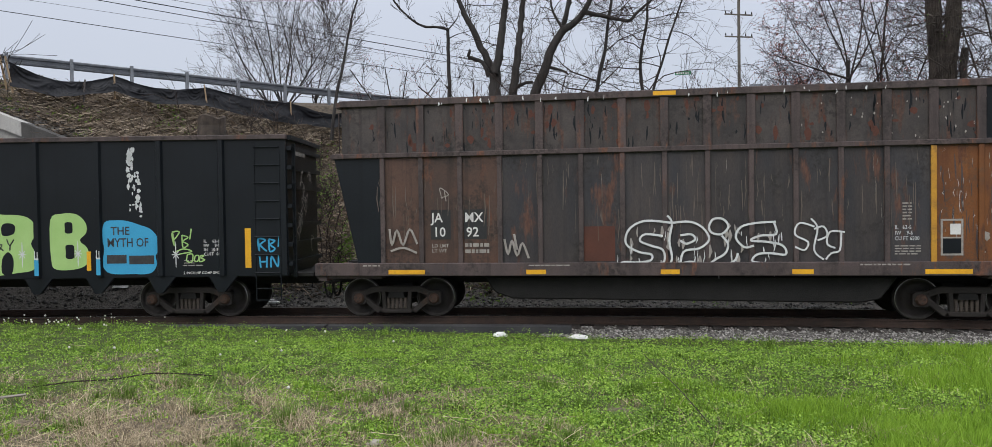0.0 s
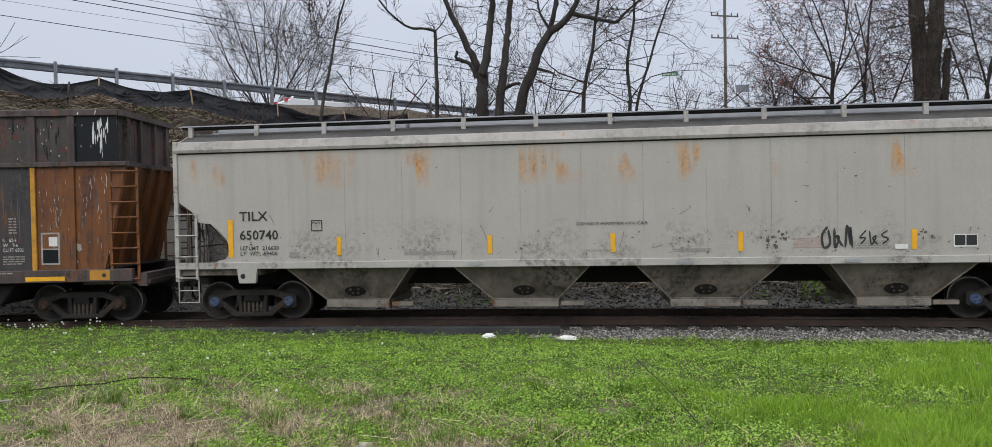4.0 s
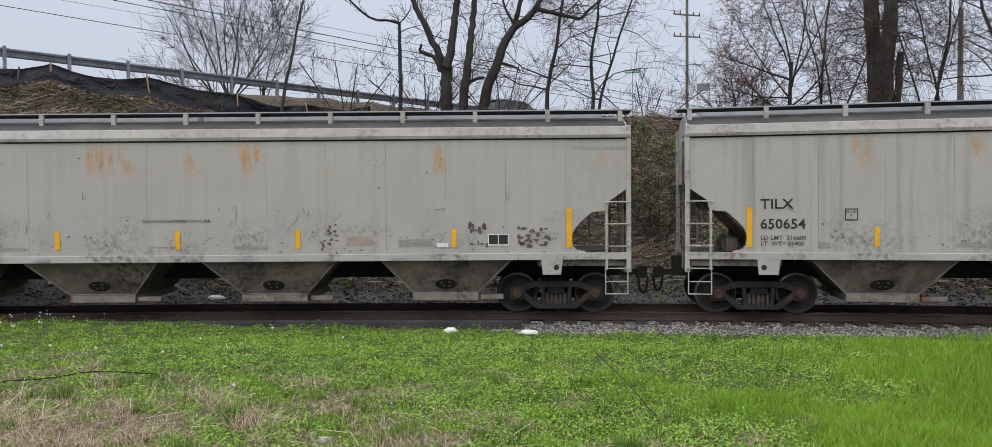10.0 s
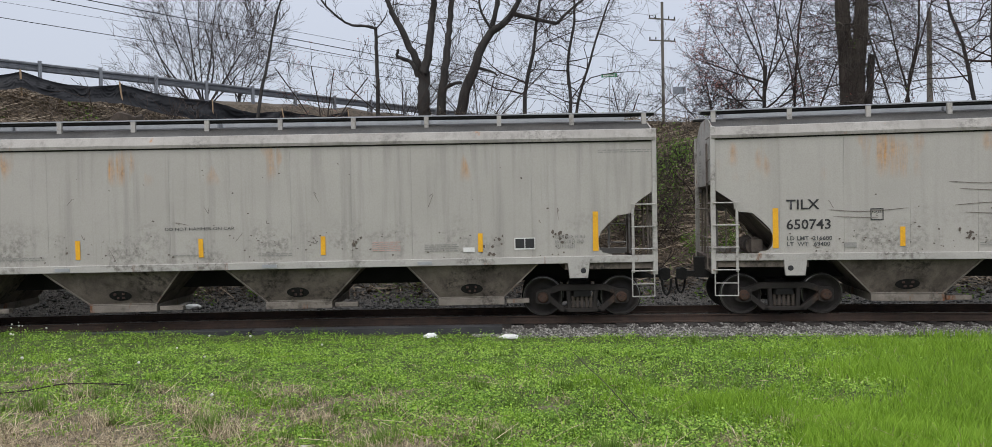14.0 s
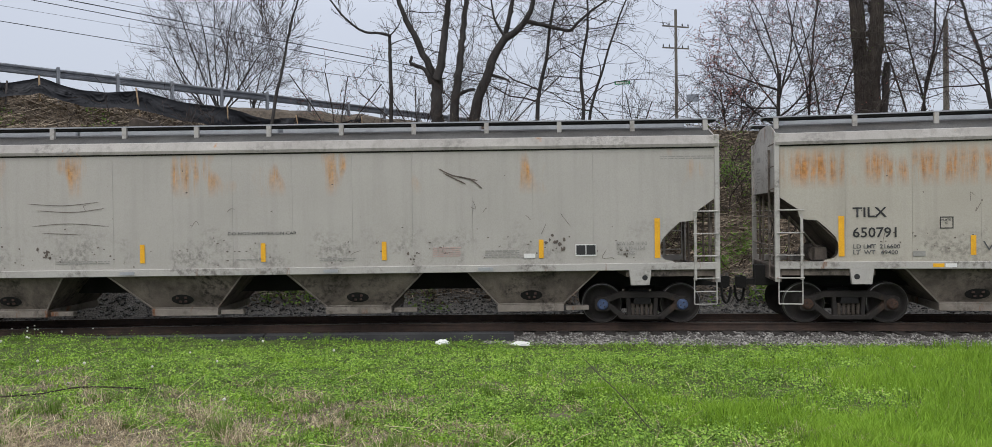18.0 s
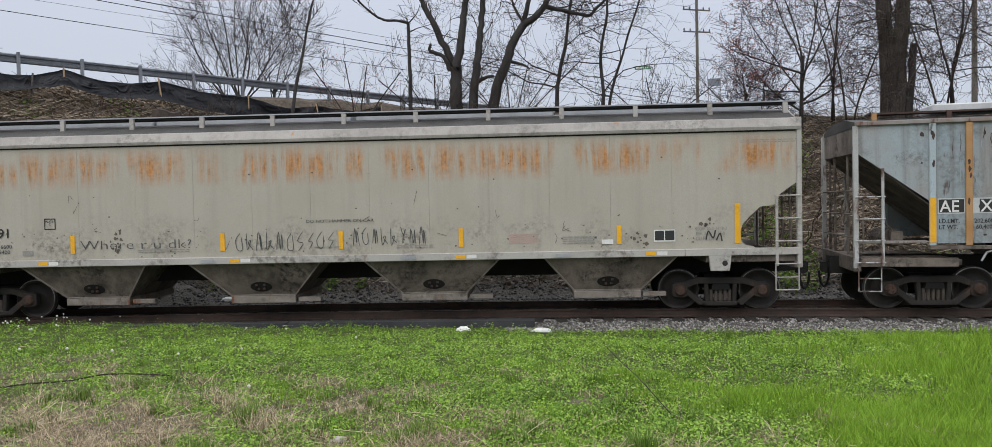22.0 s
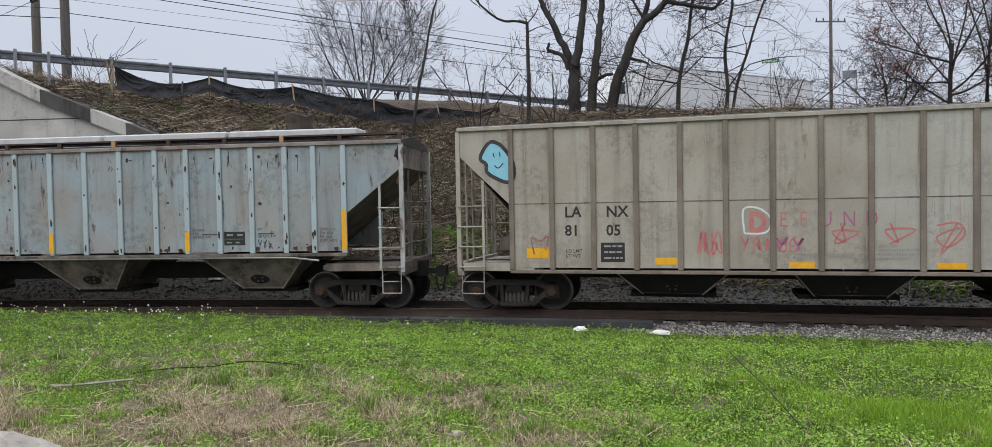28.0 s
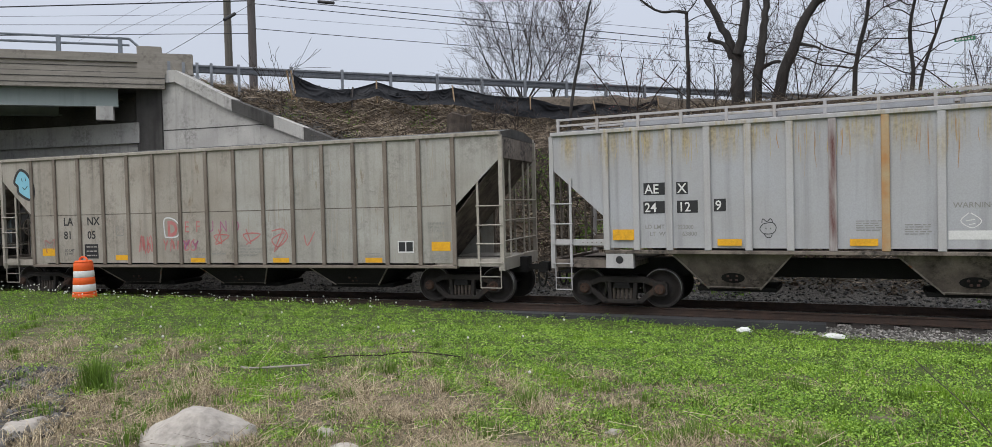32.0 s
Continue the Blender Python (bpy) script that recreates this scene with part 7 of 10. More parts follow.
lines("chalk_doodle", [[(-3.7, 1.95), (-3.76, 1.85), (-3.68, 1.75), (-3.5, 1.76), (-3.44, 1.88), (-3.52, 1.98), (-3.7, 1.95)], [(-3.68, 1.74), (-3.62, 1.67), (-3.54, 1.68), (-3.52, 1.75)], [(-3.72, 1.98), (-3.7, 2.06), (-3.62, 2.0), (-3.55, 2.06), (-3.5, 1.98)], [(-3.65, 1.87), (-3.63, 1.84)], [(-3.56, 1.87), (-3.54, 1.84)]], 0.016, yh, M_GRAFK, pale, "small chalk doodle")
lines("chalk_doodle", [[(-0.05, 2.12), (-0.18, 1.97), (0.0, 1.84), (0.15, 1.97), (-0.02, 2.12)], [(-0.1, 1.97), (0.05, 2.0)], [(-0.05, 1.9), (0.05, 1.92)]], 0.016, yh, M_WHITE, pale)
bm = bmesh.new()
for x, z in ((-1.95, 1.98), (-1.1, 1.9), (0.6, 2.1), (0.6, 1.8), (2.2, 1.9)):
    bars(bm, x, z, 0.45, 5, yh, 0.045, 0.018)
tagged(part("small_print", bm, M_FAINT, pale), kind="stuff")
for s in (-1, 1):
    bm = bmesh.new()
    for z in (4.50, 4.36):
        box(bm, -8.5, 8.5, s * 0.98, s * 0.93, z - 0.025, z + 0.025)
    part("roof_rail", bm, M_HRIB, pale, "light grey roof rail")
    for i in range(18):
        x = -8.45 + 0.99 * i
        bm = bmesh.new()
        box(bm, x - 0.03, x + 0.03, s * 1.0, s * 0.94, 4.20, 4.50)
        part("roof_rail_post", bm, M_HRIB, pale)
for i in range(4):
    bm = bmesh.new()
    box(bm, -7.0 + 3.5 * i, -7.0 + 3.42 * (i + 1), -0.4, 0.4, 4.26, 4.46)
    part("hatch_cover", chamfer(bm, 0.03), M_GALV, pale, "long grey hatch cover")
for e in (-1, 1):
    bm = bmesh.new()
    prism(bm, [(e * 6.8 - 0.32, 0.98), (e * 6.8 + 0.32, 0.98), (e * 6.8 + 0.32, 1.36), (e * 6.8 - 0.32, 1.36)], -1.40, -1.54)
    bmesh.ops.recalc_face_normals(bm, faces=bm.faces)
    jp = part("jacking_pad", bm, M_HRIB, pale, "white jacking pad with a dark hole")
    bm = bmesh.new()
    lathe(bm, [(-1.542, 0.09), (-1.545, 0.07)], 14, "y", (e * 6.8, 0, 1.17))
    part("pad_hole", bm, M_BLACK, jp)
for car_, m_, z0_, z1_, mid_, half_, in_ in ((pale, M_HRIB, 1.49, 1.63, 0.0, 8.43, 7.12), (blue, M_CHORD, 1.47, 1.53, -0.18, 8.535, 7.15)):
    for e in (-1, 1):
        bm = bmesh.new()
        box(bm, *sorted((mid_ + e * (half_ - 0.05), mid_ + e * in_)), -1.5, -1.42, z0_, z1_)
        db = part("deck_beam", chamfer(bm, 0.008), m_, car_, "pale beam along the end deck")
        bm = bmesh.new()
        for k in range(5):
            x = mid_ + e * (in_ + 0.12 + 0.11 * k)
            rod(bm, (x, -1.515, (z0_ + z1_) / 2), (x, -1.498, (z0_ + z1_) / 2), 0.014, n=6)
        tagged(part("bolt", bm, M_GRIMESHADE, db), kind="stuff")
smears(pale, "ochre_run", 70, -7.0, 7.0, 3.72, 4.05, yh, M_OCHRE, (0.006, 0.022), (0.15, 0.75), "ochre stains running from the roof")

smears(pale, "rust_run", 26, -3.4, 0.8, 3.7, 4.04, yh - 0.001, M_HRUST, (0.005, 0.02), (0.2, 0.9), "orange rust runs")

# ---- the road on the bank, its rail, the bridge ----
G0, GD, GN = Vector((-18.05, 23.76, 0)), Vector((0.712, 0.702, 0)), Vector((-0.702, 0.712, 0))
ROAD_Z = 7.1


def by_road(u, off=0.0, z=0.0):
    """A place u metres along the guard rail and off metres beyond it."""
    return G0 + GD * u + GN * off + Vector((0, 0, z))


ROAD_YAW = math.atan2(GD.y, GD.x)
bm = bmesh.new()
for u0, u1, zb in ((-6.2, 560.0, 4.8), (-160.0, -46.0, 4.8)):
    hull(bm, [by_road(u0, 0.2, zb), by_road(u1, 0.2, zb), by_road(u1, 10.2, zb), by_road(u0, 10.2, zb)], [by_road(u0, 0.6, ROAD_Z), by_road(u1, 0.6, ROAD_Z), by_road(u1, 9.8, ROAD_Z), by_road(u0, 9.8, ROAD_Z)])
road = tagged(part("road", bm, M_ASPH, None), "two-lane asphalt road along the top of the bank", "road", "", "structure")
bm = bmesh.new()
hull(bm, [by_road(-165, -6, -0.5), by_road(-47.2, -6, -0.5), by_road(-47.2, 17, -0.5), by_road(-165, 17, -0.5)], [by_road(-165, -0.5, 6.85), by_road(-47.2, -0.5, 6.85), by_road(-47.2, 11, 6.85), by_road(-165, 11, 6.85)])
tagged(part("road_embankment", bm, M_GROUND, None), "grassy embankment carrying the road", "embankment", "", "structure")
rail_top = lambda u: 7.83 - 0.0159 * u
bm = bmesh.new()
prev = None
for u in np.arange(5.0, 75.0, 0.7):
    u = float(u)
    top = float(np.interp(u, [5.0, 7.5, 10.0, 14.0], [6.5, 6.95, 7.12, 7.17])) - 0.0159 * max(0.0, u - 14.0) + 0.04 * math.sin(u * 2.3) + 0.03 * math.sin(u * 5.9)
    ring = [bm.verts.new(by_road(u, o, z)) for o, z in ((-1.1, 5.0), (-0.9, top - 0.75), (-0.35, top - 0.18), (0.12, top), (0.5, min(top, ROAD_Z + 0.1)), (1.2, ROAD_Z - 0.02), (1.2, 5.0))]
    if prev:
        for k in range(6):
            bm.faces.new((prev[k], ring[k], ring[k + 1], prev[k + 1]))
    prev = ring
bmesh.ops.recalc_face_normals(bm, faces=bm.faces)
tagged(part("road_verge", bm, M_VERGE, None), "brown earth verge under the guard rail", "verge", "", "structure")
guard = thing("guard_rail", "galvanised steel W-beam guard rail on steel posts beside the road", "guard rail")
wave = ((0.0, 0.0), (-0.045, -0.035), (-0.045, -0.085), (0.0, -0.12), (0.0, -0.19), (-0.045, -0.225), (-0.045, -0.275), (0.0, -0.31))
for i in range(-4, 22):
    u0, u1 = i * 1.905, (i + 1) * 1.905
    if i == -4:
        u0 = -6.2
    bm = bmesh.new()
    va = [bm.verts.new(by_road(u0 + 0.003, a, rail_top(u0) + b)) for a, b in wave]
    vb = [bm.verts.new(by_road(u1 - 0.003, a, rail_top(u1) + b)) for a, b in wave]
    for k in range(len(wave) - 1):
        bm.faces.new((va[k], vb[k], vb[k + 1], va[k + 1]))
    bmesh.ops.solidify(bm, geom=bm.faces[:], thickness=0.008)
    part("beam", bm, M_GUARD, guard)
    for up in ([u0] if i not in (-4, -3) else [u0, u0 + 0.95]):
        bm = bmesh.new()
        p = by_road(up, -0.02, 0)
        m4 = Matrix.Translation(p) @ Matrix.Rotation(ROAD_YAW, 4, "Z")
        zb = 7.2 if up < -5.0 else 5.9
        box(bm, -0.05, 0.05, -0.12, -0.105, zb, rail_top(up) + 0.05)
        box(bm, -0.008, 0.008, -0.12, 0.02, zb, rail_top(up) + 0.05)
        box(bm, -0.05, 0.05, 0.0, 0.015, zb, rail_top(up) + 0.05)
        box(bm, -0.05, 0.05, -0.06, 0.0, rail_top(up) - 0.33, rail_top(up) + 0.03)
        bm.transform(m4)
        part("post", bm, M_GUARD, guard)

# black silt fence sagging between wooden stakes on the brow of the bank
fence = thing("silt_fence", "sagging black silt fence fabric on wooden stakes", "fence")
FENCE = ((-40.7, 9.75, 8.3, 1), (-38.1, 8.8, 7.75, 0), (-36.5, 8.85, 8.0, 2), (-34.67, 9.35, 8.3, 1), (-32.1, 8.65, 7.6, 0), (-30.3, 8.7, 7.65, 0), (-28.85, 8.95, 7.6, 1), (-25.8, 8.2, 6.9, 0), (-23.0, 7.98, 6.5, 1),
         (-20.0, 7.2, 6.2, 0), (-18.1, 7.45, 6.55, 1), (-15.3, 7.0, 6.3, 0), (-13.4, 7.55, 6.7, 1))


def polar(az, el, d):
    a = radians(az)
    return Vector((math.sin(a) * d, math.cos(a) * d, EYE.z + d * math.tan(radians(el))))


def fence_d(az):
    k = math.tan(radians(az))
    i = (k * 23.76 + 18.05) / (1.357 - k * 1.338)
    return math.hypot(-18.05 + 1.357 * i, 23.76 + 1.338 * i) - 1.7


bm = bmesh.new()
cols = []
for (az0, hi0, lo0, _), (az1, hi1, lo1, _) in zip(FENCE, FENCE[1:]):
    for k in range(26):
        t = k / 26
        az, sag = az0 + (az1 - az0) * t, 4 * t * (1 - t)
        hi, lo = hi0 + (hi1 - hi0) * t - 0.05 * sag, lo0 + (lo1 - lo0) * t
        d = fence_d(az)
        line = []
        for j in range(19):
            v = j / 18
            p = polar(az, lo + (hi - lo) * v, d)
            soft_fold = noise.noise(Vector((p.x * 1.1 + p.y, v * 1.6, 0.0))) * 0.16
            # creases run down from the stakes towards the middle of each span
            ph = math.pi * (4.5 * (v + 0.75 * sag) + 1.6 * noise.noise(Vector((p.x * 0.9, p.y * 0.9, v * 2.0))))
            crease = 0.10 * (1.0 - abs(math.sin(ph))) ** 2 * (0.35 + 0.65 * abs(noise.noise(Vector((p.x * 1.7, v * 3.0, 9.0)))) * 2.0)
            edge = 0.12 * noise.noise(Vector((p.x * 2.0, p.y, 3.0))) * (1 if j == 18 else 0.3) + (0.12 * noise.noise(Vector((p.x * 2.6, p.y, 7.0))) if j == 0 else 0)
            line.append(bm.verts.new(polar(az, lo + (hi - lo) * v + edge, d - (soft_fold + crease) * (0.35 + 0.65 * math.sin(math.pi * v)) - 0.28 * (1 - v) ** 2)))
        cols.append(line)
for a, b in zip(cols, cols[1:]):
    for j in range(18):
        f = bm.faces.new((a[j], b[j], b[j + 1], a[j + 1]))
        f.smooth = True
part("fabric", bm, M_FABRIC, fence)
for az, hi, lo, kind in FENCE:
    if kind:
        bm = bmesh.new()
        d = fence_d(az) - 0.13
        lean = random.uniform(-0.12, 0.12)
        top = polar(az, hi + 0.12, d)
        rod(bm, top + Vector((lean, 0, 0)), Vector((top.x - lean, top.y, polar(az, lo, d).z - 0.25)), 0.028, n=4)
        part("stake", bm, M_STAKE if kind == 1 else M_POLEDARK, fence)
for az in (-40.9, -41.2):
    bm = bmesh.new()
    rod(bm, polar(az, 10.1, 28.2), polar(az + 0.35, 8.0, 28.2), 0.035, n=5)
    part("stake", bm, M_STAKE, fence)

# bridge over the track
WALL_OFF = 3.3


def wall_run(name, q0, q1, top0, top1, off, thick, m, parent, z0=-0.4, steps=8, label=""):
    bm = bmesh.new()
    prev = None
    for k in range(steps + 1):
        t = k / steps
        z = top0 + (top1 - top0) * t
        a, _ = on_track(q0 + (q1 - q0) * t, off)
        b, _ = on_track(q0 + (q1 - q0) * t, off + thick)
        ring = [bm.verts.new((p.x, p.y, h)) for p, h in ((a, z0), (b, z0), (b, z), (a, z))]
        if prev:
            for i in range(4):
                bm.faces.new((prev[i], ring[i], ring[(i + 1) % 4], prev[(i + 1) % 4]))
        else:
            bm.faces.new(ring)
        prev = ring
    bm.faces.new(prev)
    bmesh.ops.recalc_face_normals(bm, faces=bm.faces)
    return part(name, bm, m, parent, label)


bridge = thing("road_bridge", "concrete and steel road bridge with a pale wing wall", "bridge", kind="structure")
QC = -22.35


def cope(q):
    """Middle height of the coping on the wing wall."""
    return float(np.interp(q, [-30.0, -21.7, -19.5, -15.7, -11.0], [7.43, 7.43, 6.27, 4.71, 2.75]))


wall_run("wing_wall", QC, -21.7, cope(QC), cope(-21.7), WALL_OFF, 0.35, M_CONC, bridge, steps=2)
wall_run("wing_wall", -21.7, -19.5, cope(-21.7), cope(-19.5), WALL_OFF, 0.35, M_CONC, bridge, steps=3)
wall_run("wing_wall", -19.5, -11.0, cope(-19.5), cope(-11.0), WALL_OFF, 0.35, M_CONC, bridge, label="pale concrete wing wall")
for k, (a, b, m) in enumerate(((QC, -21.7, M_CONC), (-21.7, -19.4, M_CONC), (-19.4, -17.75, M_CONCDARK), (-17.75, -16.6, M_CONC), (-16.6, -11.0, M_CONCDARK))):
    bm = bmesh.new()
    prev = None
    for s in range(5):
        q = a + 0.004 + (b - a - 0.008) * s / 4
        z = cope(q)
        p0, _ = on_track(q, WALL_OFF - 0.14)
        p1, _ = on_track(q, WALL_OFF + 0.42)
        ring = [bm.verts.new((p.x, p.y, h)) for p, h in ((p0, z - 0.22), (p1, z - 0.22), (p1, z + 0.22), (p0, z + 0.22))]
        if prev:
            for i in range(4):
                bm.faces.new((prev[i], ring[i], ring[(i + 1) % 4], prev[(i + 1) % 4]))
        else:
            bm.faces.new(ring)
        prev = ring
    bm.faces.new(prev)
    bmesh.ops.recalc_face_normals(bm, faces=bm.faces)
    part("coping", bm, m, bridge, "pale concrete coping" if m is M_CONC else "soot-blackened concrete coping")
wall_run("wall_joint", QC + 0.02, -17.95, 5.52, 5.52, WALL_OFF - 0.006, 0.02, M_CONCDARK, bridge, z0=5.485, label="dark construction joint across the wing wall")
wall_run("corner_pier", QC - 1.05, QC, 7.5, 7.5, WALL_OFF - 0.08, 1.6, M_CONCDARK, bridge, label="dark corner pier with soot smudges")
wall_run("abutment", -44.0, QC - 1.05, 5.1, 5.1, WALL_OFF + 0.1, 0.8, M_CONC, bridge, label="streaked concrete abutment")
wall_run("bridge_seat", -44.0, QC - 0.95, 5.85, 5.85, WALL_OFF - 0.12, 1.5, M_CONC, bridge, z0=5.1)
# back wall and deck use the darker concrete all over
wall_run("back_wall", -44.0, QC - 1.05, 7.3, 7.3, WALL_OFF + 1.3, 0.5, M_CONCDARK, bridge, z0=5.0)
U_END, U_FAR = -6.35, -46.0


def deck_box(name, u0, u1, o0, o1, z0, z1, m, label=""):
    bm = bmesh.new()
    hull(bm, [by_road(u0, o0, z0), by_road(u1, o0, z0), by_road(u1, o1, z0), by_road(u0, o1, z0)], [by_road(u0, o0, z1), by_road(u1, o0, z1), by_road(u1, o1, z1), by_road(u0, o1, z1)])
    return part(name, bm, m, bridge, label)


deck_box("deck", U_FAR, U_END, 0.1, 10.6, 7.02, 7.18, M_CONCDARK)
deck_box("road_surface", U_FAR, U_END, 0.4, 9.9, 7.182, 7.19, M_ASPH, "asphalt on the bridge deck")
deck_box("fascia_beam", U_FAR, U_END, -0.12, 0.1, 6.98, 7.52, M_CONCTAN, "board-marked tan concrete fascia")
deck_box("parapet", U_FAR, U_END, -0.02, 0.26, 7.52, 7.90, M_CONCTAN, "board-marked tan concrete parapet")
deck_box("parapet_cap", U_FAR, U_END, -0.07, 0.30, 7.90, 8.22, M_CONCTAN)
for z in (7.12, 7.34, 7.53, 7.74, 7.905):
    deck_box("board_joint", U_FAR, U_END, -0.135 if z < 7.5 else (-0.035 if z < 7.9 else -0.085), 0.05, z, z + 0.022, M_CONCDARK, "dark joint between boards")
deck_box("parapet_end", U_END - 0.9, U_END + 0.95, -0.1, 0.35, 7.5, 8.26, M_CONCTAN)
deck_box("parapet_end", U_END - 0.9, U_END - 0.1, -0.08, 0.32, 8.26, 8.50, M_CONCTAN)
for k, o in enumerate((0.25, 3.2, 6.2, 9.2)):
    bm = bmesh.new()
    for o0, o1, z0, z1 in ((-0.02, 0.02, 6.36, 7.02), (-0.16, 0.16, 6.34, 6.38), (-0.16, 0.16, 6.98, 7.02)):
        hull(bm, [by_road(U_FAR, o + o0, z0), by_road(U_END - 1.6, o + o0, z0), by_road(U_END - 1.6, o + o1, z0), by_road(U_FAR, o + o1, z0)],
             [by_road(U_FAR, o + o0, z1), by_road(U_END - 1.6, o + o0, z1), by_road(U_END - 1.6, o + o1, z1), by_road(U_FAR, o + o1, z1)])
    gd_ = part("girder", bm, M_GIRDER, bridge, "grey-green painted steel girder")
    bm = bmesh.new()
    for u in np.arange(U_FAR + 1, U_END - 1.6, 2.2):
        for j in range(9):
            p = by_road(float(u), o - 0.035, 6.42 + j * 0.065)
            rod(bm, p, p + GN * 0.03, 0.012, n=5)
    part("rivets", bm, M_GIRDER, gd_)
    deck_box("bearing", U_END - 2.3, U_END - 1.75, o - 0.2, o + 0.2, 5.86, 6.34, M_CONC)
deck_box("far_abutment", U_FAR - 1.2, U_FAR, -0.1, 10.7, -0.4, 7.2, M_CONC)
for z in (8.78, 8.55):
    bm = bmesh.new()
    rod(bm, by_road(U_FAR, 0.12, z), by_road(U_END - 1.15, 0.12, z), 0.045, n=8)
    if z > 8.6:
        rod(bm, by_road(U_END - 1.15, 0.12, z), by_road(U_END - 0.85, 0.12, 8.5), 0.045, n=8)
    part("hand_rail", bm, M_SIGNBACK, bridge)
for u in np.arange(U_FAR + 1, U_END - 0.8, 1.95):
    bm = bmesh.new()
    p = by_road(float(U_END - 1.45 - (u - U_FAR - 1)), 0.12, 0)
    box(bm, -0.07, 0.07, -0.05, 0.05, 8.2, 8.82)
    bm.transform(Matrix.Translation(p) @ Matrix.Rotation(ROAD_YAW, 4, "Z"))
    part("hand_rail_post", bm, M_SIGNBACK, bridge)

# utility poles, wires and signs
def pole(az, d, z0, z1, r, m, label, arms=(), arm_yaw=0.0, arm_len=1.2):
    ob = thing("utility_pole", label, "utility pole", at=Matrix.Translation((math.sin(radians(az)) * d, math.cos(radians(az)) * d, 0)))
    bm = bmesh.new()
    rod(bm, (0, 0, z0), (0, 0, z1), r, r * 0.8, 10)
    part("shaft", bm, m, ob)
    for z in arms:
        bm = bmesh.new()
        c, s = math.cos(arm_yaw), math.sin(arm_yaw)
        a, b = Vector((-arm_len * c, -arm_len * s, z - 0.06)), Vector((arm_len * c, arm_len * s, z + 0.12))
        rod(bm, a, b, 0.06, n=4)
        arm = part("cross_arm", bm, m, ob)
        for k in (-0.95, -0.5, 0.5, 0.95):
            bm = bmesh.new()
            p = (a + b) / 2 + (b - a) / 2 * k
            lathe(bm, [(p.z + 0.04, 0.02), (p.z + 0.12, 0.05), (p.z + 0.2, 0.045), (p.z + 0.26, 0.02)], 8, "z", (p.x, p.y, 0))
            part("insulator", bm, M_BLACK, arm)
    return ob


pole(10.37, 58, 5.0, 17.8, 0.13, M_POLE, "weathered wooden utility pole with two cross arms", (16.5, 14.88), 0.6, 1.35)
pole(27.84, 46, 4.5, 12.5, 0.15, M_POLE, "short weathered wooden pole without cross arms")
pole(-45.2, 38, 5.5, 18.5, 0.19, M_POLE, "weathered wooden utility pole beside the road", (17.4,), 0.75, 1.2)
pole(-43.55, 37, 5.5, 18.5, 0.20, M_POLEDARK, "dark tarred utility pole carrying overhead cables", (17.8,), 0.75, 1.2)


def wire(p, q, sag, r, n=20):
    bm = bmesh.new()
    pipe(bm, [Vector(p).lerp(Vector(q), k / n) - Vector((0, 0, sag * 4 * (k / n) * (1 - k / n))) for k in range(n + 1)], r, 4)
    return tagged(part("overhead_wire", bm, M_WIRE, None), "black overhead wire sagging between utility poles", "wire", "overhead wires")


PB = polar(-43.55, 0, 37)
PB.z = 0
PR = polar(10.37, 0, 58)
PR.z = 0
for z0, z1, r in ((11.04, 9.5, 0.015), (11.63, 9.83, 0.007), (12.21, 9.34, 0.017), (12.49, 9.92, 0.021), (12.69, 10.56, 0.010)):
    a, b = PB + Vector((0, 0, z0)), PR + Vector((0, 0, z1))
    wire(a, a.lerp(b, 1.25), 0.33 if z0 < 11.1 else (0.1 if r > 0.02 else 0.05), r)
for z0, z1, r in ((10.83, 10.28, 0.016), (11.23, 11.03, 0.012), (11.72, 11.0, 0.008), (12.36, 10.7, 0.028)):
    wire(PB + Vector((-0.2, 0, z0)), PB + Vector((-40, -26, z1)), 0.0, r)
guy0, guy1 = polar(-43.4, 14.7, 36.9), polar(-49.6, 10.8, 34.0)
wire(guy0, guy1, 0.0, 0.012)
for a0, e0, a1, e1 in ((-53.7, 12.1, -50.5, 14.2), (-51.8, 12.5, -47.7, 14.6), (-49.8, 12.6, -45.8, 14.75)):
    p, q = polar(a0, e0, 44.0), polar(a1, e1, 46.0)
    wire(p.lerp(q, -0.3), p.lerp(q, 1.7), 0.0, 0.007)
bm = bmesh.new()
rod(bm, guy0.lerp(guy1, 0.22), guy0.lerp(guy1, 0.345), 0.075, n=8)
tagged(part("guy_guard", bm, M_BLACK, None), "black sleeve on a pole's guy wire", "cable fitting")
for z in (15.5, 15.2, 14.0):
    wire(PR + Vector((1.0, 0, z)), PR + Vector((38, 24, z - 2.0)), 0.7, 0.014)
for x, z in ((1.35, 12.38), (2.05, 12.02)):
    bm = bmesh.new()
    p = PB + Vector((x * 1.6, x * 0.4, z))
    rod(bm, p, p + Vector((0.75, 0.2, -0.12)), 0.075, n=8)
    tagged(part("cable_splice_case", bm, M_BLACK, None), "black splice case hanging on an overhead cable", "cable fitting")


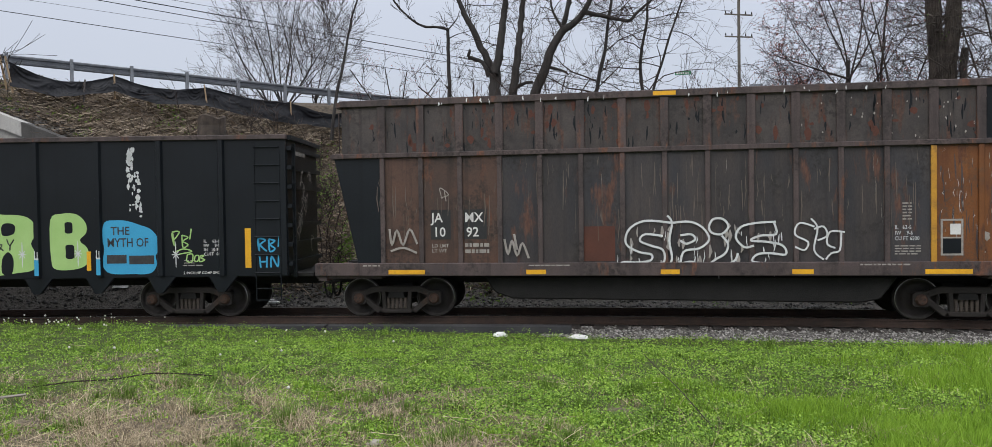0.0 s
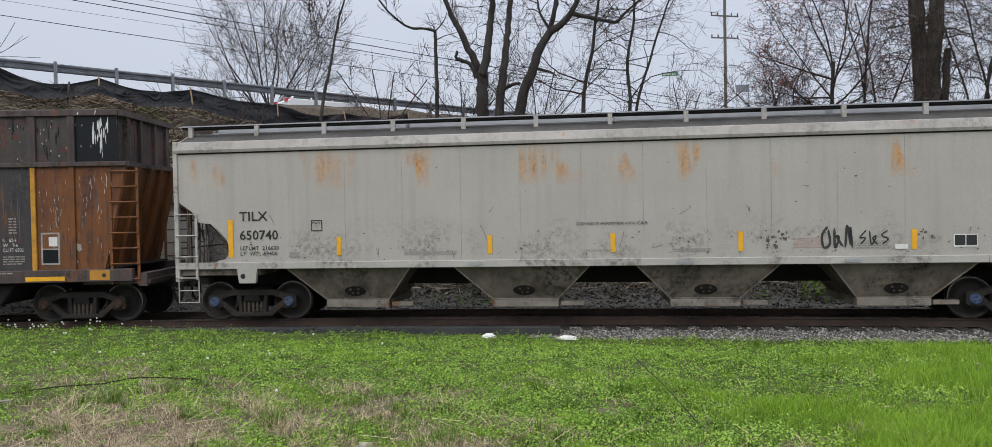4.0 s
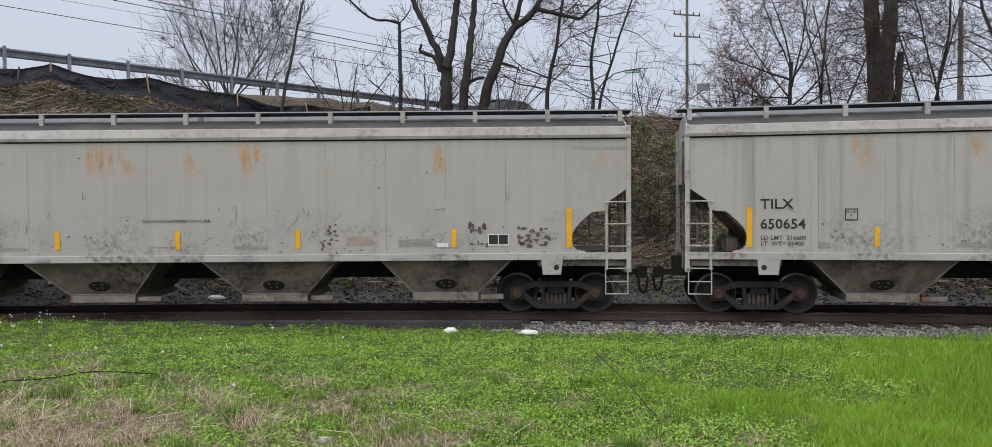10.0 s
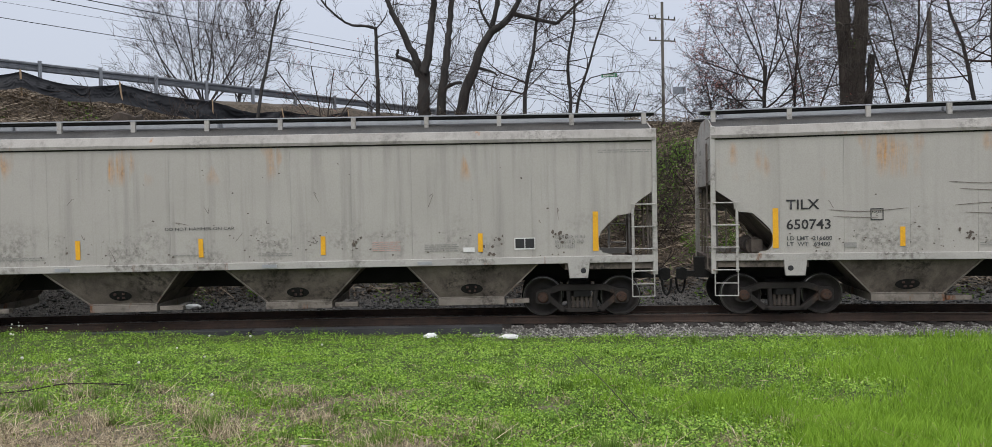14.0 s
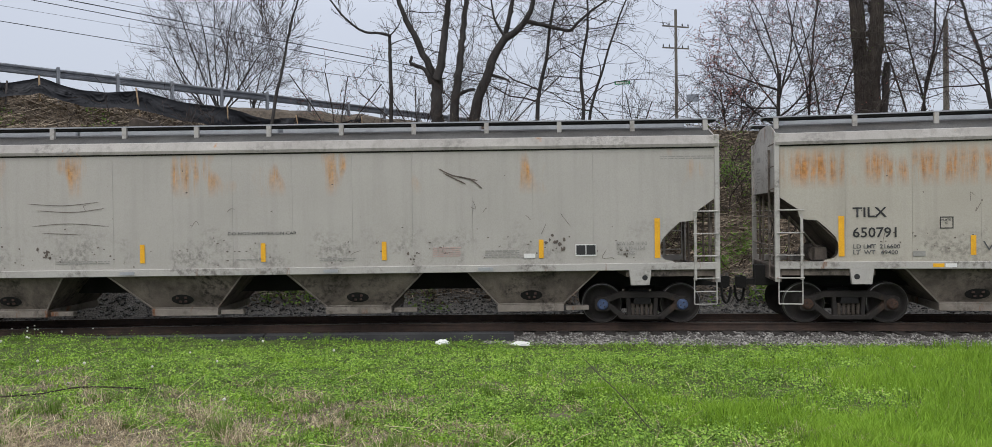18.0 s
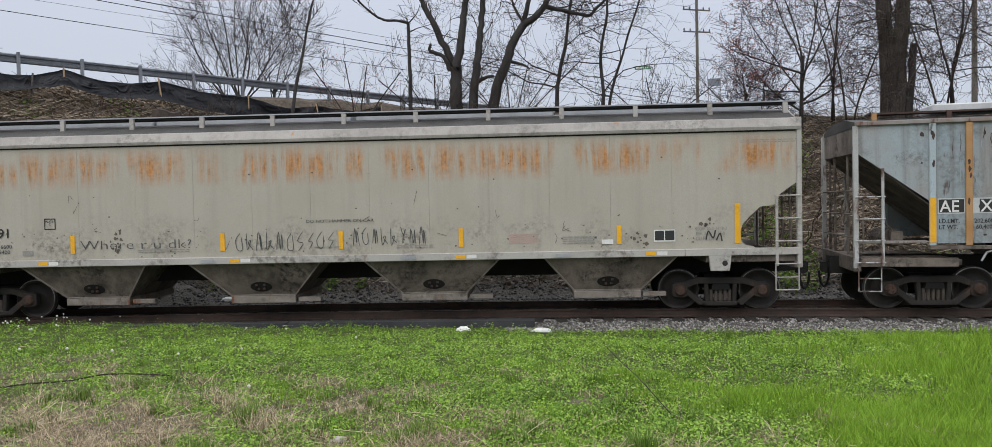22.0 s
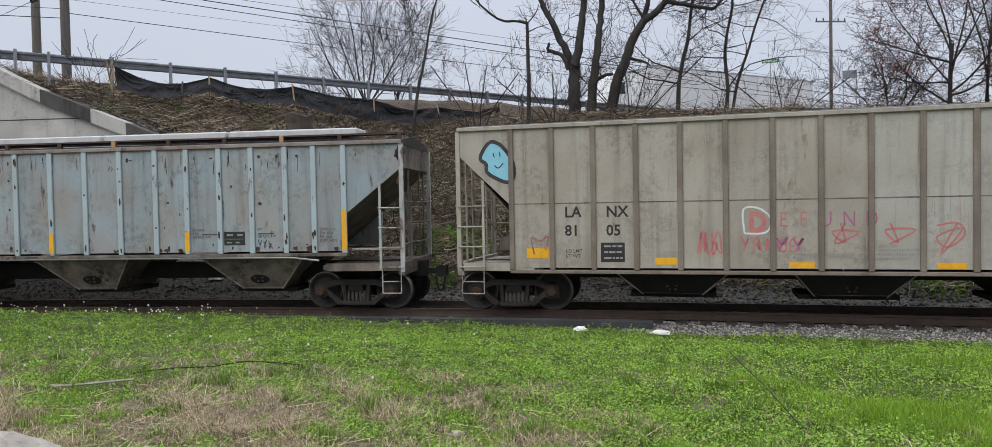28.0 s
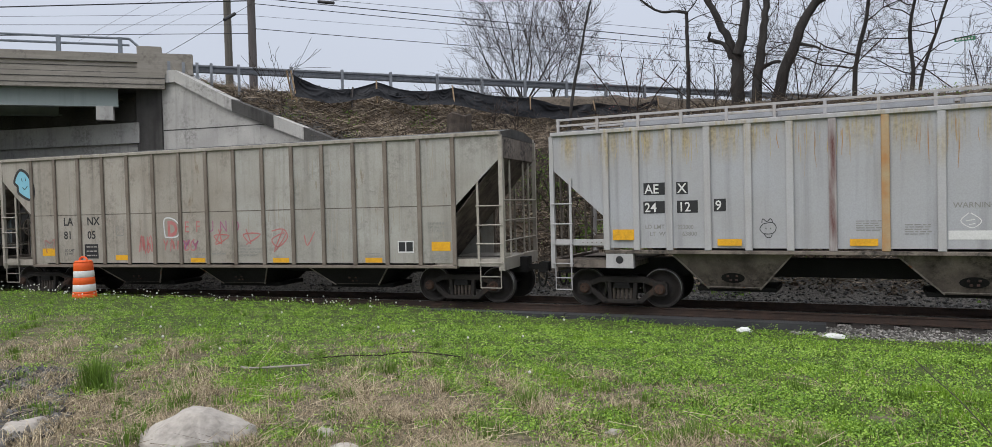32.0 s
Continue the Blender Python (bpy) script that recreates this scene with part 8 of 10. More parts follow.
def post_sign(name, label, az, d, z0, z1, w, h, m, legs, lettered=False):
    ob = thing(name, label, "road sign", at=Matrix.Translation((math.sin(radians(az)) * d, math.cos(radians(az)) * d, 0)) @ Matrix.Rotation(-radians(az), 4, "Z"))
    bm = bmesh.new()
    box(bm, -w / 2, w / 2, -0.01, 0.01, z1 - h, z1)
    face = part("sign_panel", bm, m, ob)
    for x in legs:
        bm = bmesh.new()
        rod(bm, (x, 0.03, z0), (x, 0.03, z1 - h * (0.0 if len(legs) > 1 else 1.0)), 0.028, n=5)
        part("sign_post", bm, M_GALV, ob)
    if lettered:
        bm = bmesh.new()
        k = -w / 2 + 0.08
        while k < w / 2 - 0.12:
            e = k + random.uniform(0.05, 0.11)
            patch(bm, k, e, z1 - h * 0.75, z1 - h * 0.3, -0.014)
            k = e + 0.03
        part("lettering_bars", bm, M_WHITE, face)


post_sign("street_name_sign", "small green street name sign on a thin post", 6.4, 42, 5.8, 9.85, 0.85, 0.2, M_SIGNG, (0.0,), True)
post_sign("road_sign", "bare grey back of a sign on two thin legs", 11.55, 50, 5.8, 10.15, 0.8, 0.48, M_SIGNBACK, (-0.36, 0.36))

# ---- things by the track and on the lawn ----
def on_ground(x, y, dz=0.0):
    return Vector((x, y, float(ground_z(np.array([x]), np.array([y]))[0]) + dz))


drum = thing("traffic_drum", "orange and white striped plastic traffic drum on the grass", "traffic drum", at=Matrix.Translation(on_ground(-18.95, 13.3, -0.02)))
for z0, z1, r0, r1, m in ((0.0, 0.13, 0.31, 0.30, M_ORANGE), (0.13, 0.19, 0.29, 0.29, M_ORANGE), (0.19, 0.38, 0.285, 0.275, M_REFLW), (0.38, 0.57, 0.275, 0.265, M_ORANGE), (0.57, 0.75, 0.262, 0.252, M_REFLW), (0.75, 0.98, 0.25, 0.235, M_ORANGE)):
    bm = bmesh.new()
    lathe(bm, [(z0, r0 * 0.97), (z0 + 0.012, r0), (z1 - 0.012, r1), (z1, r1 * 0.97)], 28, "z")
    part("drum_band", bm, m, drum, "white reflective band" if m is M_REFLW else "orange band")
bm = bmesh.new()
lathe(bm, [(0.98, 0.235), (1.02, 0.20), (1.03, 0.05)], 24, "z")
prev = None
for k in range(9):
    a = math.pi * k / 8
    p = Vector((0.16 * math.cos(a), 0, 1.02 + 0.1 * math.sin(a)))
    if prev:
        rod(bm, prev, p, 0.025, n=6)
    prev = p
part("drum_handle", bm, M_ORANGE, drum)


def stone(name, at, size, seed, m, label, sub=3):
    bm = bmesh.new()
    bmesh.ops.create_icosphere(bm, subdivisions=sub, radius=1.0)
    off = Vector((seed * 3.1, seed * 1.7, seed))
    for v in bm.verts:
        n = v.co.normalized()
        c = n.copy()
        for axis, lim in (((0.6, 0.3, 0.74), 0.72), ((-0.75, -0.2, 0.6), 0.66), ((0.0, 0.0, 1.0), 0.72), ((0.1, -0.8, 0.55), 0.78), ((-0.2, 0.7, 0.66), 0.8)):
            a = Vector(axis).normalized()
            over = c.dot(a) - lim
            if over > 0:
                c -= a * over * 0.85
        c *= 1.0 + 0.10 * noise.noise(n * 1.6 + off) + 0.05 * noise.noise(n * 5 + off)
        v.co = Vector((c.x * size[0], c.y * size[1], c.z * size[2]))
    ob = part(name, bm, m, None)
    ob.location = at
    ob.rotation_euler = (0.1, -0.12, seed)
    return tagged(ob, label, "rock")


bm = bmesh.new()
bg = random.Random(8)
for ring, (rx, ry, z, cx) in ((11, (0.50, 0.42, -0.12, 0.0)), (9, (0.44, 0.36, 0.07, 0.0)), (7, (0.27, 0.22, 0.19, 0.03)), (5, (0.13, 0.12, 0.275, 0.02))):
    for k in range(ring):
        a = 6.2832 * (k + bg.random() * 0.6) / ring
        bm.verts.new((cx + rx * math.cos(a) * bg.uniform(0.85, 1.08), ry * math.sin(a) * bg.uniform(0.85, 1.08), z + bg.uniform(-0.02, 0.02)))
bmesh.ops.convex_hull(bm, input=bm.verts)
bmesh.ops.subdivide_edges(bm, edges=bm.edges[:], cuts=4, use_grid_fill=True)
bm.normal_update()
for v in bm.verts:
    v.co += v.normal * (0.022 * noise.noise(v.co * 5.0) + 0.012 * noise.noise(v.co * 14.0) + 0.006 * noise.noise(v.co * 40.0))
boulder = part("boulder", bm, M_ROCK, None)
boulder.location, boulder.rotation_euler = on_ground(-4.80, 4.26, -0.02), (0, 0, 0.6)
tagged(boulder, "large pale angular boulder half sunk in straw", "rock")
stone("rock", on_ground(-6.45, 3.9, -0.02), (0.26, 0.2, 0.13), 2.1, M_ROCK, "low pale rock beside the gravel", 4)
for k, (x, y, s) in enumerate(((-4.0, 4.9, 0.11), (-3.55, 4.6, 0.16), (-6.2, 9.4, 0.06), (-5.0, 6.9, 0.07), (-1.9, 6.1, 0.08))):
    stone("rock", on_ground(x, y), (s, s * 0.8, s * 0.5), 3.0 + k, M_ROCK, "small pale rock in the straw", 3)


def sack(x, y, seed, sx, sy, sz):
    bm = bmesh.new()
    bmesh.ops.create_icosphere(bm, subdivisions=4, radius=1.0)
    for v in bm.verts:
        n = v.co.normalized()
        r = 1 + 0.25 * noise.noise(n * 2.2 + Vector((seed, 0, 0))) + 0.14 * abs(noise.noise(n * 6 + Vector((0, seed, 0))))
        v.co = Vector((n.x * r * sx, n.y * r * sy, max(-0.2, n.z) * r * sz))
    for f in bm.faces:
        f.smooth = True
    ob = part("plastic_sack", bm, M_BAG, None)
    ob.location = on_ground(x, y, 0.0)
    return tagged(ob, "crumpled white plastic sack lying beside the track", "sack")


sack(-2.02, 15.15, 0.3, 0.14, 0.10, 0.08)
sack(-0.42, 15.3, 1.9, 0.21, 0.11, 0.075)
sack(-9.3, 20.2, 3.0, 0.24, 0.14, 0.09)
sack(-13.8, 20.0, 4.0, 0.24, 0.14, 0.09)
for q0, q1 in ((-11.2, -6.2), (-6.15, -0.6)):
    bm = bmesh.new()
    prev = None
    for s in range(9):
        q = q0 + (q1 - q0) * s / 8
        p0, h = on_track(q, -1.95)
        p1, _ = on_track(q, -1.68)
        ring = [bm.verts.new((p.x, p.y, z)) for p, z in ((p0, -0.24), (p1, -0.24), (p1, -0.055), (p0, -0.065))]
        if prev:
            for i in range(4):
                bm.faces.new((prev[i], ring[i], ring[(i + 1) % 4], prev[(i + 1) % 4]))
        else:
            bm.faces.new(ring)
        prev = ring
    bm.faces.new(prev)
    bmesh.ops.recalc_face_normals(bm, faces=bm.faces)
    tagged(part("track_beam", bm, M_BEAM, None), "long black beam laid along the edge of the ballast", "beam", "beams beside the track")

stump = thing("tree_stump", "grey weathered tree stump on the bank", "stump", at=Matrix.Translation(polar(-28.55, 5.4, 26.5)))
bm = bmesh.new()
prof = [(-0.6, 0.52), (0.0, 0.46), (0.35, 0.42), (0.62, 0.44), (0.66, 0.40)]
rings = []
for s, r in prof:
    rings.append([bm.verts.new((r * math.cos(a) * (1 + 0.10 * math.sin(a * 5) + 0.06 * math.sin(a * 11 + 1)), r * math.sin(a) * (1 + 0.1 * math.cos(a * 4)), s + 0.06 * math.sin(a * 3) * (s > 0.5))) for a in [i * 0.2618 for i in range(24)]])
for a, b in zip(rings, rings[1:]):
    for i in range(24):
        bm.faces.new((a[i], a[(i + 1) % 24], b[(i + 1) % 24], b[i]))
bm.faces.new(rings[-1])
part("stump_wood", bm, M_STUMP, stump)


def twig_line(name, pts, r, m, label, category):
    bm = bmesh.new()
    ps = [on_ground(x, y, dz) for x, y, dz in curve_pts(pts, 5)]
    pipe(bm, ps, r, 5)
    return tagged(part(name, bm, m, None), label, category)


twig_line("fallen_branch", [(-6.75, 8.0, 0.03), (-6.35, 8.2, 0.07), (-5.95, 8.5, 0.05), (-5.6, 8.75, 0.08), (-4.9, 8.95, 0.04)], 0.009, M_TWIG, "thin dark fallen branch lying in the grass", "branch")
twig_line("fallen_branch", [(-6.98, 6.95, 0.03), (-6.75, 6.93, 0.05), (-6.45, 7.12, 0.08), (-6.2, 7.32, 0.10)], 0.016, M_DRIFT, "bleached broken branch lying in the straw", "branch")
twig_line("fallen_branch", [(1.0, 6.9, 0.02), (0.75, 7.6, 0.25), (0.5, 8.6, 0.42)], 0.005, M_TWIG, "thin bent twig standing in the grass", "branch")

# ---- vehicles on the road: x ahead, z from the road ----
def wheel_part(parent, x, y, r, w=0.22):
    bm = bmesh.new()
    lathe(bm, [(y - w / 2, r * 0.7), (y - w / 2, r * 0.97), (y - w / 4, r), (y + w / 4, r), (y + w / 2, r * 0.97), (y + w / 2, r * 0.7)], 22, "y", (x, 0, r))
    t = part("wheel", bm, M_RUBBER, parent)
    bm = bmesh.new()
    s = -1 if y < 0 else 1
    lathe(bm, [(y + s * w / 2 - s * 0.02, r * 0.66), (y + s * w / 2 + s * 0.004, r * 0.5), (y + s * w / 2 - s * 0.01, r * 0.15)], 16, "y", (x, 0, r))
    part("rim", bm, M_GALV, t)


def suv(label, paint, tall=1.0):
    ob = thing("suv", label, "car")
    bm = bmesh.new()
    body = [(-2.35, 0.45), (-1.9, 0.32), (1.95, 0.32), (2.35, 0.5), (2.32, 0.85), (2.1, 0.98), (1.15, 1.06), (-2.2, 1.08), (-2.38, 0.95)]
    prism(bm, body, -0.92, 0.92)
    bmesh.ops.recalc_face_normals(bm, faces=bm.faces)
    part("body", chamfer(bm, 0.06), paint, ob)
    bm = bmesh.new()
    a = [bm.verts.new(p) for p in ((-2.2, -0.88, 1.05), (1.2, -0.88, 1.05), (1.2, 0.88, 1.05), (-2.2, 0.88, 1.05), (-1.85, -0.70, 1.60), (0.3, -0.70, 1.62), (0.3, 0.70, 1.62), (-1.85, 0.70, 1.60))]
    for f in ((4, 5, 6, 7), (0, 1, 5, 4), (1, 2, 6, 5), (2, 3, 7, 6), (3, 0, 4, 7)):
        bm.faces.new([a[i] for i in f])
    part("windows", bm, M_GLASS, ob, "dark glazing")
    bm = bmesh.new()
    hull(bm, [(-1.95, -0.74, 1.60), (0.3, -0.74, 1.61), (0.3, 0.74, 1.61), (-1.95, 0.74, 1.60)], [(-1.8, -0.62, 1.70), (0.0, -0.62, 1.70), (0.0, 0.62, 1.70), (-1.8, 0.62, 1.70)])
    part("roof", bm, paint, ob)
    for s in (-1, 1):
        bm = bmesh.new()
        rod(bm, (-1.2, s * 0.86, 1.05), (-1.15, s * 0.70, 1.62), 0.05, n=4)
        rod(bm, (-0.1, s * 0.86, 1.05), (-0.15, s * 0.70, 1.63), 0.04, n=4)
        rod(bm, (1.2, s * 0.88, 1.05), (0.3, s * 0.70, 1.62), 0.04, n=4)
        rod(bm, (-2.2, s * 0.88, 1.05), (-1.85, s * 0.70, 1.60), 0.07, n=4)
        part("pillars", bm, paint, ob)
        for x in (-1.45, 1.45):
            wheel_part(ob, x, s * 0.82, 0.36)
        bm = bmesh.new()
        box(bm, -2.42, -2.2, s * 0.72 - 0.14, s * 0.72 + 0.14, 0.88, 1.06)
        part("tail_lamp", bm, M_RED, ob, "red tail lamp")
        bm = bmesh.new()
        box(bm, 2.1, 2.36, s * 0.7 - 0.16, s * 0.7 + 0.16, 0.74, 0.88)
        part("headlamp", bm, M_GLASS, ob)
        bm = bmesh.new()
        box(bm, 0.75, 0.95, s * 1.0 - 0.1, s * 1.0 + 0.1, 1.05, 1.2)
        part("door_mirror", bm, paint, ob)
    if tall != 1.0:
        for c in ob.children_recursive:
            c.data.transform(Matrix.Diagonal((1, 1, tall, 1)))
    return ob


white_suv = suv("low white car driving along the road", M_VANW, 0.78)
red_car = suv("low red car driving along the road", M_REDCAR, 0.86)
dark_suv = suv("dark grey SUV driving along the road", M_VAND)
truck = thing("box_trailer_truck", "white tractor truck pulling a long plain white box trailer", "truck")
bm = bmesh.new()
box(bm, 0.0, 15.2, -1.28, 1.28, 1.12, 3.80)
trailer = part("trailer_box", chamfer(bm, 0.03), M_TRAILER, truck)
for k in range(4):
    bm = bmesh.new()
    for dx in (0.0, 0.3):
        box(bm, 1.0 + 4.2 * k + dx, 1.16 + 4.2 * k + dx, -1.296, -1.283, 3.4, 3.5)
    part("vent_hole", bm, M_DARK, trailer)
bm = bmesh.new()
box(bm, -0.03, 15.23, -1.3, 1.3, 3.72, 3.82)
part("top_rail", bm, M_GALV, trailer)
bm = bmesh.new()
box(bm, -0.02, 15.22, -1.3, 1.3, 1.05, 1.2)
part("trailer_sill", bm, M_GALV, trailer)
bm = bmesh.new()
for k, (w, h) in enumerate(((0.12, 0.5), (0.12, 0.3), (0.2, 0.5), (0.2, 0.32))):
    patch(bm, 14.3 - 0.32 * k - w, 14.3 - 0.32 * k, 1.7, 1.7 + h, -1.302)
part("red_emblem", bm, M_RED, trailer, "small red painted mark")
bm = bmesh.new()
prism(bm, [(17.0, 0.6), (20.2, 0.6), (20.25, 0.95), (20.1, 1.1), (18.95, 1.25), (18.9, 1.7), (18.6, 2.75), (18.3, 2.9), (17.15, 2.9), (17.0, 2.75)], -1.15, 1.15)
bmesh.ops.recalc_face_normals(bm, faces=bm.faces)
cab = part("cab", chamfer(bm, 0.08), M_VANW, truck, "white day cab")
bm = bmesh.new()
prism(bm, [(17.55, 1.9), (18.7, 1.9), (18.45, 2.6), (17.55, 2.6)], -1.165, 1.165)
bmesh.ops.recalc_face_normals(bm, faces=bm.faces)
part("cab_window", bm, M_GLASS, cab)
bm = bmesh.new()
prism(bm, [(17.9, 2.9), (18.3, 2.9), (17.85, 3.3), (17.75, 3.36)], -0.8, 0.8)
bmesh.ops.recalc_face_normals(bm, faces=bm.faces)
part("roof_deflector", bm, M_VANW, cab)
bm = bmesh.new()
rod(bm, (17.1, -1.0, 1.0), (17.1, -1.0, 3.5), 0.05)
part("exhaust_stack", bm, M_GALV, cab)
bm = bmesh.new()
box(bm, 0.1, 19.0, -0.45, 0.45, 0.75, 1.05)
part("chassis", bm, M_DARK, truck)
for x in (0.6, 1.9, 14.4, 15.7, 19.1):
    for y in (-1.05, 1.05):
        wheel_part(truck, x, y, 0.5, 0.3)

# ---- trees ----
def tubes(segs):
    """Tapered tubes from (p, q, r, r2) rows: many-sided where thick, three-sided where thin."""
    verts, faces = [], []
    base = 0
    for sides, lo, hi in ((7, 0.05, 9.0), (4, 0.014, 0.05), (3, 0.0, 0.014)):
        sel = [s for s in segs if lo <= s[2] < hi]
        if not sel:
            continue
        p, q = np.array([s[0] for s in sel]), np.array([s[1] for s in sel])
        r, r2 = np.array([s[2] for s in sel]), np.array([s[3] for s in sel])
        w = q - p
        w /= np.linalg.norm(w, axis=1, keepdims=True) + 1e-9
        p, q = p - w * r[:, None] * 0.3, q + w * r2[:, None] * 0.3
        ref = np.where(np.abs(w[:, 2:3]) < 0.9, np.array([[0, 0, 1.0]]), np.array([[1.0, 0, 0]]))
        u = np.cross(w, ref)
        u /= np.linalg.norm(u, axis=1, keepdims=True)
        v = np.cross(w, u)
        n = len(sel)
        a = np.arange(sides) * 2 * np.pi / sides
        ring = np.cos(a)[None, :, None] * u[:, None] + np.sin(a)[None, :, None] * v[:, None]
        both = np.concatenate([p[:, None] + ring * r[:, None, None], q[:, None] + ring * r2[:, None, None]], 1).reshape(-1, 3)
        i = np.arange(sides)
        one = np.stack([i, (i + 1) % sides, sides + (i + 1) % sides, sides + i], -1)
        f = (one[None] + (np.arange(n) * 2 * sides)[:, None, None]).reshape(-1, 4) + base
        verts.append(both)
        faces.append(f)
        base += len(both)
    return np.concatenate(verts), np.concatenate(faces)


def joined_tube(sg, sides=8):
    """One bent, tapering stem through a row of segments."""
    pts = [np.array(sg[0][0])] + [np.array(a[1]) for a in sg]
    rad = [sg[0][2]] + [a[3] for a in sg]
    verts = []
    for i, (p, r) in enumerate(zip(pts, rad)):
        w = pts[min(i + 1, len(pts) - 1)] - pts[max(i - 1, 0)]
        w = w / (np.linalg.norm(w) + 1e-9)
        u = np.cross(w, (0.2, 1.0, 0.1))
        u /= np.linalg.norm(u)
        v = np.cross(w, u)
        for k in range(sides):
            a = 2 * math.pi * k / sides
            verts.append(p + (u * math.cos(a) + v * math.sin(a)) * r * (1 + 0.10 * math.sin(k * 2.6 + i * 1.3)))
    faces = [(i * sides + k, i * sides + (k + 1) % sides, (i + 1) * sides + (k + 1) % sides, (i + 1) * sides + k) for i in range(len(pts) - 1) for k in range(sides)]
    return np.array(verts), np.array(faces)


def grow(segs, tips, rng, p, d, length, r, depth, up=0.12, wander=0.22, kids=(2, 4), spread=0.75, rmin=0.008):
    n = 5 if depth > 0 else 3
    step = length / n
    pts = [p.copy()]
    for i in range(n):
        d = (d + Vector((rng.gauss(0, wander), rng.gauss(0, wander), rng.gauss(0, wander) + up))).normalized()
        p = p + d * step
        ra, rb = max(rmin, r * (1 - 0.55 * i / n)), max(rmin, r * (1 - 0.55 * (i + 1) / n))
        segs.append((tuple(pts[-1]), tuple(p), ra, rb))
        pts.append(p.copy())
        if depth > 0 and i > 0:
            for _ in range(rng.randint(*kids) if i == n - 1 else rng.randint(0, 2)):
                side = Vector((rng.gauss(0, 1), rng.gauss(0, 1), rng.gauss(0, 0.6)))
                nd = (d + side.normalized() * spread * rng.uniform(0.6, 1.3)).normalized()
                grow(segs, tips, rng, p.copy(), nd, length * rng.uniform(0.5, 0.75), max(rmin, rb * 0.6), depth - 1, up, wander, kids, spread, rmin)
    if depth == 0:
        tips.append(p.copy())


STEM_COUNT = [0]


def limb(segs, pts, r0, r1, rng, origin, right, wob=0.25):
    """A hand-shaped limb: (across, height) points beside a tree's foot."""
    out = []
    y = rng.uniform(-wob, wob)
    for x, z in curve_pts(pts, 4):
        y += rng.gauss(0, 0.03)
        x += rng.gauss(0, 0.10 * r0)
        out.append(origin + right * x + Vector((0, 0, 0)) + Vector((-right.y, right.x, 0)) * y + Vector((0, 0, z)))
    n = len(out) - 1
    STEM_COUNT[0] += 1
    for i in range(n):
        segs.append((tuple(out[i]), tuple(out[i + 1]), r0 + (r1 - r0) * i / n, r0 + (r1 - r0) * (i + 1) / n, STEM_COUNT[0]))
    return out


def leaf_bits(points, rng, per, size, spread):
    v, f = [], []
    for p in points:
        for _ in range(per):
            c = np.array(p) + np.array([rng.gauss(0, spread) for _ in range(3)])
            a, b = np.array([rng.gauss(0, 1) for _ in range(3)]), np.array([rng.gauss(0, 1) for _ in range(3)])
            a, b = a / np.linalg.norm(a) * size, b / np.linalg.norm(b) * size * 0.6
            k = len(v)
            v += [c - a, c + b, c + a, c - b]
            f.append((k, k + 1, k + 2, k + 3))
    return v, f


def finish_tree(label, segs_big, segs_small, tips, rng, bark, twig, leaf=None, per=1, size=0.03, spread=0.08, every=1):
    ob = thing("tree", label, "tree", "bare spring trees on the bank")
    stems = {}
    for seg in segs_big:
        stems.setdefault(seg[4], []).append(seg)
    for k, sg in enumerate(stems.values()):
        c = soup("trunk" if k == 0 else "stem", *joined_tube(sg), bark, kind="")
        c.parent = ob
    if segs_small:
        v, f = tubes(segs_small)
        c = soup("crown", v, f, twig, kind="stuff")
        c.parent = ob
    if leaf:
        v, f = leaf_bits(tips[::every], rng, per, size, spread)
        c = soup("foliage", v, f, leaf, kind="stuff")
        c.parent = ob
    return ob


def foot(az, d, z=None):
    p = polar(az, 0, d)
    p.z = 0.0
    return p, Vector((math.cos(radians(az)), -math.sin(radians(az)), 0))


def sprout(segs, tips, rng, pts, every, length, r, depth, out=1.0, start=2, **kw):
    for i in range(start, len(pts) - 1, every):
        d = (pts[i + 1] - pts[i]).normalized()
        for _ in range(1 if rng.random() < 0.6 else 2):
            nd = (d * 0.5 + Vector((rng.gauss(0, out), rng.gauss(0, out * 0.6), rng.gauss(0.25, 0.4)))).normalized()
            grow(segs, tips, rng, pts[i].copy(), nd, length * rng.uniform(0.6, 1.2), r, depth, **kw)


rng = random.Random(5)
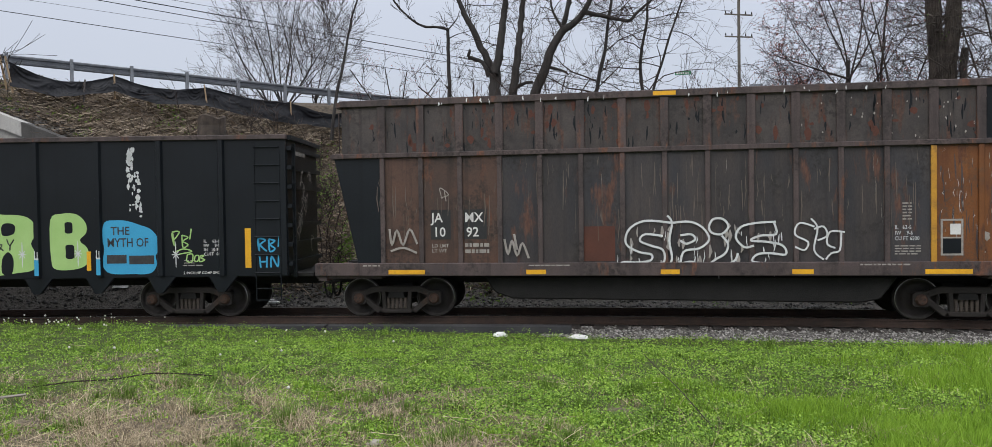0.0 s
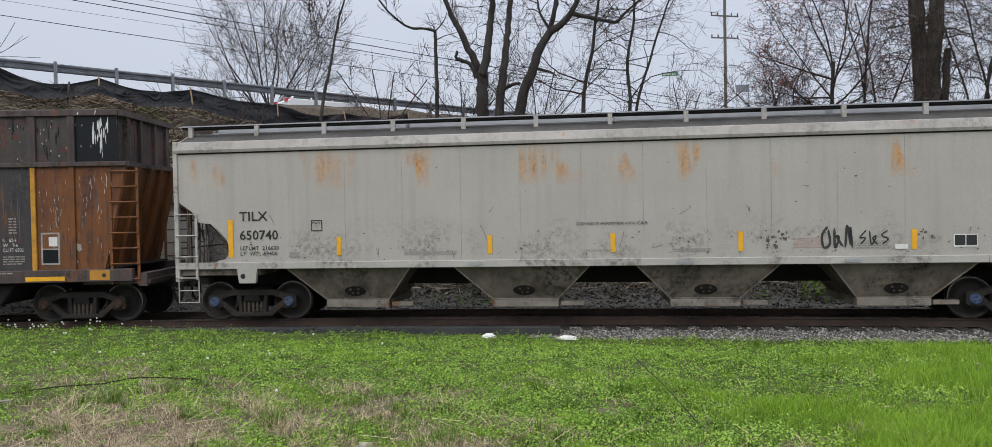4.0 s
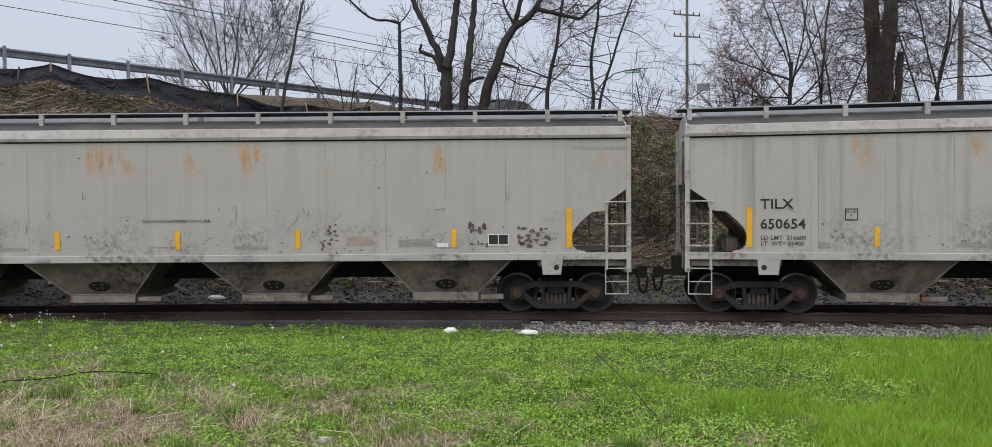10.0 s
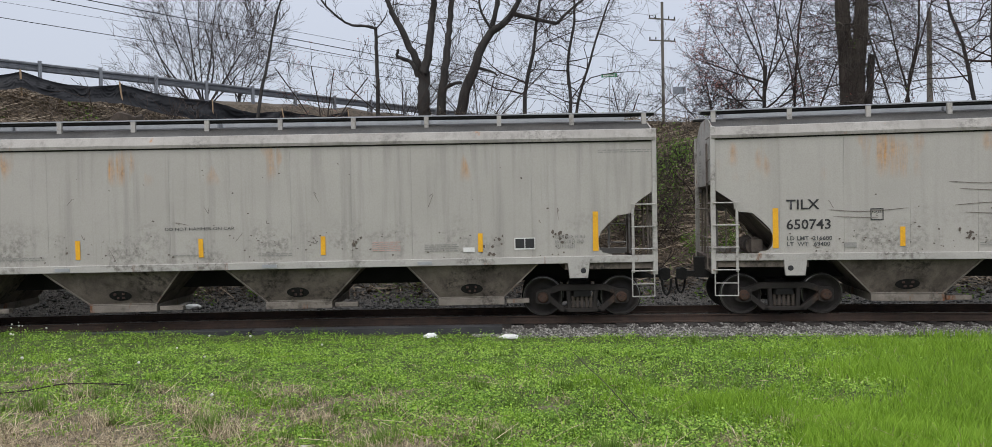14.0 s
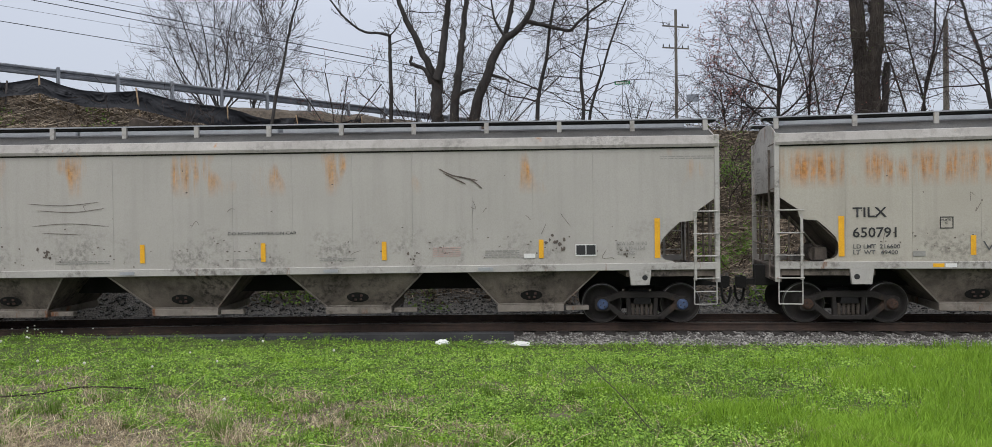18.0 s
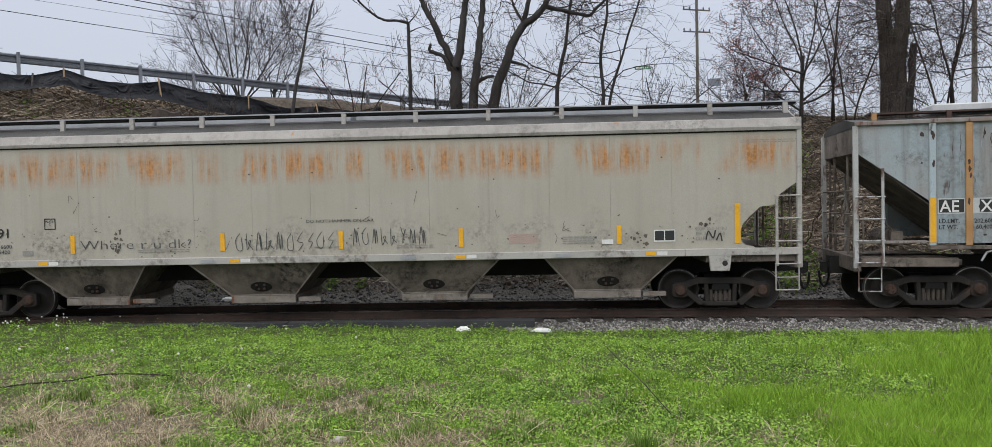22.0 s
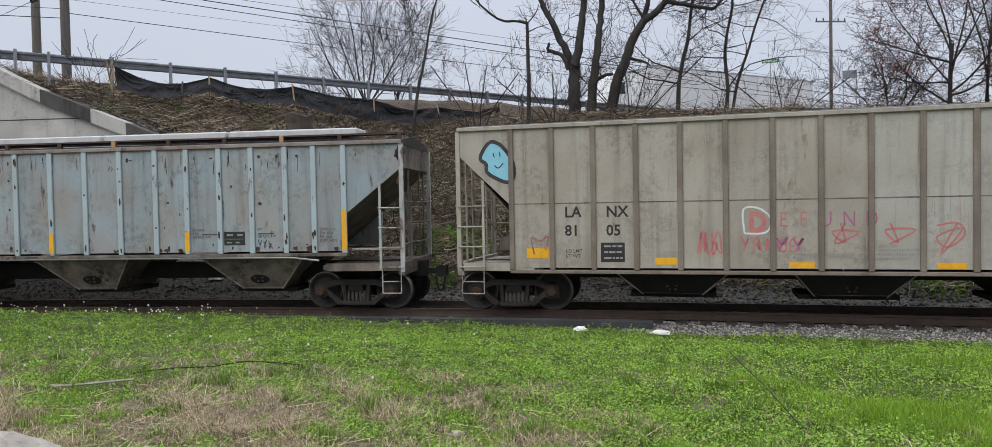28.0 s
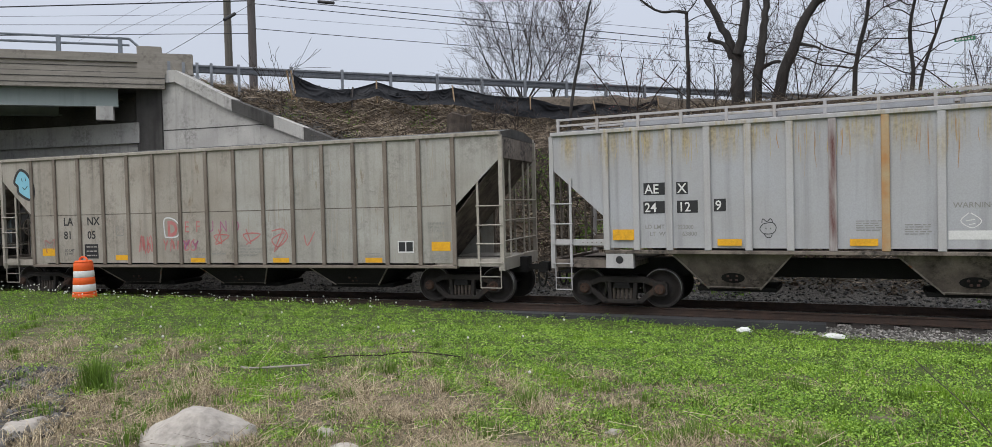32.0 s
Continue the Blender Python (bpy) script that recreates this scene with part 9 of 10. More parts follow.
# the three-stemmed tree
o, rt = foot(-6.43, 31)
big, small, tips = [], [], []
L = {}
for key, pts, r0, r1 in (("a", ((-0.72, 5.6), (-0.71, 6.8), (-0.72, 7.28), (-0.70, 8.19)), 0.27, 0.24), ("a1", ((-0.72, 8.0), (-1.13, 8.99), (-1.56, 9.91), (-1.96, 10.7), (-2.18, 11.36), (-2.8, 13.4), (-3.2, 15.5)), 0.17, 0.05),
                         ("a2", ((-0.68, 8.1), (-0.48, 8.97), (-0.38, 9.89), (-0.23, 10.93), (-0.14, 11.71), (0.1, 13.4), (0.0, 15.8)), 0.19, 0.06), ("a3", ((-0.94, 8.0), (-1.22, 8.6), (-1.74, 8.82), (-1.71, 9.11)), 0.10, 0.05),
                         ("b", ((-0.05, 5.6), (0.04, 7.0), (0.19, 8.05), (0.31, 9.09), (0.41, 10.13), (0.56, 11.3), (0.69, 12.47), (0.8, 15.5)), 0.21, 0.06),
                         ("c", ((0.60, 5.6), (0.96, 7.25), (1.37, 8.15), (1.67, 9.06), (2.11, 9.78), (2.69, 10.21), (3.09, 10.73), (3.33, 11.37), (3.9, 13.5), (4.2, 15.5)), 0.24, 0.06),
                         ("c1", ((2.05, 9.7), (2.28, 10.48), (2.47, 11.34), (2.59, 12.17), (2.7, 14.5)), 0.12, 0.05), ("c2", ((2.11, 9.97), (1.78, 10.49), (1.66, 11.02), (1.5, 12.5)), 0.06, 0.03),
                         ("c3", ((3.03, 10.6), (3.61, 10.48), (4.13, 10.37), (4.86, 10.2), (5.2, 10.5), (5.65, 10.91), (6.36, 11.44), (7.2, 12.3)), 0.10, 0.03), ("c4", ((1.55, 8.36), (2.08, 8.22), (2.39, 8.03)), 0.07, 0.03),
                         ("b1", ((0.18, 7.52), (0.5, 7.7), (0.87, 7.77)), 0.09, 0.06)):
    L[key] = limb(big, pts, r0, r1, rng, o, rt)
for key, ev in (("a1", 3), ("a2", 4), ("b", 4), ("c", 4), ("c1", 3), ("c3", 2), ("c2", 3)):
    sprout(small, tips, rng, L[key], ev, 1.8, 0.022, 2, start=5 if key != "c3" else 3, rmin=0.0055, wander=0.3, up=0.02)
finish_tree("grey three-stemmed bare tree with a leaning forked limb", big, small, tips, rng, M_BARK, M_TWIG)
# thin dead tree with a bent top
o, rt = foot(-11.28, 29.5)
big, small, tips = [], [], []
for pts, r0, r1 in ((((0.0, 5.4), (0.05, 7.07), (0.02, 8.31), (0.02, 9.25), (0.0, 9.62)), 0.085, 0.06), (((0.0, 9.6), (-0.42, 9.7), (-0.91, 9.72), (-1.4, 9.99), (-1.83, 10.38), (-2.16, 10.83), (-2.8, 11.6)), 0.055, 0.03),
                    (((0.0, 9.55), (0.33, 9.9), (0.49, 10.29)), 0.03, 0.012), (((0.0, 9.2), (0.4, 9.4), (1.05, 9.55)), 0.025, 0.01)):
    pp = limb(big, pts, r0, r1, rng, o, rt, 0.05)
    sprout(small, tips, rng, pp, 4, 0.6, 0.012, 1, start=8)
finish_tree("thin dead tree with a bent-over top", big, small, tips, rng, M_BARK, M_TWIG)
# dark sapling before the guard rail
o, rt = foot(-20.12, 29)
big, small, tips = [], [], []
pp = limb(big, ((0.0, 5.2), (0.23, 6.97), (0.44, 7.82), (0.6, 8.65), (0.81, 9.74), (1.11, 10.78), (1.4, 12.5)), 0.07, 0.02, rng, o, rt, 0.05)
sprout(small, tips, rng, pp, 2, 1.5, 0.016, 2, start=8, up=0.2)
finish_tree("slender dark sapling leaning on the brow of the bank", big, small, tips, rng, M_BARK, M_TWIG)


def vase_tree(az, d, z0, n, height, fan, r, seed, label, bark, twig, depth=2, leaf=None, per=1, size=0.03, spread=0.08, limb_len=2.4, every=3, tiltx=0.0, ev=1, up=0.12, out=0.8, wander=0.24, thin=0.22):
    """A tree of several stems that fan out from one foot."""
    g = random.Random(seed)
    o, rt = foot(az, d)
    big, small, tips = [], [], []
    for k in range(n):
        t = (k - (n - 1) / 2) / max(1, (n - 1) / 2)
        end = t * fan + g.uniform(-0.3, 0.3) + tiltx
        h = height * g.uniform(0.85, 1.1)
        pts = [(t * 0.15, z0 - 0.6), (t * 0.35 + tiltx * 0.1, z0 + 0.15 * h), (end * 0.45, z0 + 0.45 * h), (end * 0.8, z0 + 0.75 * h), (end * 1.1, z0 + h)]
        pp = limb(big, pts, r * g.uniform(0.7, 1.1), 0.02, g, o, rt, 0.4)
        sprout(small, tips, g, pp, every, limb_len, r * thin, depth, start=4, out=out, up=up, wander=wander, rmin=0.0055)
    return finish_tree(label, big, small, tips, g, bark, twig, leaf, per, size, spread, ev)


def branchy_tree(az, d, z0, stems, label, bark, twig, leaf=None, ev=3, depth=3, up=0.03, seed=1, per=1, size=0.034, lower=1.5, wander=0.24):
    """A tree with bent main stems and limbs that fork again and again. stems: (across at foot, across at top, height, radius)."""
    g = random.Random(seed)
    o, rt = foot(az, d)
    big, small, tips = [], [], []
    for x0, x1, h, r in stems:
        pts = [(x0, z0 - 0.6)] + [(x0 + (x1 - x0) * (k / 5) ** 1.3 + g.uniform(-0.12, 0.12), z0 + h * k / 5) for k in range(1, 6)]
        pp = limb(big, pts, r, r * 0.3, g, o, rt, 0.3)
        for i in range(3, len(pp) - 1):
            if pp[i].z < z0 + lower or g.random() < 0.35:
                continue
            k = i / len(pp)
            side = Vector((g.choice((-1, 1)) * g.uniform(0.5, 1.2), g.gauss(0, 0.6), g.uniform(-0.1, 0.8))).normalized()
            grow(small, tips, g, pp[i].copy(), side, h * g.uniform(0.22, 0.40) * (1.15 - 0.5 * k), r * (1 - 0.7 * k) * 0.42, depth, up, wander, (2, 3), 0.85, 0.0055)
    return finish_tree(label, big, small, tips, g, bark, twig, leaf, per, size, 0.08, ev)


def fan_tree(az, d, z0, fork, trunk_r, limbs, label, bark, twig, seed, leaf=None, per=1, size=0.03, ev=2, wander=0.15, bend=0.45, lean=0.0, depth=2, share=0.46):
    """A rounded crown: limbs that leave a short trunk at many angles, bend upwards and bear side twigs on both sides.
    limbs: (degrees from upright, length)."""
    g = random.Random(seed)
    o, rt = foot(az, d)
    big, small, tips = [], [], []
    limb(big, ((0.0, z0 - 0.8), (lean * 0.3, z0 + (fork - z0) * 0.5), (lean, fork + 0.3)), trunk_r, trunk_r * 0.7, g, o, rt, 0.05)
    for n, (deg, length) in enumerate(limbs):
        t = g.uniform(0.1, 1.0) if abs(deg) > 30 else g.uniform(0.6, 1.1)
        x, z = lean * t, z0 + (fork - z0) * t
        pts = [(x, z)]
        a = radians(deg)
        for k in range(5):
            x, z = x + math.sin(a) * length / 5, z + math.cos(a) * length / 5
            a = a * (1 - bend / 4) + g.gauss(0, 0.10)
            pts.append((x, z))
        r = trunk_r * g.uniform(0.32, 0.5)
        pp = limb(big, pts, r, 0.010, g, o, rt, 0.25)
        side = 1
        for i in range(4, len(pp) - 1):
            f = i / len(pp)
            w = (pp[i + 1] - pp[i]).normalized()
            for _ in range(1 if g.random() < 0.75 else 2):
                side = -side
                turn_ = side * g.uniform(0.45, 0.85)
                u = rt * w.dot(rt) + Vector((0, 0, w.z))
                nd = Vector((rt.x * (u.dot(rt) * math.cos(turn_) + u.z * math.sin(turn_)), rt.y * (u.dot(rt) * math.cos(turn_) + u.z * math.sin(turn_)), u.z * math.cos(turn_) - u.dot(rt) * math.sin(turn_)))
                nd = (nd + Vector((0, g.gauss(0, 0.45), g.gauss(0.05, 0.1)))).normalized()
                grow(small, tips, g, pp[i].copy(), nd, length * share * (1.12 - 0.75 * f) * g.uniform(0.5, 1.1), max(0.007, r * (1 - f) * 0.42), depth if g.random() < 0.3 else depth - 1, 0.03, wander, (1, 2), 0.6, 0.0055)
        grow(small, tips, g, pp[-1].copy(), (pp[-1] - pp[-2]).normalized(), length * 0.3, 0.010, 1, 0.02, wander, (2, 3), 0.6, 0.0055)
    return finish_tree(label, big, small, tips, g, bark, twig, leaf, per, size, 0.08, ev)


fan_tree(-23.5, 40, 6.0, 7.9, 0.13, ((-82, 3.4), (-70, 4.3), (-58, 4.9), (-46, 5.4), (-35, 5.8), (-25, 6.0), (-15, 6.2), (-5, 6.3), (6, 6.2), (16, 5.8), (28, 5.2), (42, 4.2)), "rounded fan-shaped bare tree beyond the guard rail", M_BARK, M_TWIG, 11)
fan_tree(-21.4, 42, 5.8, 8.6, 0.085, ((-24, 4.2), (-8, 5.6), (7, 6.2), (18, 5.2), (34, 3.8)), "slim upright bare tree beyond the guard rail", M_BARK, M_TWIG, 12, lean=0.15)
vase_tree(-15.2, 29.5, 5.2, 4, 2.8, 1.5, 0.025, 13, "budding shrub on the brow of the bank", M_TWIG, M_TWIG, 1, M_BUD, 2, 0.028, 0.10, 1.0, 2)
branchy_tree(-0.1, 32, 5.6, ((0.0, 1.2, 8.6, 0.10),), "slender bare tree with many side twigs", M_BARK, M_TWIG, None, 3, 2, 0.02, 14)
branchy_tree(3.3, 33, 5.5, ((-0.1, 0.6, 8.4, 0.09), (0.1, 2.6, 7.6, 0.075)), "forked bare tree with spreading twigs", M_BARK, M_TWIG, None, 3, 2, 0.02, 15)
vase_tree(7.4, 34, 5.4, 4, 2.3, 1.9, 0.03, 16, "low tangled shrub beside the road sign", M_TWIG, M_TWIG, 1, M_BUD, 1, 0.03, 0.1, 1.2, 2, ev=3)
vase_tree(-3.5, 30, 5.2, 6, 2.6, 2.2, 0.025, 17, "low tangle of bare shrubs on the bank", M_TWIG, M_TWIG, 1, None, limb_len=1.1, every=2)
vase_tree(-9.3, 29.5, 5.3, 5, 2.0, 1.8, 0.022, 18, "low tangle of bare shrubs on the bank", M_TWIG, M_TWIG, 1, None, limb_len=1.0, every=2)
branchy_tree(19.4, 31, 4.9, ((0.0, 0.8, 8.6, 0.055), (0.1, -0.9, 7.0, 0.04)), "dark tangled tree behind the vine-covered trunk", M_BARKDARK, M_TWIGRED, M_BUD, 2, 2, -0.05, 41, 1, 0.034, 1.2, 0.38)
fan_tree(17.4, 30, 4.9, 7.4, 0.085, ((-86, 2.2), (-68, 2.9), (-52, 3.4), (-36, 3.9), (-18, 4.5), (-4, 4.8), (12, 4.6), (30, 3.9), (50, 3.2), (76, 2.4)), "dark spreading tree with reddish buds", M_BARKDARK, M_TWIGRED, 19, M_BUD, 2, 0.034, 1, 0.32, 0.25, 0.1)
branchy_tree(26.6, 31, 4.9, ((0.0, 0.9, 8.6, 0.055), (0.1, -1.4, 7.4, 0.045)), "tangled tree with a few red leaves", M_BARKDARK, M_TWIGRED, M_BUD, 3, 2, -0.05, 43, 1, 0.034, 1.2, 0.38)
branchy_tree(13.6, 33, 5.0, ((0.3, -0.3, 3.2, 0.04), (0.4, 1.4, 3.6, 0.04)), "low spreading tree with arching twigs", M_BARKDARK, M_TWIGRED, M_BUD, 3, 2, -0.06, 44, 1, 0.03, 0.6, 0.38)
vase_tree(14.0, 31, 5.0, 3, 2.2, 1.6, 0.03, 26, "low tangled shrub with a few red buds", M_TWIG, M_TWIGRED, 2, M_BUD, 1, 0.03, 0.1, 1.3, 2, ev=4, up=0.0, wander=0.35, out=1.1, thin=0.35)
vase_tree(20.6, 29, 4.9, 2, 4.6, 2.0, 0.04, 20, "twiggy undergrowth beneath the big trunk", M_TWIG, M_TWIGRED, 2, M_BUD, 1, 0.032, 0.12, 2.0, 2, ev=6, up=-0.03, wander=0.34, out=1.2, thin=0.4)
vase_tree(26.0, 29, 4.8, 2, 5.2, 2.2, 0.04, 21, "twiggy undergrowth with a few red leaves", M_TWIG, M_TWIGRED, 2, M_BUD, 1, 0.034, 0.12, 2.0, 2, ev=4, up=-0.03, wander=0.34, out=1.2, thin=0.4)
branchy_tree(31.2, 36, 4.8, ((0.0, 0.6, 10.5, 0.14), (-0.2, -2.4, 9.0, 0.10), (0.2, 2.6, 9.0, 0.10)), "spreading bare tree with a greening foot", M_BARK, M_TWIG, None, 3, 2, 0.05, 22)
vase_tree(37.0, 32, 4.8, 4, 8.5, 3.2, 0.09, 27, "bare tree at the end of the bank", M_BARK, M_TWIG, 2, limb_len=2.0, up=0.05, wander=0.3)
vase_tree(13.3, 25.5, 2.4, 3, 1.5, 1.0, 0.025, 51, "green-leaved shrub on the face of the bank", M_TWIG, M_TWIG, 2, M_SPRING, 3, 0.045, 0.12, 1.1, 2, up=0.03, wander=0.3)
for k, (az_, d_, z_, n_, h_) in enumerate(((4.4, 25.2, 3.1, 4, 1.2), (-20.8, 23.6, 1.7, 4, 1.5), (-1.3, 22.6, 0.9, 3, 1.2), (8.2, 23.5, 1.4, 3, 1.1), (-6.5, 23.0, 1.1, 3, 1.0))):
    vase_tree(az_, d_, z_, n_, h_, 0.9, 0.018, 60 + k, "young green-leaved shrub on the face of the bank", M_TWIG, M_TWIG, 2, M_SPRING, 2, 0.04, 0.10, 0.9, 2, ev=2, up=0.03, wander=0.3)
# the broad trunk wrapped in vines
g = random.Random(31)
o, rt = foot(23.2, 28.5)
big, small, tips = [], [], []
v1 = limb(big, ((-0.05, 3.6), (-0.10, 5.6), (-0.20, 7.5), (-0.32, 9.2), (-0.40, 11.5), (-0.52, 15.0)), 0.21, 0.15, g, o, rt, 0.05)
v2 = limb(big, ((0.15, 3.6), (0.17, 6.2), (0.25, 8.2), (0.36, 10.2), (0.5, 12.5), (0.8, 15.5)), 0.19, 0.13, g, o, rt, 0.05)
limb(big, ((0.35, 3.8), (0.52, 6.0), (0.60, 7.5)), 0.13, 0.11, g, o, rt, 0.02)
for stem, r in ((v1, 0.20), (v2, 0.18)):
    for k in range(120):
        a, pts = g.uniform(0, 6.28), []
        for i in range(0, len(stem) - 1, 2):
            a += g.gauss(0, 0.35)
            pts.append(stem[i] + Vector((math.cos(a), math.sin(a), 0)) * (r * (1 - 0.45 * i / len(stem)) + 0.03 + 0.05 * g.random() ** 2) + Vector((0, 0, g.uniform(-0.2, 0.2))))
        for a_, b_ in zip(pts, pts[1:]):
            small.append((tuple(a_), tuple(b_), g.uniform(0.006, 0.022), 0.010))
    for k in range(30):
        a, pts = g.uniform(0, 6.28), []
        for i in range(0, len(stem)):
            a += g.gauss(0, 0.12)
            pts.append(stem[i] + Vector((math.cos(a), math.sin(a), 0)) * (r * (1 - 0.28 * i / len(stem)) + 0.01))
        w_ = g.uniform(0.016, 0.04)
        for a_, b_ in zip(pts, pts[1:]):
            small.append((tuple(a_), tuple(b_), w_, w_))
    sprout(small, tips, g, stem, 1, 1.9, 0.030, 2, start=2, out=1.3, up=-0.04, wander=0.36, rmin=0.0055)
    for k in range(260):
        i = g.randrange(0, len(stem) - 1)
        a = g.uniform(0, 6.28)
        p = stem[i].lerp(stem[i + 1], g.random()) + Vector((math.cos(a), math.sin(a), 0)) * r * 0.85
        grow(small, tips, g, p, Vector((math.cos(a), math.sin(a), g.uniform(-0.6, 0.9))).normalized(), g.uniform(0.15, 0.5), 0.008, 1 if k % 3 == 0 else 0, 0.0, 0.5, (1, 2), 0.9, 0.005)
finish_tree("broad vine-covered double trunk with drooping side branches", big, small, tips, g, M_BARKDARK, M_VINE, M_SPRING, 1, 0.03, 0.15, 9)

# brush on the bank, seen between and under the cars
def scatter(n, x0, x1, d0, d1, g):
    x = g.uniform(x0, x1, n)
    dd = g.uniform(d0, d1, n)
    a = np.arctan2(x, 126.0)
    px = np.sin(a) * (RC + dd)
    py = CY + np.cos(a) * (RC + dd)
    return px, py, dd


def stalks(n, x0, x1, d0, d1, length, width, lift, g, flat=0.35):
    px, py, _ = scatter(n, x0, x1, d0, d1, g)
    pz = ground_z(px, py)
    ang = g.uniform(0, 2 * np.pi, n)
    ln = length * g.uniform(0.4, 1.3, n)
    rise = g.uniform(-flat, flat, n) + lift * g.uniform(0, 1, n)
    d = np.stack([np.cos(ang) * np.cos(rise), np.sin(ang) * np.cos(rise), np.sin(rise)], -1)
    c = np.stack([px, py, pz + 0.04 + 0.12 * g.random(n)], -1)
    side = np.stack([-np.sin(ang), np.cos(ang), np.full(n, 0.8)], -1) * (width * g.uniform(0.5, 1.2, n))[:, None]
    e = d * ln[:, None]
    v = np.stack([c - side, c + side, c + e + side * 0.5, c + e - side * 0.5], 1).reshape(-1, 3)
    return v, np.arange(4 * n).reshape(-1, 4)


def litter(n, x0, x1, d0, d1, size, g, lift=0.03, up=0.5, clump=None):
    px, py, _ = scatter(n, x0, x1, d0, d1, g)
    if clump is not None:
        keep = rough(px, py, clump[0], clump[1]) > clump[2]
        px, py = px[keep], py[keep]
        n = len(px)
    pz = ground_z(px, py) + lift * g.uniform(0.2, 2.0, n)
    a = g.normal(0, 1, (n, 3)) * [1, 1, up]
    b = g.normal(0, 1, (n, 3)) * [1, 1, up]
    a /= np.linalg.norm(a, axis=1, keepdims=True)
    b /= np.linalg.norm(b, axis=1, keepdims=True)
    s = (size * g.uniform(0.5, 1.4, n))[:, None]
    c = np.stack([px, py, pz], -1)
    v = np.stack([c - a * s, c + b * s * 0.7, c + a * s, c - b * s * 0.7], 1).reshape(-1, 3)
    return v, np.arange(4 * n).reshape(-1, 4)


ng = np.random.default_rng(7)
v, f = stalks(44000, -30, 24, 3.7, 12.5, 0.75, 0.010, 0.35, ng)
soup("dead_brush", v, f, M_BRUSH, "flattened dead brown stalks and straw covering the bank", "dead grass")
v, f = litter(34000, -30, 24, 3.4, 11.5, 0.065, ng, 0.06, 0.8)
soup("leaf_litter", v, f, M_LEAFLIT, "brown leaf litter on the bank", "leaves")
v, f = litter(18000, -22, 24, 2.6, 8.0, 0.045, ng, 0.16, 0.9, (0.9, 1.5, 0.75))
soup("young_weeds", v, f, M_SPRING, "patches of young green weeds and ivy on the bank", "weeds")
v, f = litter(2600, -8.0, -5.6, 3.4, 6.2, 0.055, ng, 0.2, 0.9, (1.6, 0.4, -0.3))
soup("young_weeds", v, f, M_SPRING, "clump of young green weeds at the foot of the bank", "weeds")
v, f = litter(2200, 4.6, 7.2, 3.2, 6.0, 0.055, ng, 0.2, 0.9, (1.6, 2.4, -0.1))
soup("young_weeds", v, f, M_SPRING, "clump of young green weeds at the foot of the bank", "weeds")
segs, tips = [], []
gg = random.Random(77)
for k in range(300):
    x = gg.uniform(-13, 22)
    dd = gg.uniform(3.4, 10.5)
    a = x / 126.0
    p = on_ground(math.sin(a) * (RC + dd), CY + math.cos(a) * (RC + dd))
    grow(segs, tips, gg, p, Vector((gg.gauss(0, 0.5), gg.gauss(-0.2, 0.4), 1)).normalized(), gg.uniform(0.8, 1.9), gg.uniform(0.01, 0.022), 1, 0.02, 0.3)
v, f = tubes(segs)
soup("bare_scrub", v, f, M_TWIG, "thin bare scrub and brambles growing on the bank", "scrub")
# twigs by the fence's end
segs = []
for k in range(8):
    p = polar(gg.uniform(-43.2, -40.2), 0, 28.0)
    p = on_ground(p.x, p.y)
    grow(segs, tips, gg, p, Vector((gg.gauss(0, 0.35), gg.gauss(0, 0.3), 1)).normalized(), gg.uniform(0.9, 1.9), 0.011, 1, 0.05, 0.22)
v, f = tubes(segs)
soup("bare_scrub", v, f, M_TWIG, "thin leafless shoots standing at the fence's end", "scrub")

# ---- ballast stones ----
def stones(n, x0, x1, d0, d1, size, g, keep=None):
    px, py, dd = scatter(n, x0, x1, d0, d1, g)
    if keep is not None:
        m = keep(px, py, dd)
        px, py = px[m], py[m]
        n = len(px)
    c = np.stack([px, py, ground_z(px, py) + 0.008], -1)
    oct_ = np.array([(1, 0, 0), (0, 1, 0), (-1, 0, 0), (0, -1, 0), (0, 0, 0.8), (0, 0, -0.8)], float)
    s = size * g.uniform(0.5, 1.4, (n, 1, 1))
    v = c[:, None] + (oct_[None] + g.normal(0, 0.22, (n, 6, 3))) * s
    fs = np.array([(0, 1, 4), (1, 2, 4), (2, 3, 4), (3, 0, 4), (1, 0, 5), (2, 1, 5), (3, 2, 5), (0, 3, 5)])
    return v.reshape(-1, 3), (fs[None] + (np.arange(n) * 6)[:, None, None]).reshape(-1, 3)


v, f = stones(26000, -30, 16, -2.75, -0.85, 0.022, ng, lambda x, y, d: (x > -1.2) | (d > -1.9))
soup("ballast", v, f, M_STONE, "grey crushed stone ballast beside the rails", "gravel")
# stones under and beyond the train: its shade is put into their darker colour
v, f = stones(16000, -30, 20, 0.85, 4.6, 0.045, ng)
soup("ballast", v, f, M_STONEDARK, "coarse grey stones at the foot of the bank", "gravel")
v, f = stones(9000, -30, 20, -0.7, 0.7, 0.035, ng)
soup("ballast", v, f, M_STONEDARK, "grey ballast between the rails", "gravel")
n = 7600
px, py = ng.uniform(-9.6, -5.2, n), ng.uniform(2.0, 6.0, n)
m = (py < 4.80 - 0.74 * (px + 7.17) + 0.12 * rough(px, py, 3.0)) & (px < -6.05 + 0.6 * np.clip(3.6 - py, 0, 1))
px, py = px[m], py[m]
c = np.stack([px, py, ground_z(px, py) + 0.01], -1)
oct_ = np.array([(1, 0, 0), (0, 1, 0), (-1, 0, 0), (0, -1, 0), (0, 0, 0.8), (0, 0, -0.8)], float)
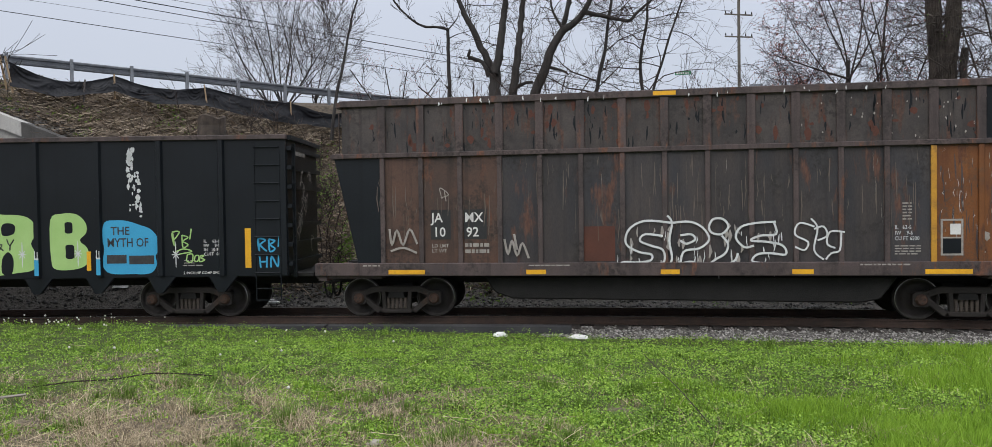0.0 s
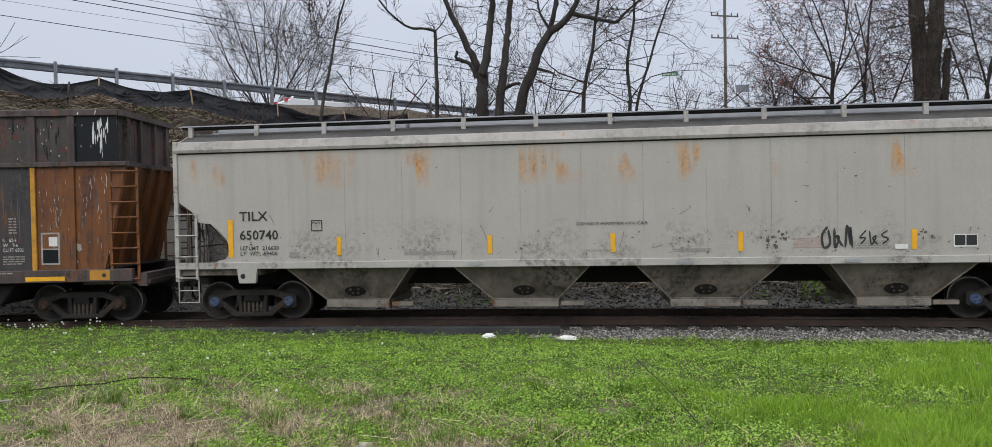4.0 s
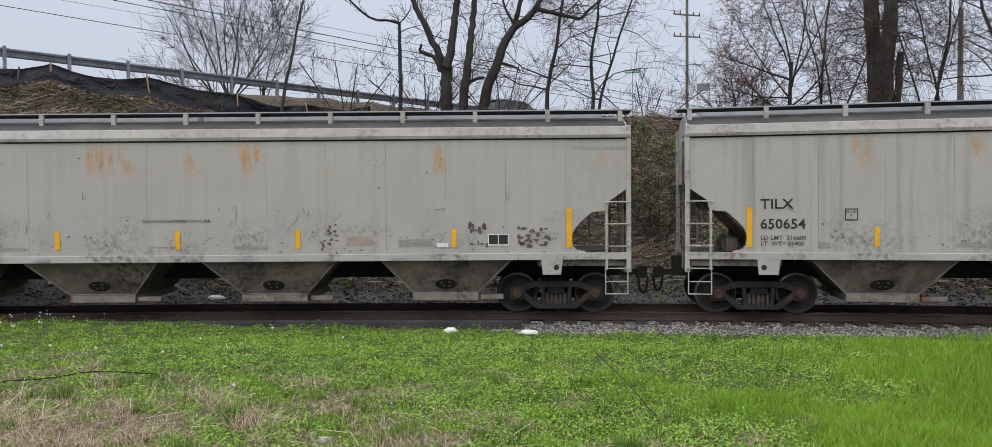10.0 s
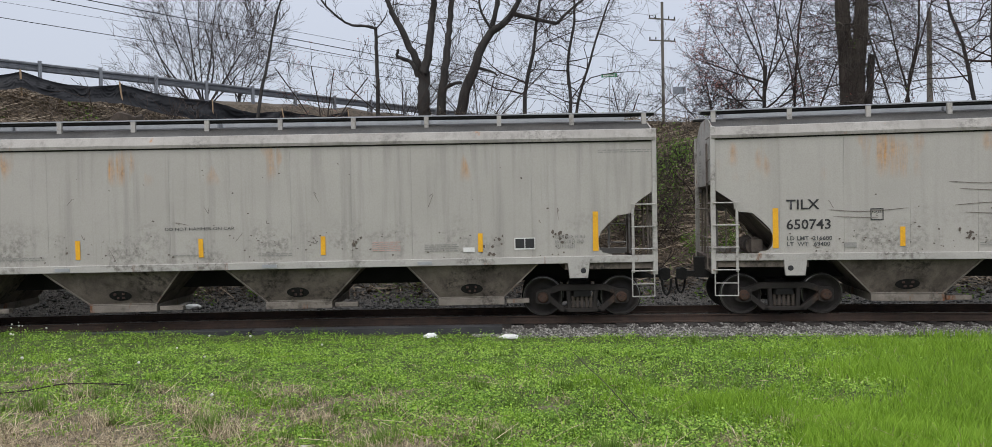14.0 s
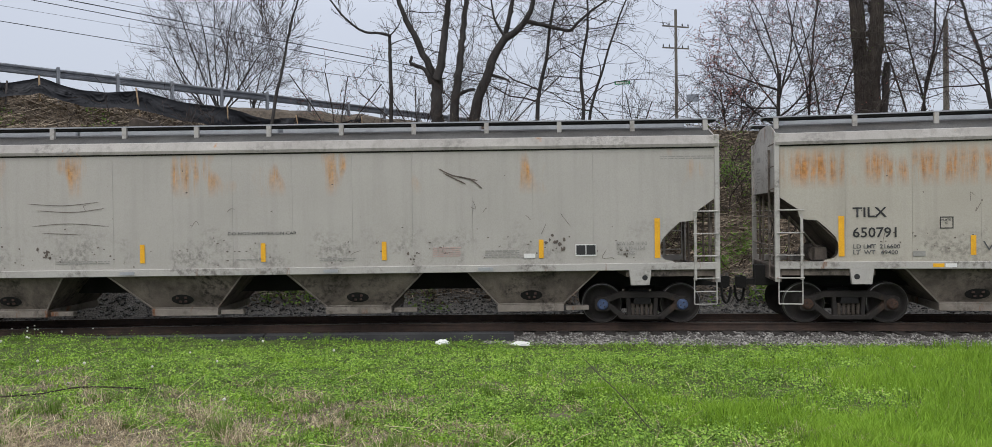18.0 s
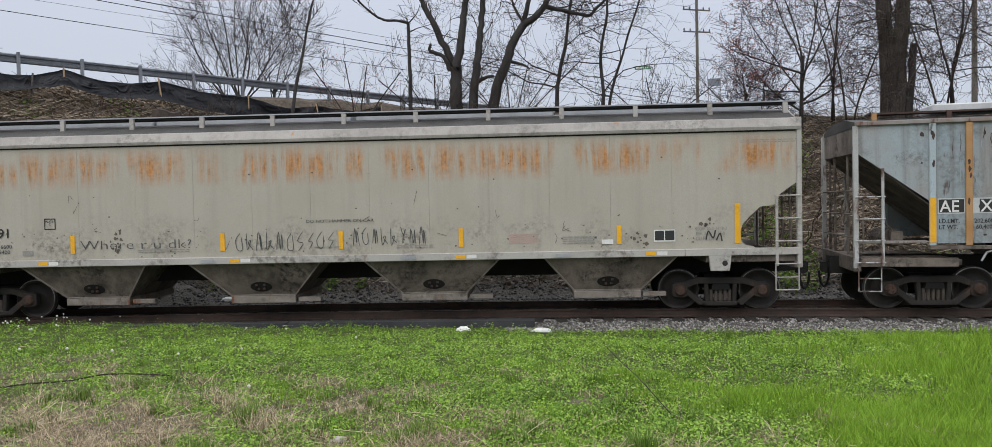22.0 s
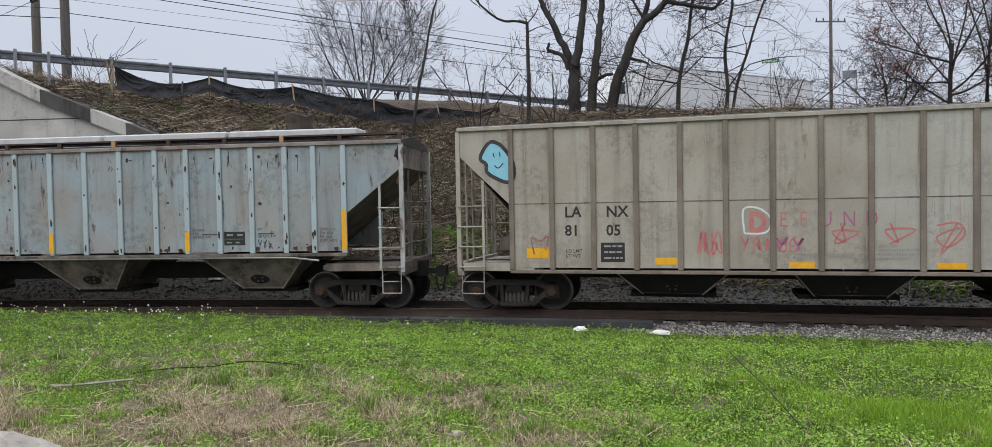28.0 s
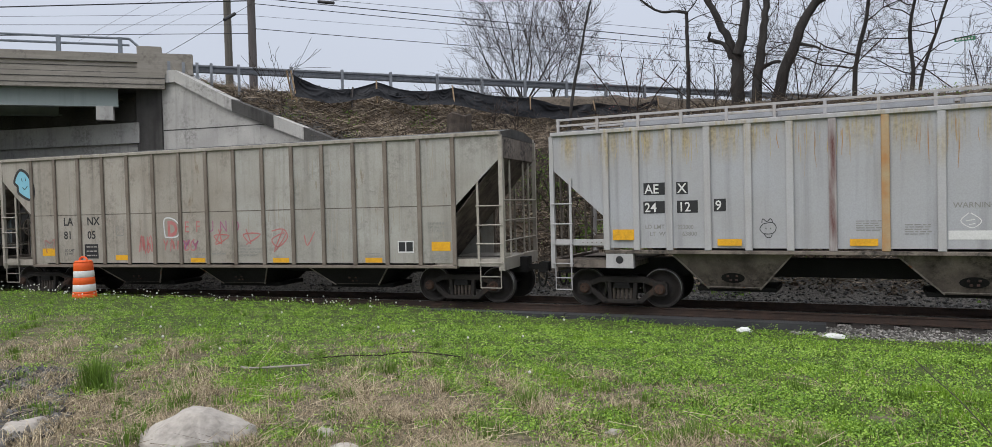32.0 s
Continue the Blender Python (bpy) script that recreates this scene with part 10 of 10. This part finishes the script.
v = c[:, None] + (oct_[None] + ng.normal(0, 0.25, (len(px), 6, 3))) * (0.042 * ng.uniform(0.4, 1.4, (len(px), 1, 1)))
fs = np.array([(0, 1, 4), (1, 2, 4), (2, 3, 4), (3, 0, 4), (1, 0, 5), (2, 1, 5), (3, 2, 5), (0, 3, 5)])
soup("gravel_patch", v.reshape(-1, 3), (fs[None] + (np.arange(len(px)) * 6)[:, None, None]).reshape(-1, 3), M_STONEDARK, "patch of dark grey gravel at the lawn's edge", "gravel")

# ---- lawn ----
def lawn_points(n, g, near_bias=1.0):
    """Places over the part of the lawn before the track, thicker near the camera."""
    az = g.uniform(radians(-64), radians(38), n)
    inv = g.uniform(1 / 15.5 ** near_bias, 1 / 4.0 ** near_bias, n)
    d = (1 / inv) ** (1 / near_bias)
    y = d
    x = np.tan(az) * d
    k = (np.abs(x) < 27)
    m = n // 18
    x, y = np.concatenate([x[k], g.uniform(-9.6, -2.8, m)]), np.concatenate([y[k], g.uniform(1.9, 4.1, m)])
    # turn the straight far edge to follow the track
    q, off = track_off(x, y)
    edge = np.interp(x, [-1.6, 0.4], [-2.15, -2.62]) + 0.18 * rough(x, y, 2.3)
    k = off < edge
    return x[k], y[k]


def lawn_and_soil(n, g, near_bias=1.0):
    """Places on the lawn, few of them on the bare spots."""
    x, y = lawn_points(n, g, near_bias)
    k = g.random(len(x)) > 0.93 * soil(x, y)
    return x[k], y[k]


def blades(n, h, w, g, want, near=0.6, lean=0.45):
    x, y = lawn_and_soil(n, g, near)
    k = want(x, y, g.random(len(x)))
    x, y = x[k], y[k]
    n = len(x)
    z = ground_z(x, y) - 0.005
    a = g.uniform(0, 2 * np.pi, n)
    hh = h(x, y) * g.uniform(0.45, 1.25, n)
    ww = w * g.uniform(0.6, 1.3, n) * (0.7 + y * 0.055)
    le = lean * hh * g.normal(0, 1, n)
    side = np.stack([np.cos(a) * ww, np.sin(a) * ww, np.zeros(n)], -1)
    tip = np.stack([-np.sin(a) * le + g.normal(0, 0.25, n) * hh, np.cos(a) * le, hh], -1)
    c = np.stack([x, y, z], -1)
    mid = c + tip * [0.35, 0.35, 0.62]
    v = np.stack([c - side, c + side, mid + side * 0.75, c + tip, mid - side * 0.75], 1).reshape(-1, 3)
    i = np.arange(n)[:, None] * 5
    f = np.concatenate([i + [0, 1, 2, 4]], 1)
    f3 = np.concatenate([i + [4, 2, 3, 3]], 1)
    return v, f, i


def lush(x, y):
    """Taller, brighter grass at the right of the lawn."""
    return np.clip((x - 0.8) * 0.5 + 0.6 * rough(x, y, 0.7, 2.0) - 0.35 - np.clip(y - 8.8, 0, 9) * 0.38, 0, 1)


def tri_soup(name, h, w, n, g, want, m, label, cat, near=0.6, lean=0.45):
    v, f, i = blades(n, h, w, g, want, near, lean)
    tri = np.concatenate([np.concatenate([i + [0, 1, 2]], 1), np.concatenate([i + [0, 2, 4]], 1), np.concatenate([i + [4, 2, 3]], 1)], 0)
    return soup(name, v, tri, m, label, cat)


def tufted(x, y):
    return rough(x, y, 1.3, 6.0) + 0.8 * rough(x, y, 3.7, 2.0)


tri_soup("grass", lambda x, y: 0.035 + 0.12 * lush(x, y) + 0.035 * np.clip(tufted(x, y), 0, 1.5), 0.0040, 300000, ng,
         lambda x, y, r: r < np.clip(0.12 + 0.95 * lush(x, y) + 0.45 * np.clip(tufted(x, y) - 0.55, 0, 1), 0, 1) * (1 - 0.75 * dry_of(x, y)), M_GRASS, "bright green spring grass of the lawn", "grass")
tri_soup("dry_grass", lambda x, y: 0.04 + 0.10 * np.clip(rough(x, y, 2.6, 8.0), 0, 1), 0.0027, 260000, ng, lambda x, y, r: r < dry_of(x, y) * 0.9 + 0.035 * (y < 10), M_STRAW, "dead straw-coloured grass in worn patches of the lawn", "grass", 0.8, 1.8)


def leafy(n, g, near, size, spread, high, want):
    """Broad-leaved weeds: small domes of leaves, with dark gaps between them."""
    x, y = lawn_and_soil(n, g, near)
    k = want(x, y, g.random(len(x)))
    x, y = x[k], y[k]
    rad = spread * g.uniform(0.5, 1.5, len(x)) * (0.8 + y * 0.03)
    per = 13
    x, y, rad = np.repeat(x, per), np.repeat(y, per), np.repeat(rad, per)
    m = len(x)
    a, q = g.uniform(0, 2 * np.pi, m), np.sqrt(g.random(m))
    x, y = x + np.cos(a) * q * rad, y + np.sin(a) * q * rad
    top = ground_z(x, y) + high * (rad / spread) * (1.05 - q * q) * g.uniform(0.45, 1.0, m)
    c = np.stack([x, y, top], -1)
    n1 = np.stack([np.cos(a) * q * 0.9, np.sin(a) * q * 0.9, np.ones(m)], -1) + g.normal(0, 0.35, (m, 3))
    u = np.cross(n1, g.normal(0, 1, (m, 3)))
    u /= np.linalg.norm(u, axis=1, keepdims=True)
    w = np.cross(n1, u)
    w /= np.linalg.norm(w, axis=1, keepdims=True)
    s = (size * g.uniform(0.55, 1.5, m) * (0.8 + y * 0.035))[:, None]
    return np.stack([c - u * s, c + w * s * 0.75, c + u * s, c - w * s * 0.75], 1).reshape(-1, 3), np.arange(4 * m).reshape(-1, 4)


bare = lambda x, y: np.clip(rough(x, y, 2.4, 7.0) + 0.7 * rough(x, y, 6.1, 3.0) - 1.25, 0, 1)
v, f = leafy(27000, ng, 0.45, 0.0105, 0.085, 0.06, lambda x, y, r: (r > dry_of(x, y) * 1.1 + bare(x, y)) & (r > lush(x, y) * 0.8))
soup("clover", v, f, M_CLOVER, "low clover and weeds growing through the lawn", "weeds")
mound = lambda x, y: rough(x, y, 1.9, 3.3) + 0.9 * rough(x, y, 4.7, 8.0)
vs, fs_ = [], []
for k in range(2):
    v, f = leafy(9000, ng, 0.35, 0.0115, 0.13, 0.12, lambda x, y, r: (mound(x, y) > 0.2) & (r > dry_of(x, y) * 1.15 + bare(x, y)) & (r > lush(x, y) * 0.85))
    fs_.append(f + sum(len(a) for a in vs))
    vs.append(v)
soup("weed_mounds", np.concatenate(vs), np.concatenate(fs_), M_CLOVER, "mounds of leafy green weeds in the lawn", "weeds")
# stray dead stems lying over the grass, thickest where it is worn
x, y = lawn_points(16000, ng, 0.8)
k = ng.random(len(x)) < 0.04 + 0.55 * dry_of(x, y)
x, y = x[k], y[k]
n = len(x)
a, ln = ng.uniform(0, 6.28, n), 0.06 + 0.34 * ng.random(n) ** 2.2
c = np.stack([x, y, ground_z(x, y) + 0.04 + 0.05 * ng.random(n)], -1)
e = np.stack([np.cos(a) * ln, np.sin(a) * ln, ng.normal(0.08, 0.28, n) * ln], -1)
s_ = np.stack([-np.sin(a), np.cos(a), np.ones(n)], -1) * 0.0019
soup("dead_stems", np.stack([c - s_, c + s_, c + e + s_ * 0.5, c + e - s_ * 0.5], 1).reshape(-1, 3), np.arange(4 * n).reshape(-1, 4), M_STRAW, "stray dead stems lying over the lawn", "dead grass")
# tall tufts
small_tufts = [(x_, y_, int(ng.uniform(25, 70)), ng.uniform(0.07, 0.15)) for x_, y_ in zip(*lawn_points(420, ng, 0.7)) if y_ < 13]
tv, tf = [], []
for tx, ty, cnt, hh in ((-7.5, 5.35, 300, 0.40), (-7.05, 5.2, 60, 0.25), (3.1, 14.2, 90, 0.22), (-10.6, 14.6, 60, 0.2), (-4.4, 15.1, 50, 0.2), (-2.9, 6.6, 120, 0.2), (-1.2, 6.0, 140, 0.18), (0.6, 5.6, 120, 0.2), (-5.2, 7.6, 90, 0.2), *small_tufts):
    g0 = on_ground(tx, ty)
    for k in range(cnt):
        a = ng.uniform(0, 6.28)
        rr = ng.uniform(0, 0.16 if hh > 0.16 else 0.12)
        p = np.array([g0.x + math.cos(a) * rr, g0.y + math.sin(a) * rr, g0.z])
        h = hh * ng.uniform(0.5, 1.1)
        out = np.array([math.cos(a), math.sin(a), 0]) * h * ng.uniform(0.1, 0.75)
        sd = np.array([-math.sin(a), math.cos(a), 0]) * 0.004
        i = len(tv)
        tv += [p - sd, p + sd, p + out * 0.4 + [0, 0, h * 0.7] + sd * 0.8, p + out * 0.4 + [0, 0, h * 0.7] - sd * 0.8, p + out + [0, 0, h * 0.95]]
        tf += [(i, i + 1, i + 2), (i, i + 2, i + 3), (i + 3, i + 2, i + 4)]
soup("grass_tufts", np.array(tv), np.array(tf), M_TUFT, "tall dark green tufts of grass", "grass")
# dandelion clocks along the track side
pv, pf = [], []
ico = bmesh.new()
bmesh.ops.create_icosphere(ico, subdivisions=1, radius=1.0)
iv = np.array([w.co[:] for w in ico.verts])
fi = np.array([[w.index for w in t.verts] for t in ico.faces])
ico.free()
base = 0
sv, sf = [], []
for k in range(185):
    if k < 160:
        x = ng.uniform(-24, -9.5)
        yy = CY + math.sqrt((RC - ng.uniform(2.2, 4.2)) ** 2 - x * x)
    else:
        x, yy = ng.uniform(-18, -2), ng.uniform(7, 14)
    g0 = on_ground(x, yy)
    h = ng.uniform(0.10, 0.26)
    pv.append(iv * 0.021 * ng.uniform(0.7, 1.2) + [g0.x, g0.y, g0.z + h])
    pf.append(fi + base)
    base += len(iv)
    i = len(sv)
    sv += [(g0.x - 0.003, g0.y, g0.z), (g0.x + 0.003, g0.y, g0.z), (g0.x, g0.y, g0.z + h)]
    sf.append((i, i + 1, i + 2))
soup("dandelion_clocks", np.concatenate(pv), np.concatenate(pf), M_PUFF, "white dandelion seed heads standing along the track side", "flowers")
soup("dandelion_stems", np.array(sv), np.array(sf), M_GRASS, "thin stems of the dandelions", "flowers")


# ---- what moves ----
RUN = [(0.0, 0.00), (1.0, -4.90), (2.0, -9.83), (3.0, -14.79), (4.0, -19.80), (4.5, -22.31), (6.5, -32.41), (7.0, -34.96), (8.0, -40.05), (9.0, -45.15), (10.0, -50.23), (11.0, -55.33), (12.0, -60.44), (13.0, -65.58), (14.0, -70.70), (15.0, -75.80), (15.5, -78.34), (17.5, -88.59), (18.0, -91.14), (19.0, -96.23), (20.0, -101.28), (21.0, -106.36), (22.0, -111.40), (23.0, -116.41), (24.0, -121.40), (25.0, -126.41), (26.0, -131.42), (26.5, -133.92), (28.5, -144.01), (29.0, -146.50), (30.0, -151.37), (31.0, -156.21), (32.0, -161.00)]


def motions():
    ts, ss = [r[0] for r in RUN], [r[1] for r in RUN]
    for car, sets, q0, b in TRAIN:
        rows = []
        for t, s in RUN:
            p1, _ = on_track(q0 + s - b)
            p2, _ = on_track(q0 + s + b)
            d = p2 - p1
            rows.append((t, Matrix.Translation((p1 + p2) / 2) @ Matrix.Rotation(math.atan2(d.y, d.x), 4, "Z")))
        walk(car, rows)
        near = [k / 10 for k in range(0, 321) if -34 < q0 + float(np.interp(k / 10, ts, ss)) < 30]
        times = sorted({0.0, 32.0, *near})
        for ws in sets:
            x = ws.location.x
            base = near[0] if near else 0.0
            wrows = []
            for t in times:
                u = min(max(t, near[0]), near[-1])
                a = (float(np.interp(u, ts, ss)) - float(np.interp(base, ts, ss))) / 0.457
                wrows.append((t, Matrix.Translation((x, 0, 0.457)) @ Matrix.Rotation(a, 4, "Y")))
            walk(ws, wrows)

    def drive(thing_, off, facing, rows):
        walk(thing_, [(t, Matrix.Translation(by_road(u, off, float(np.interp(u, [-50.0, -46.0, -8.0, 0.0], [ROAD_Z, 7.19, 7.19, ROAD_Z])))) @ Matrix.Rotation(ROAD_YAW + (0 if facing > 0 else math.pi), 4, "Z")) for t, u in rows])

    drive(white_suv, 4.8, 1, [(0.0, -53.10), (3.5, 4.20), (4.0, 12.30), (4.5, 20.10), (8.5, 82.90), (32.0, 450.90)])
    drive(dark_suv, 4.8, 1, [(0.0, -122.60), (8.3, 1.80), (9.0, 12.30), (9.5, 19.70), (13.5, 79.90), (32.0, 355.90)])
    drive(red_car, 4.8, 1, [(0.0, -369.10), (19.4, 1.69), (19.8, 9.60), (20.0, 13.50), (24.0, 92.90), (32.0, 250.90)])
    drive(truck, 6.4, -1, [(0.0, 524.0), (28.5, 35.0), (29.5, 17.8), (30.5, 0.7), (32.0, -25.0)])


motions()
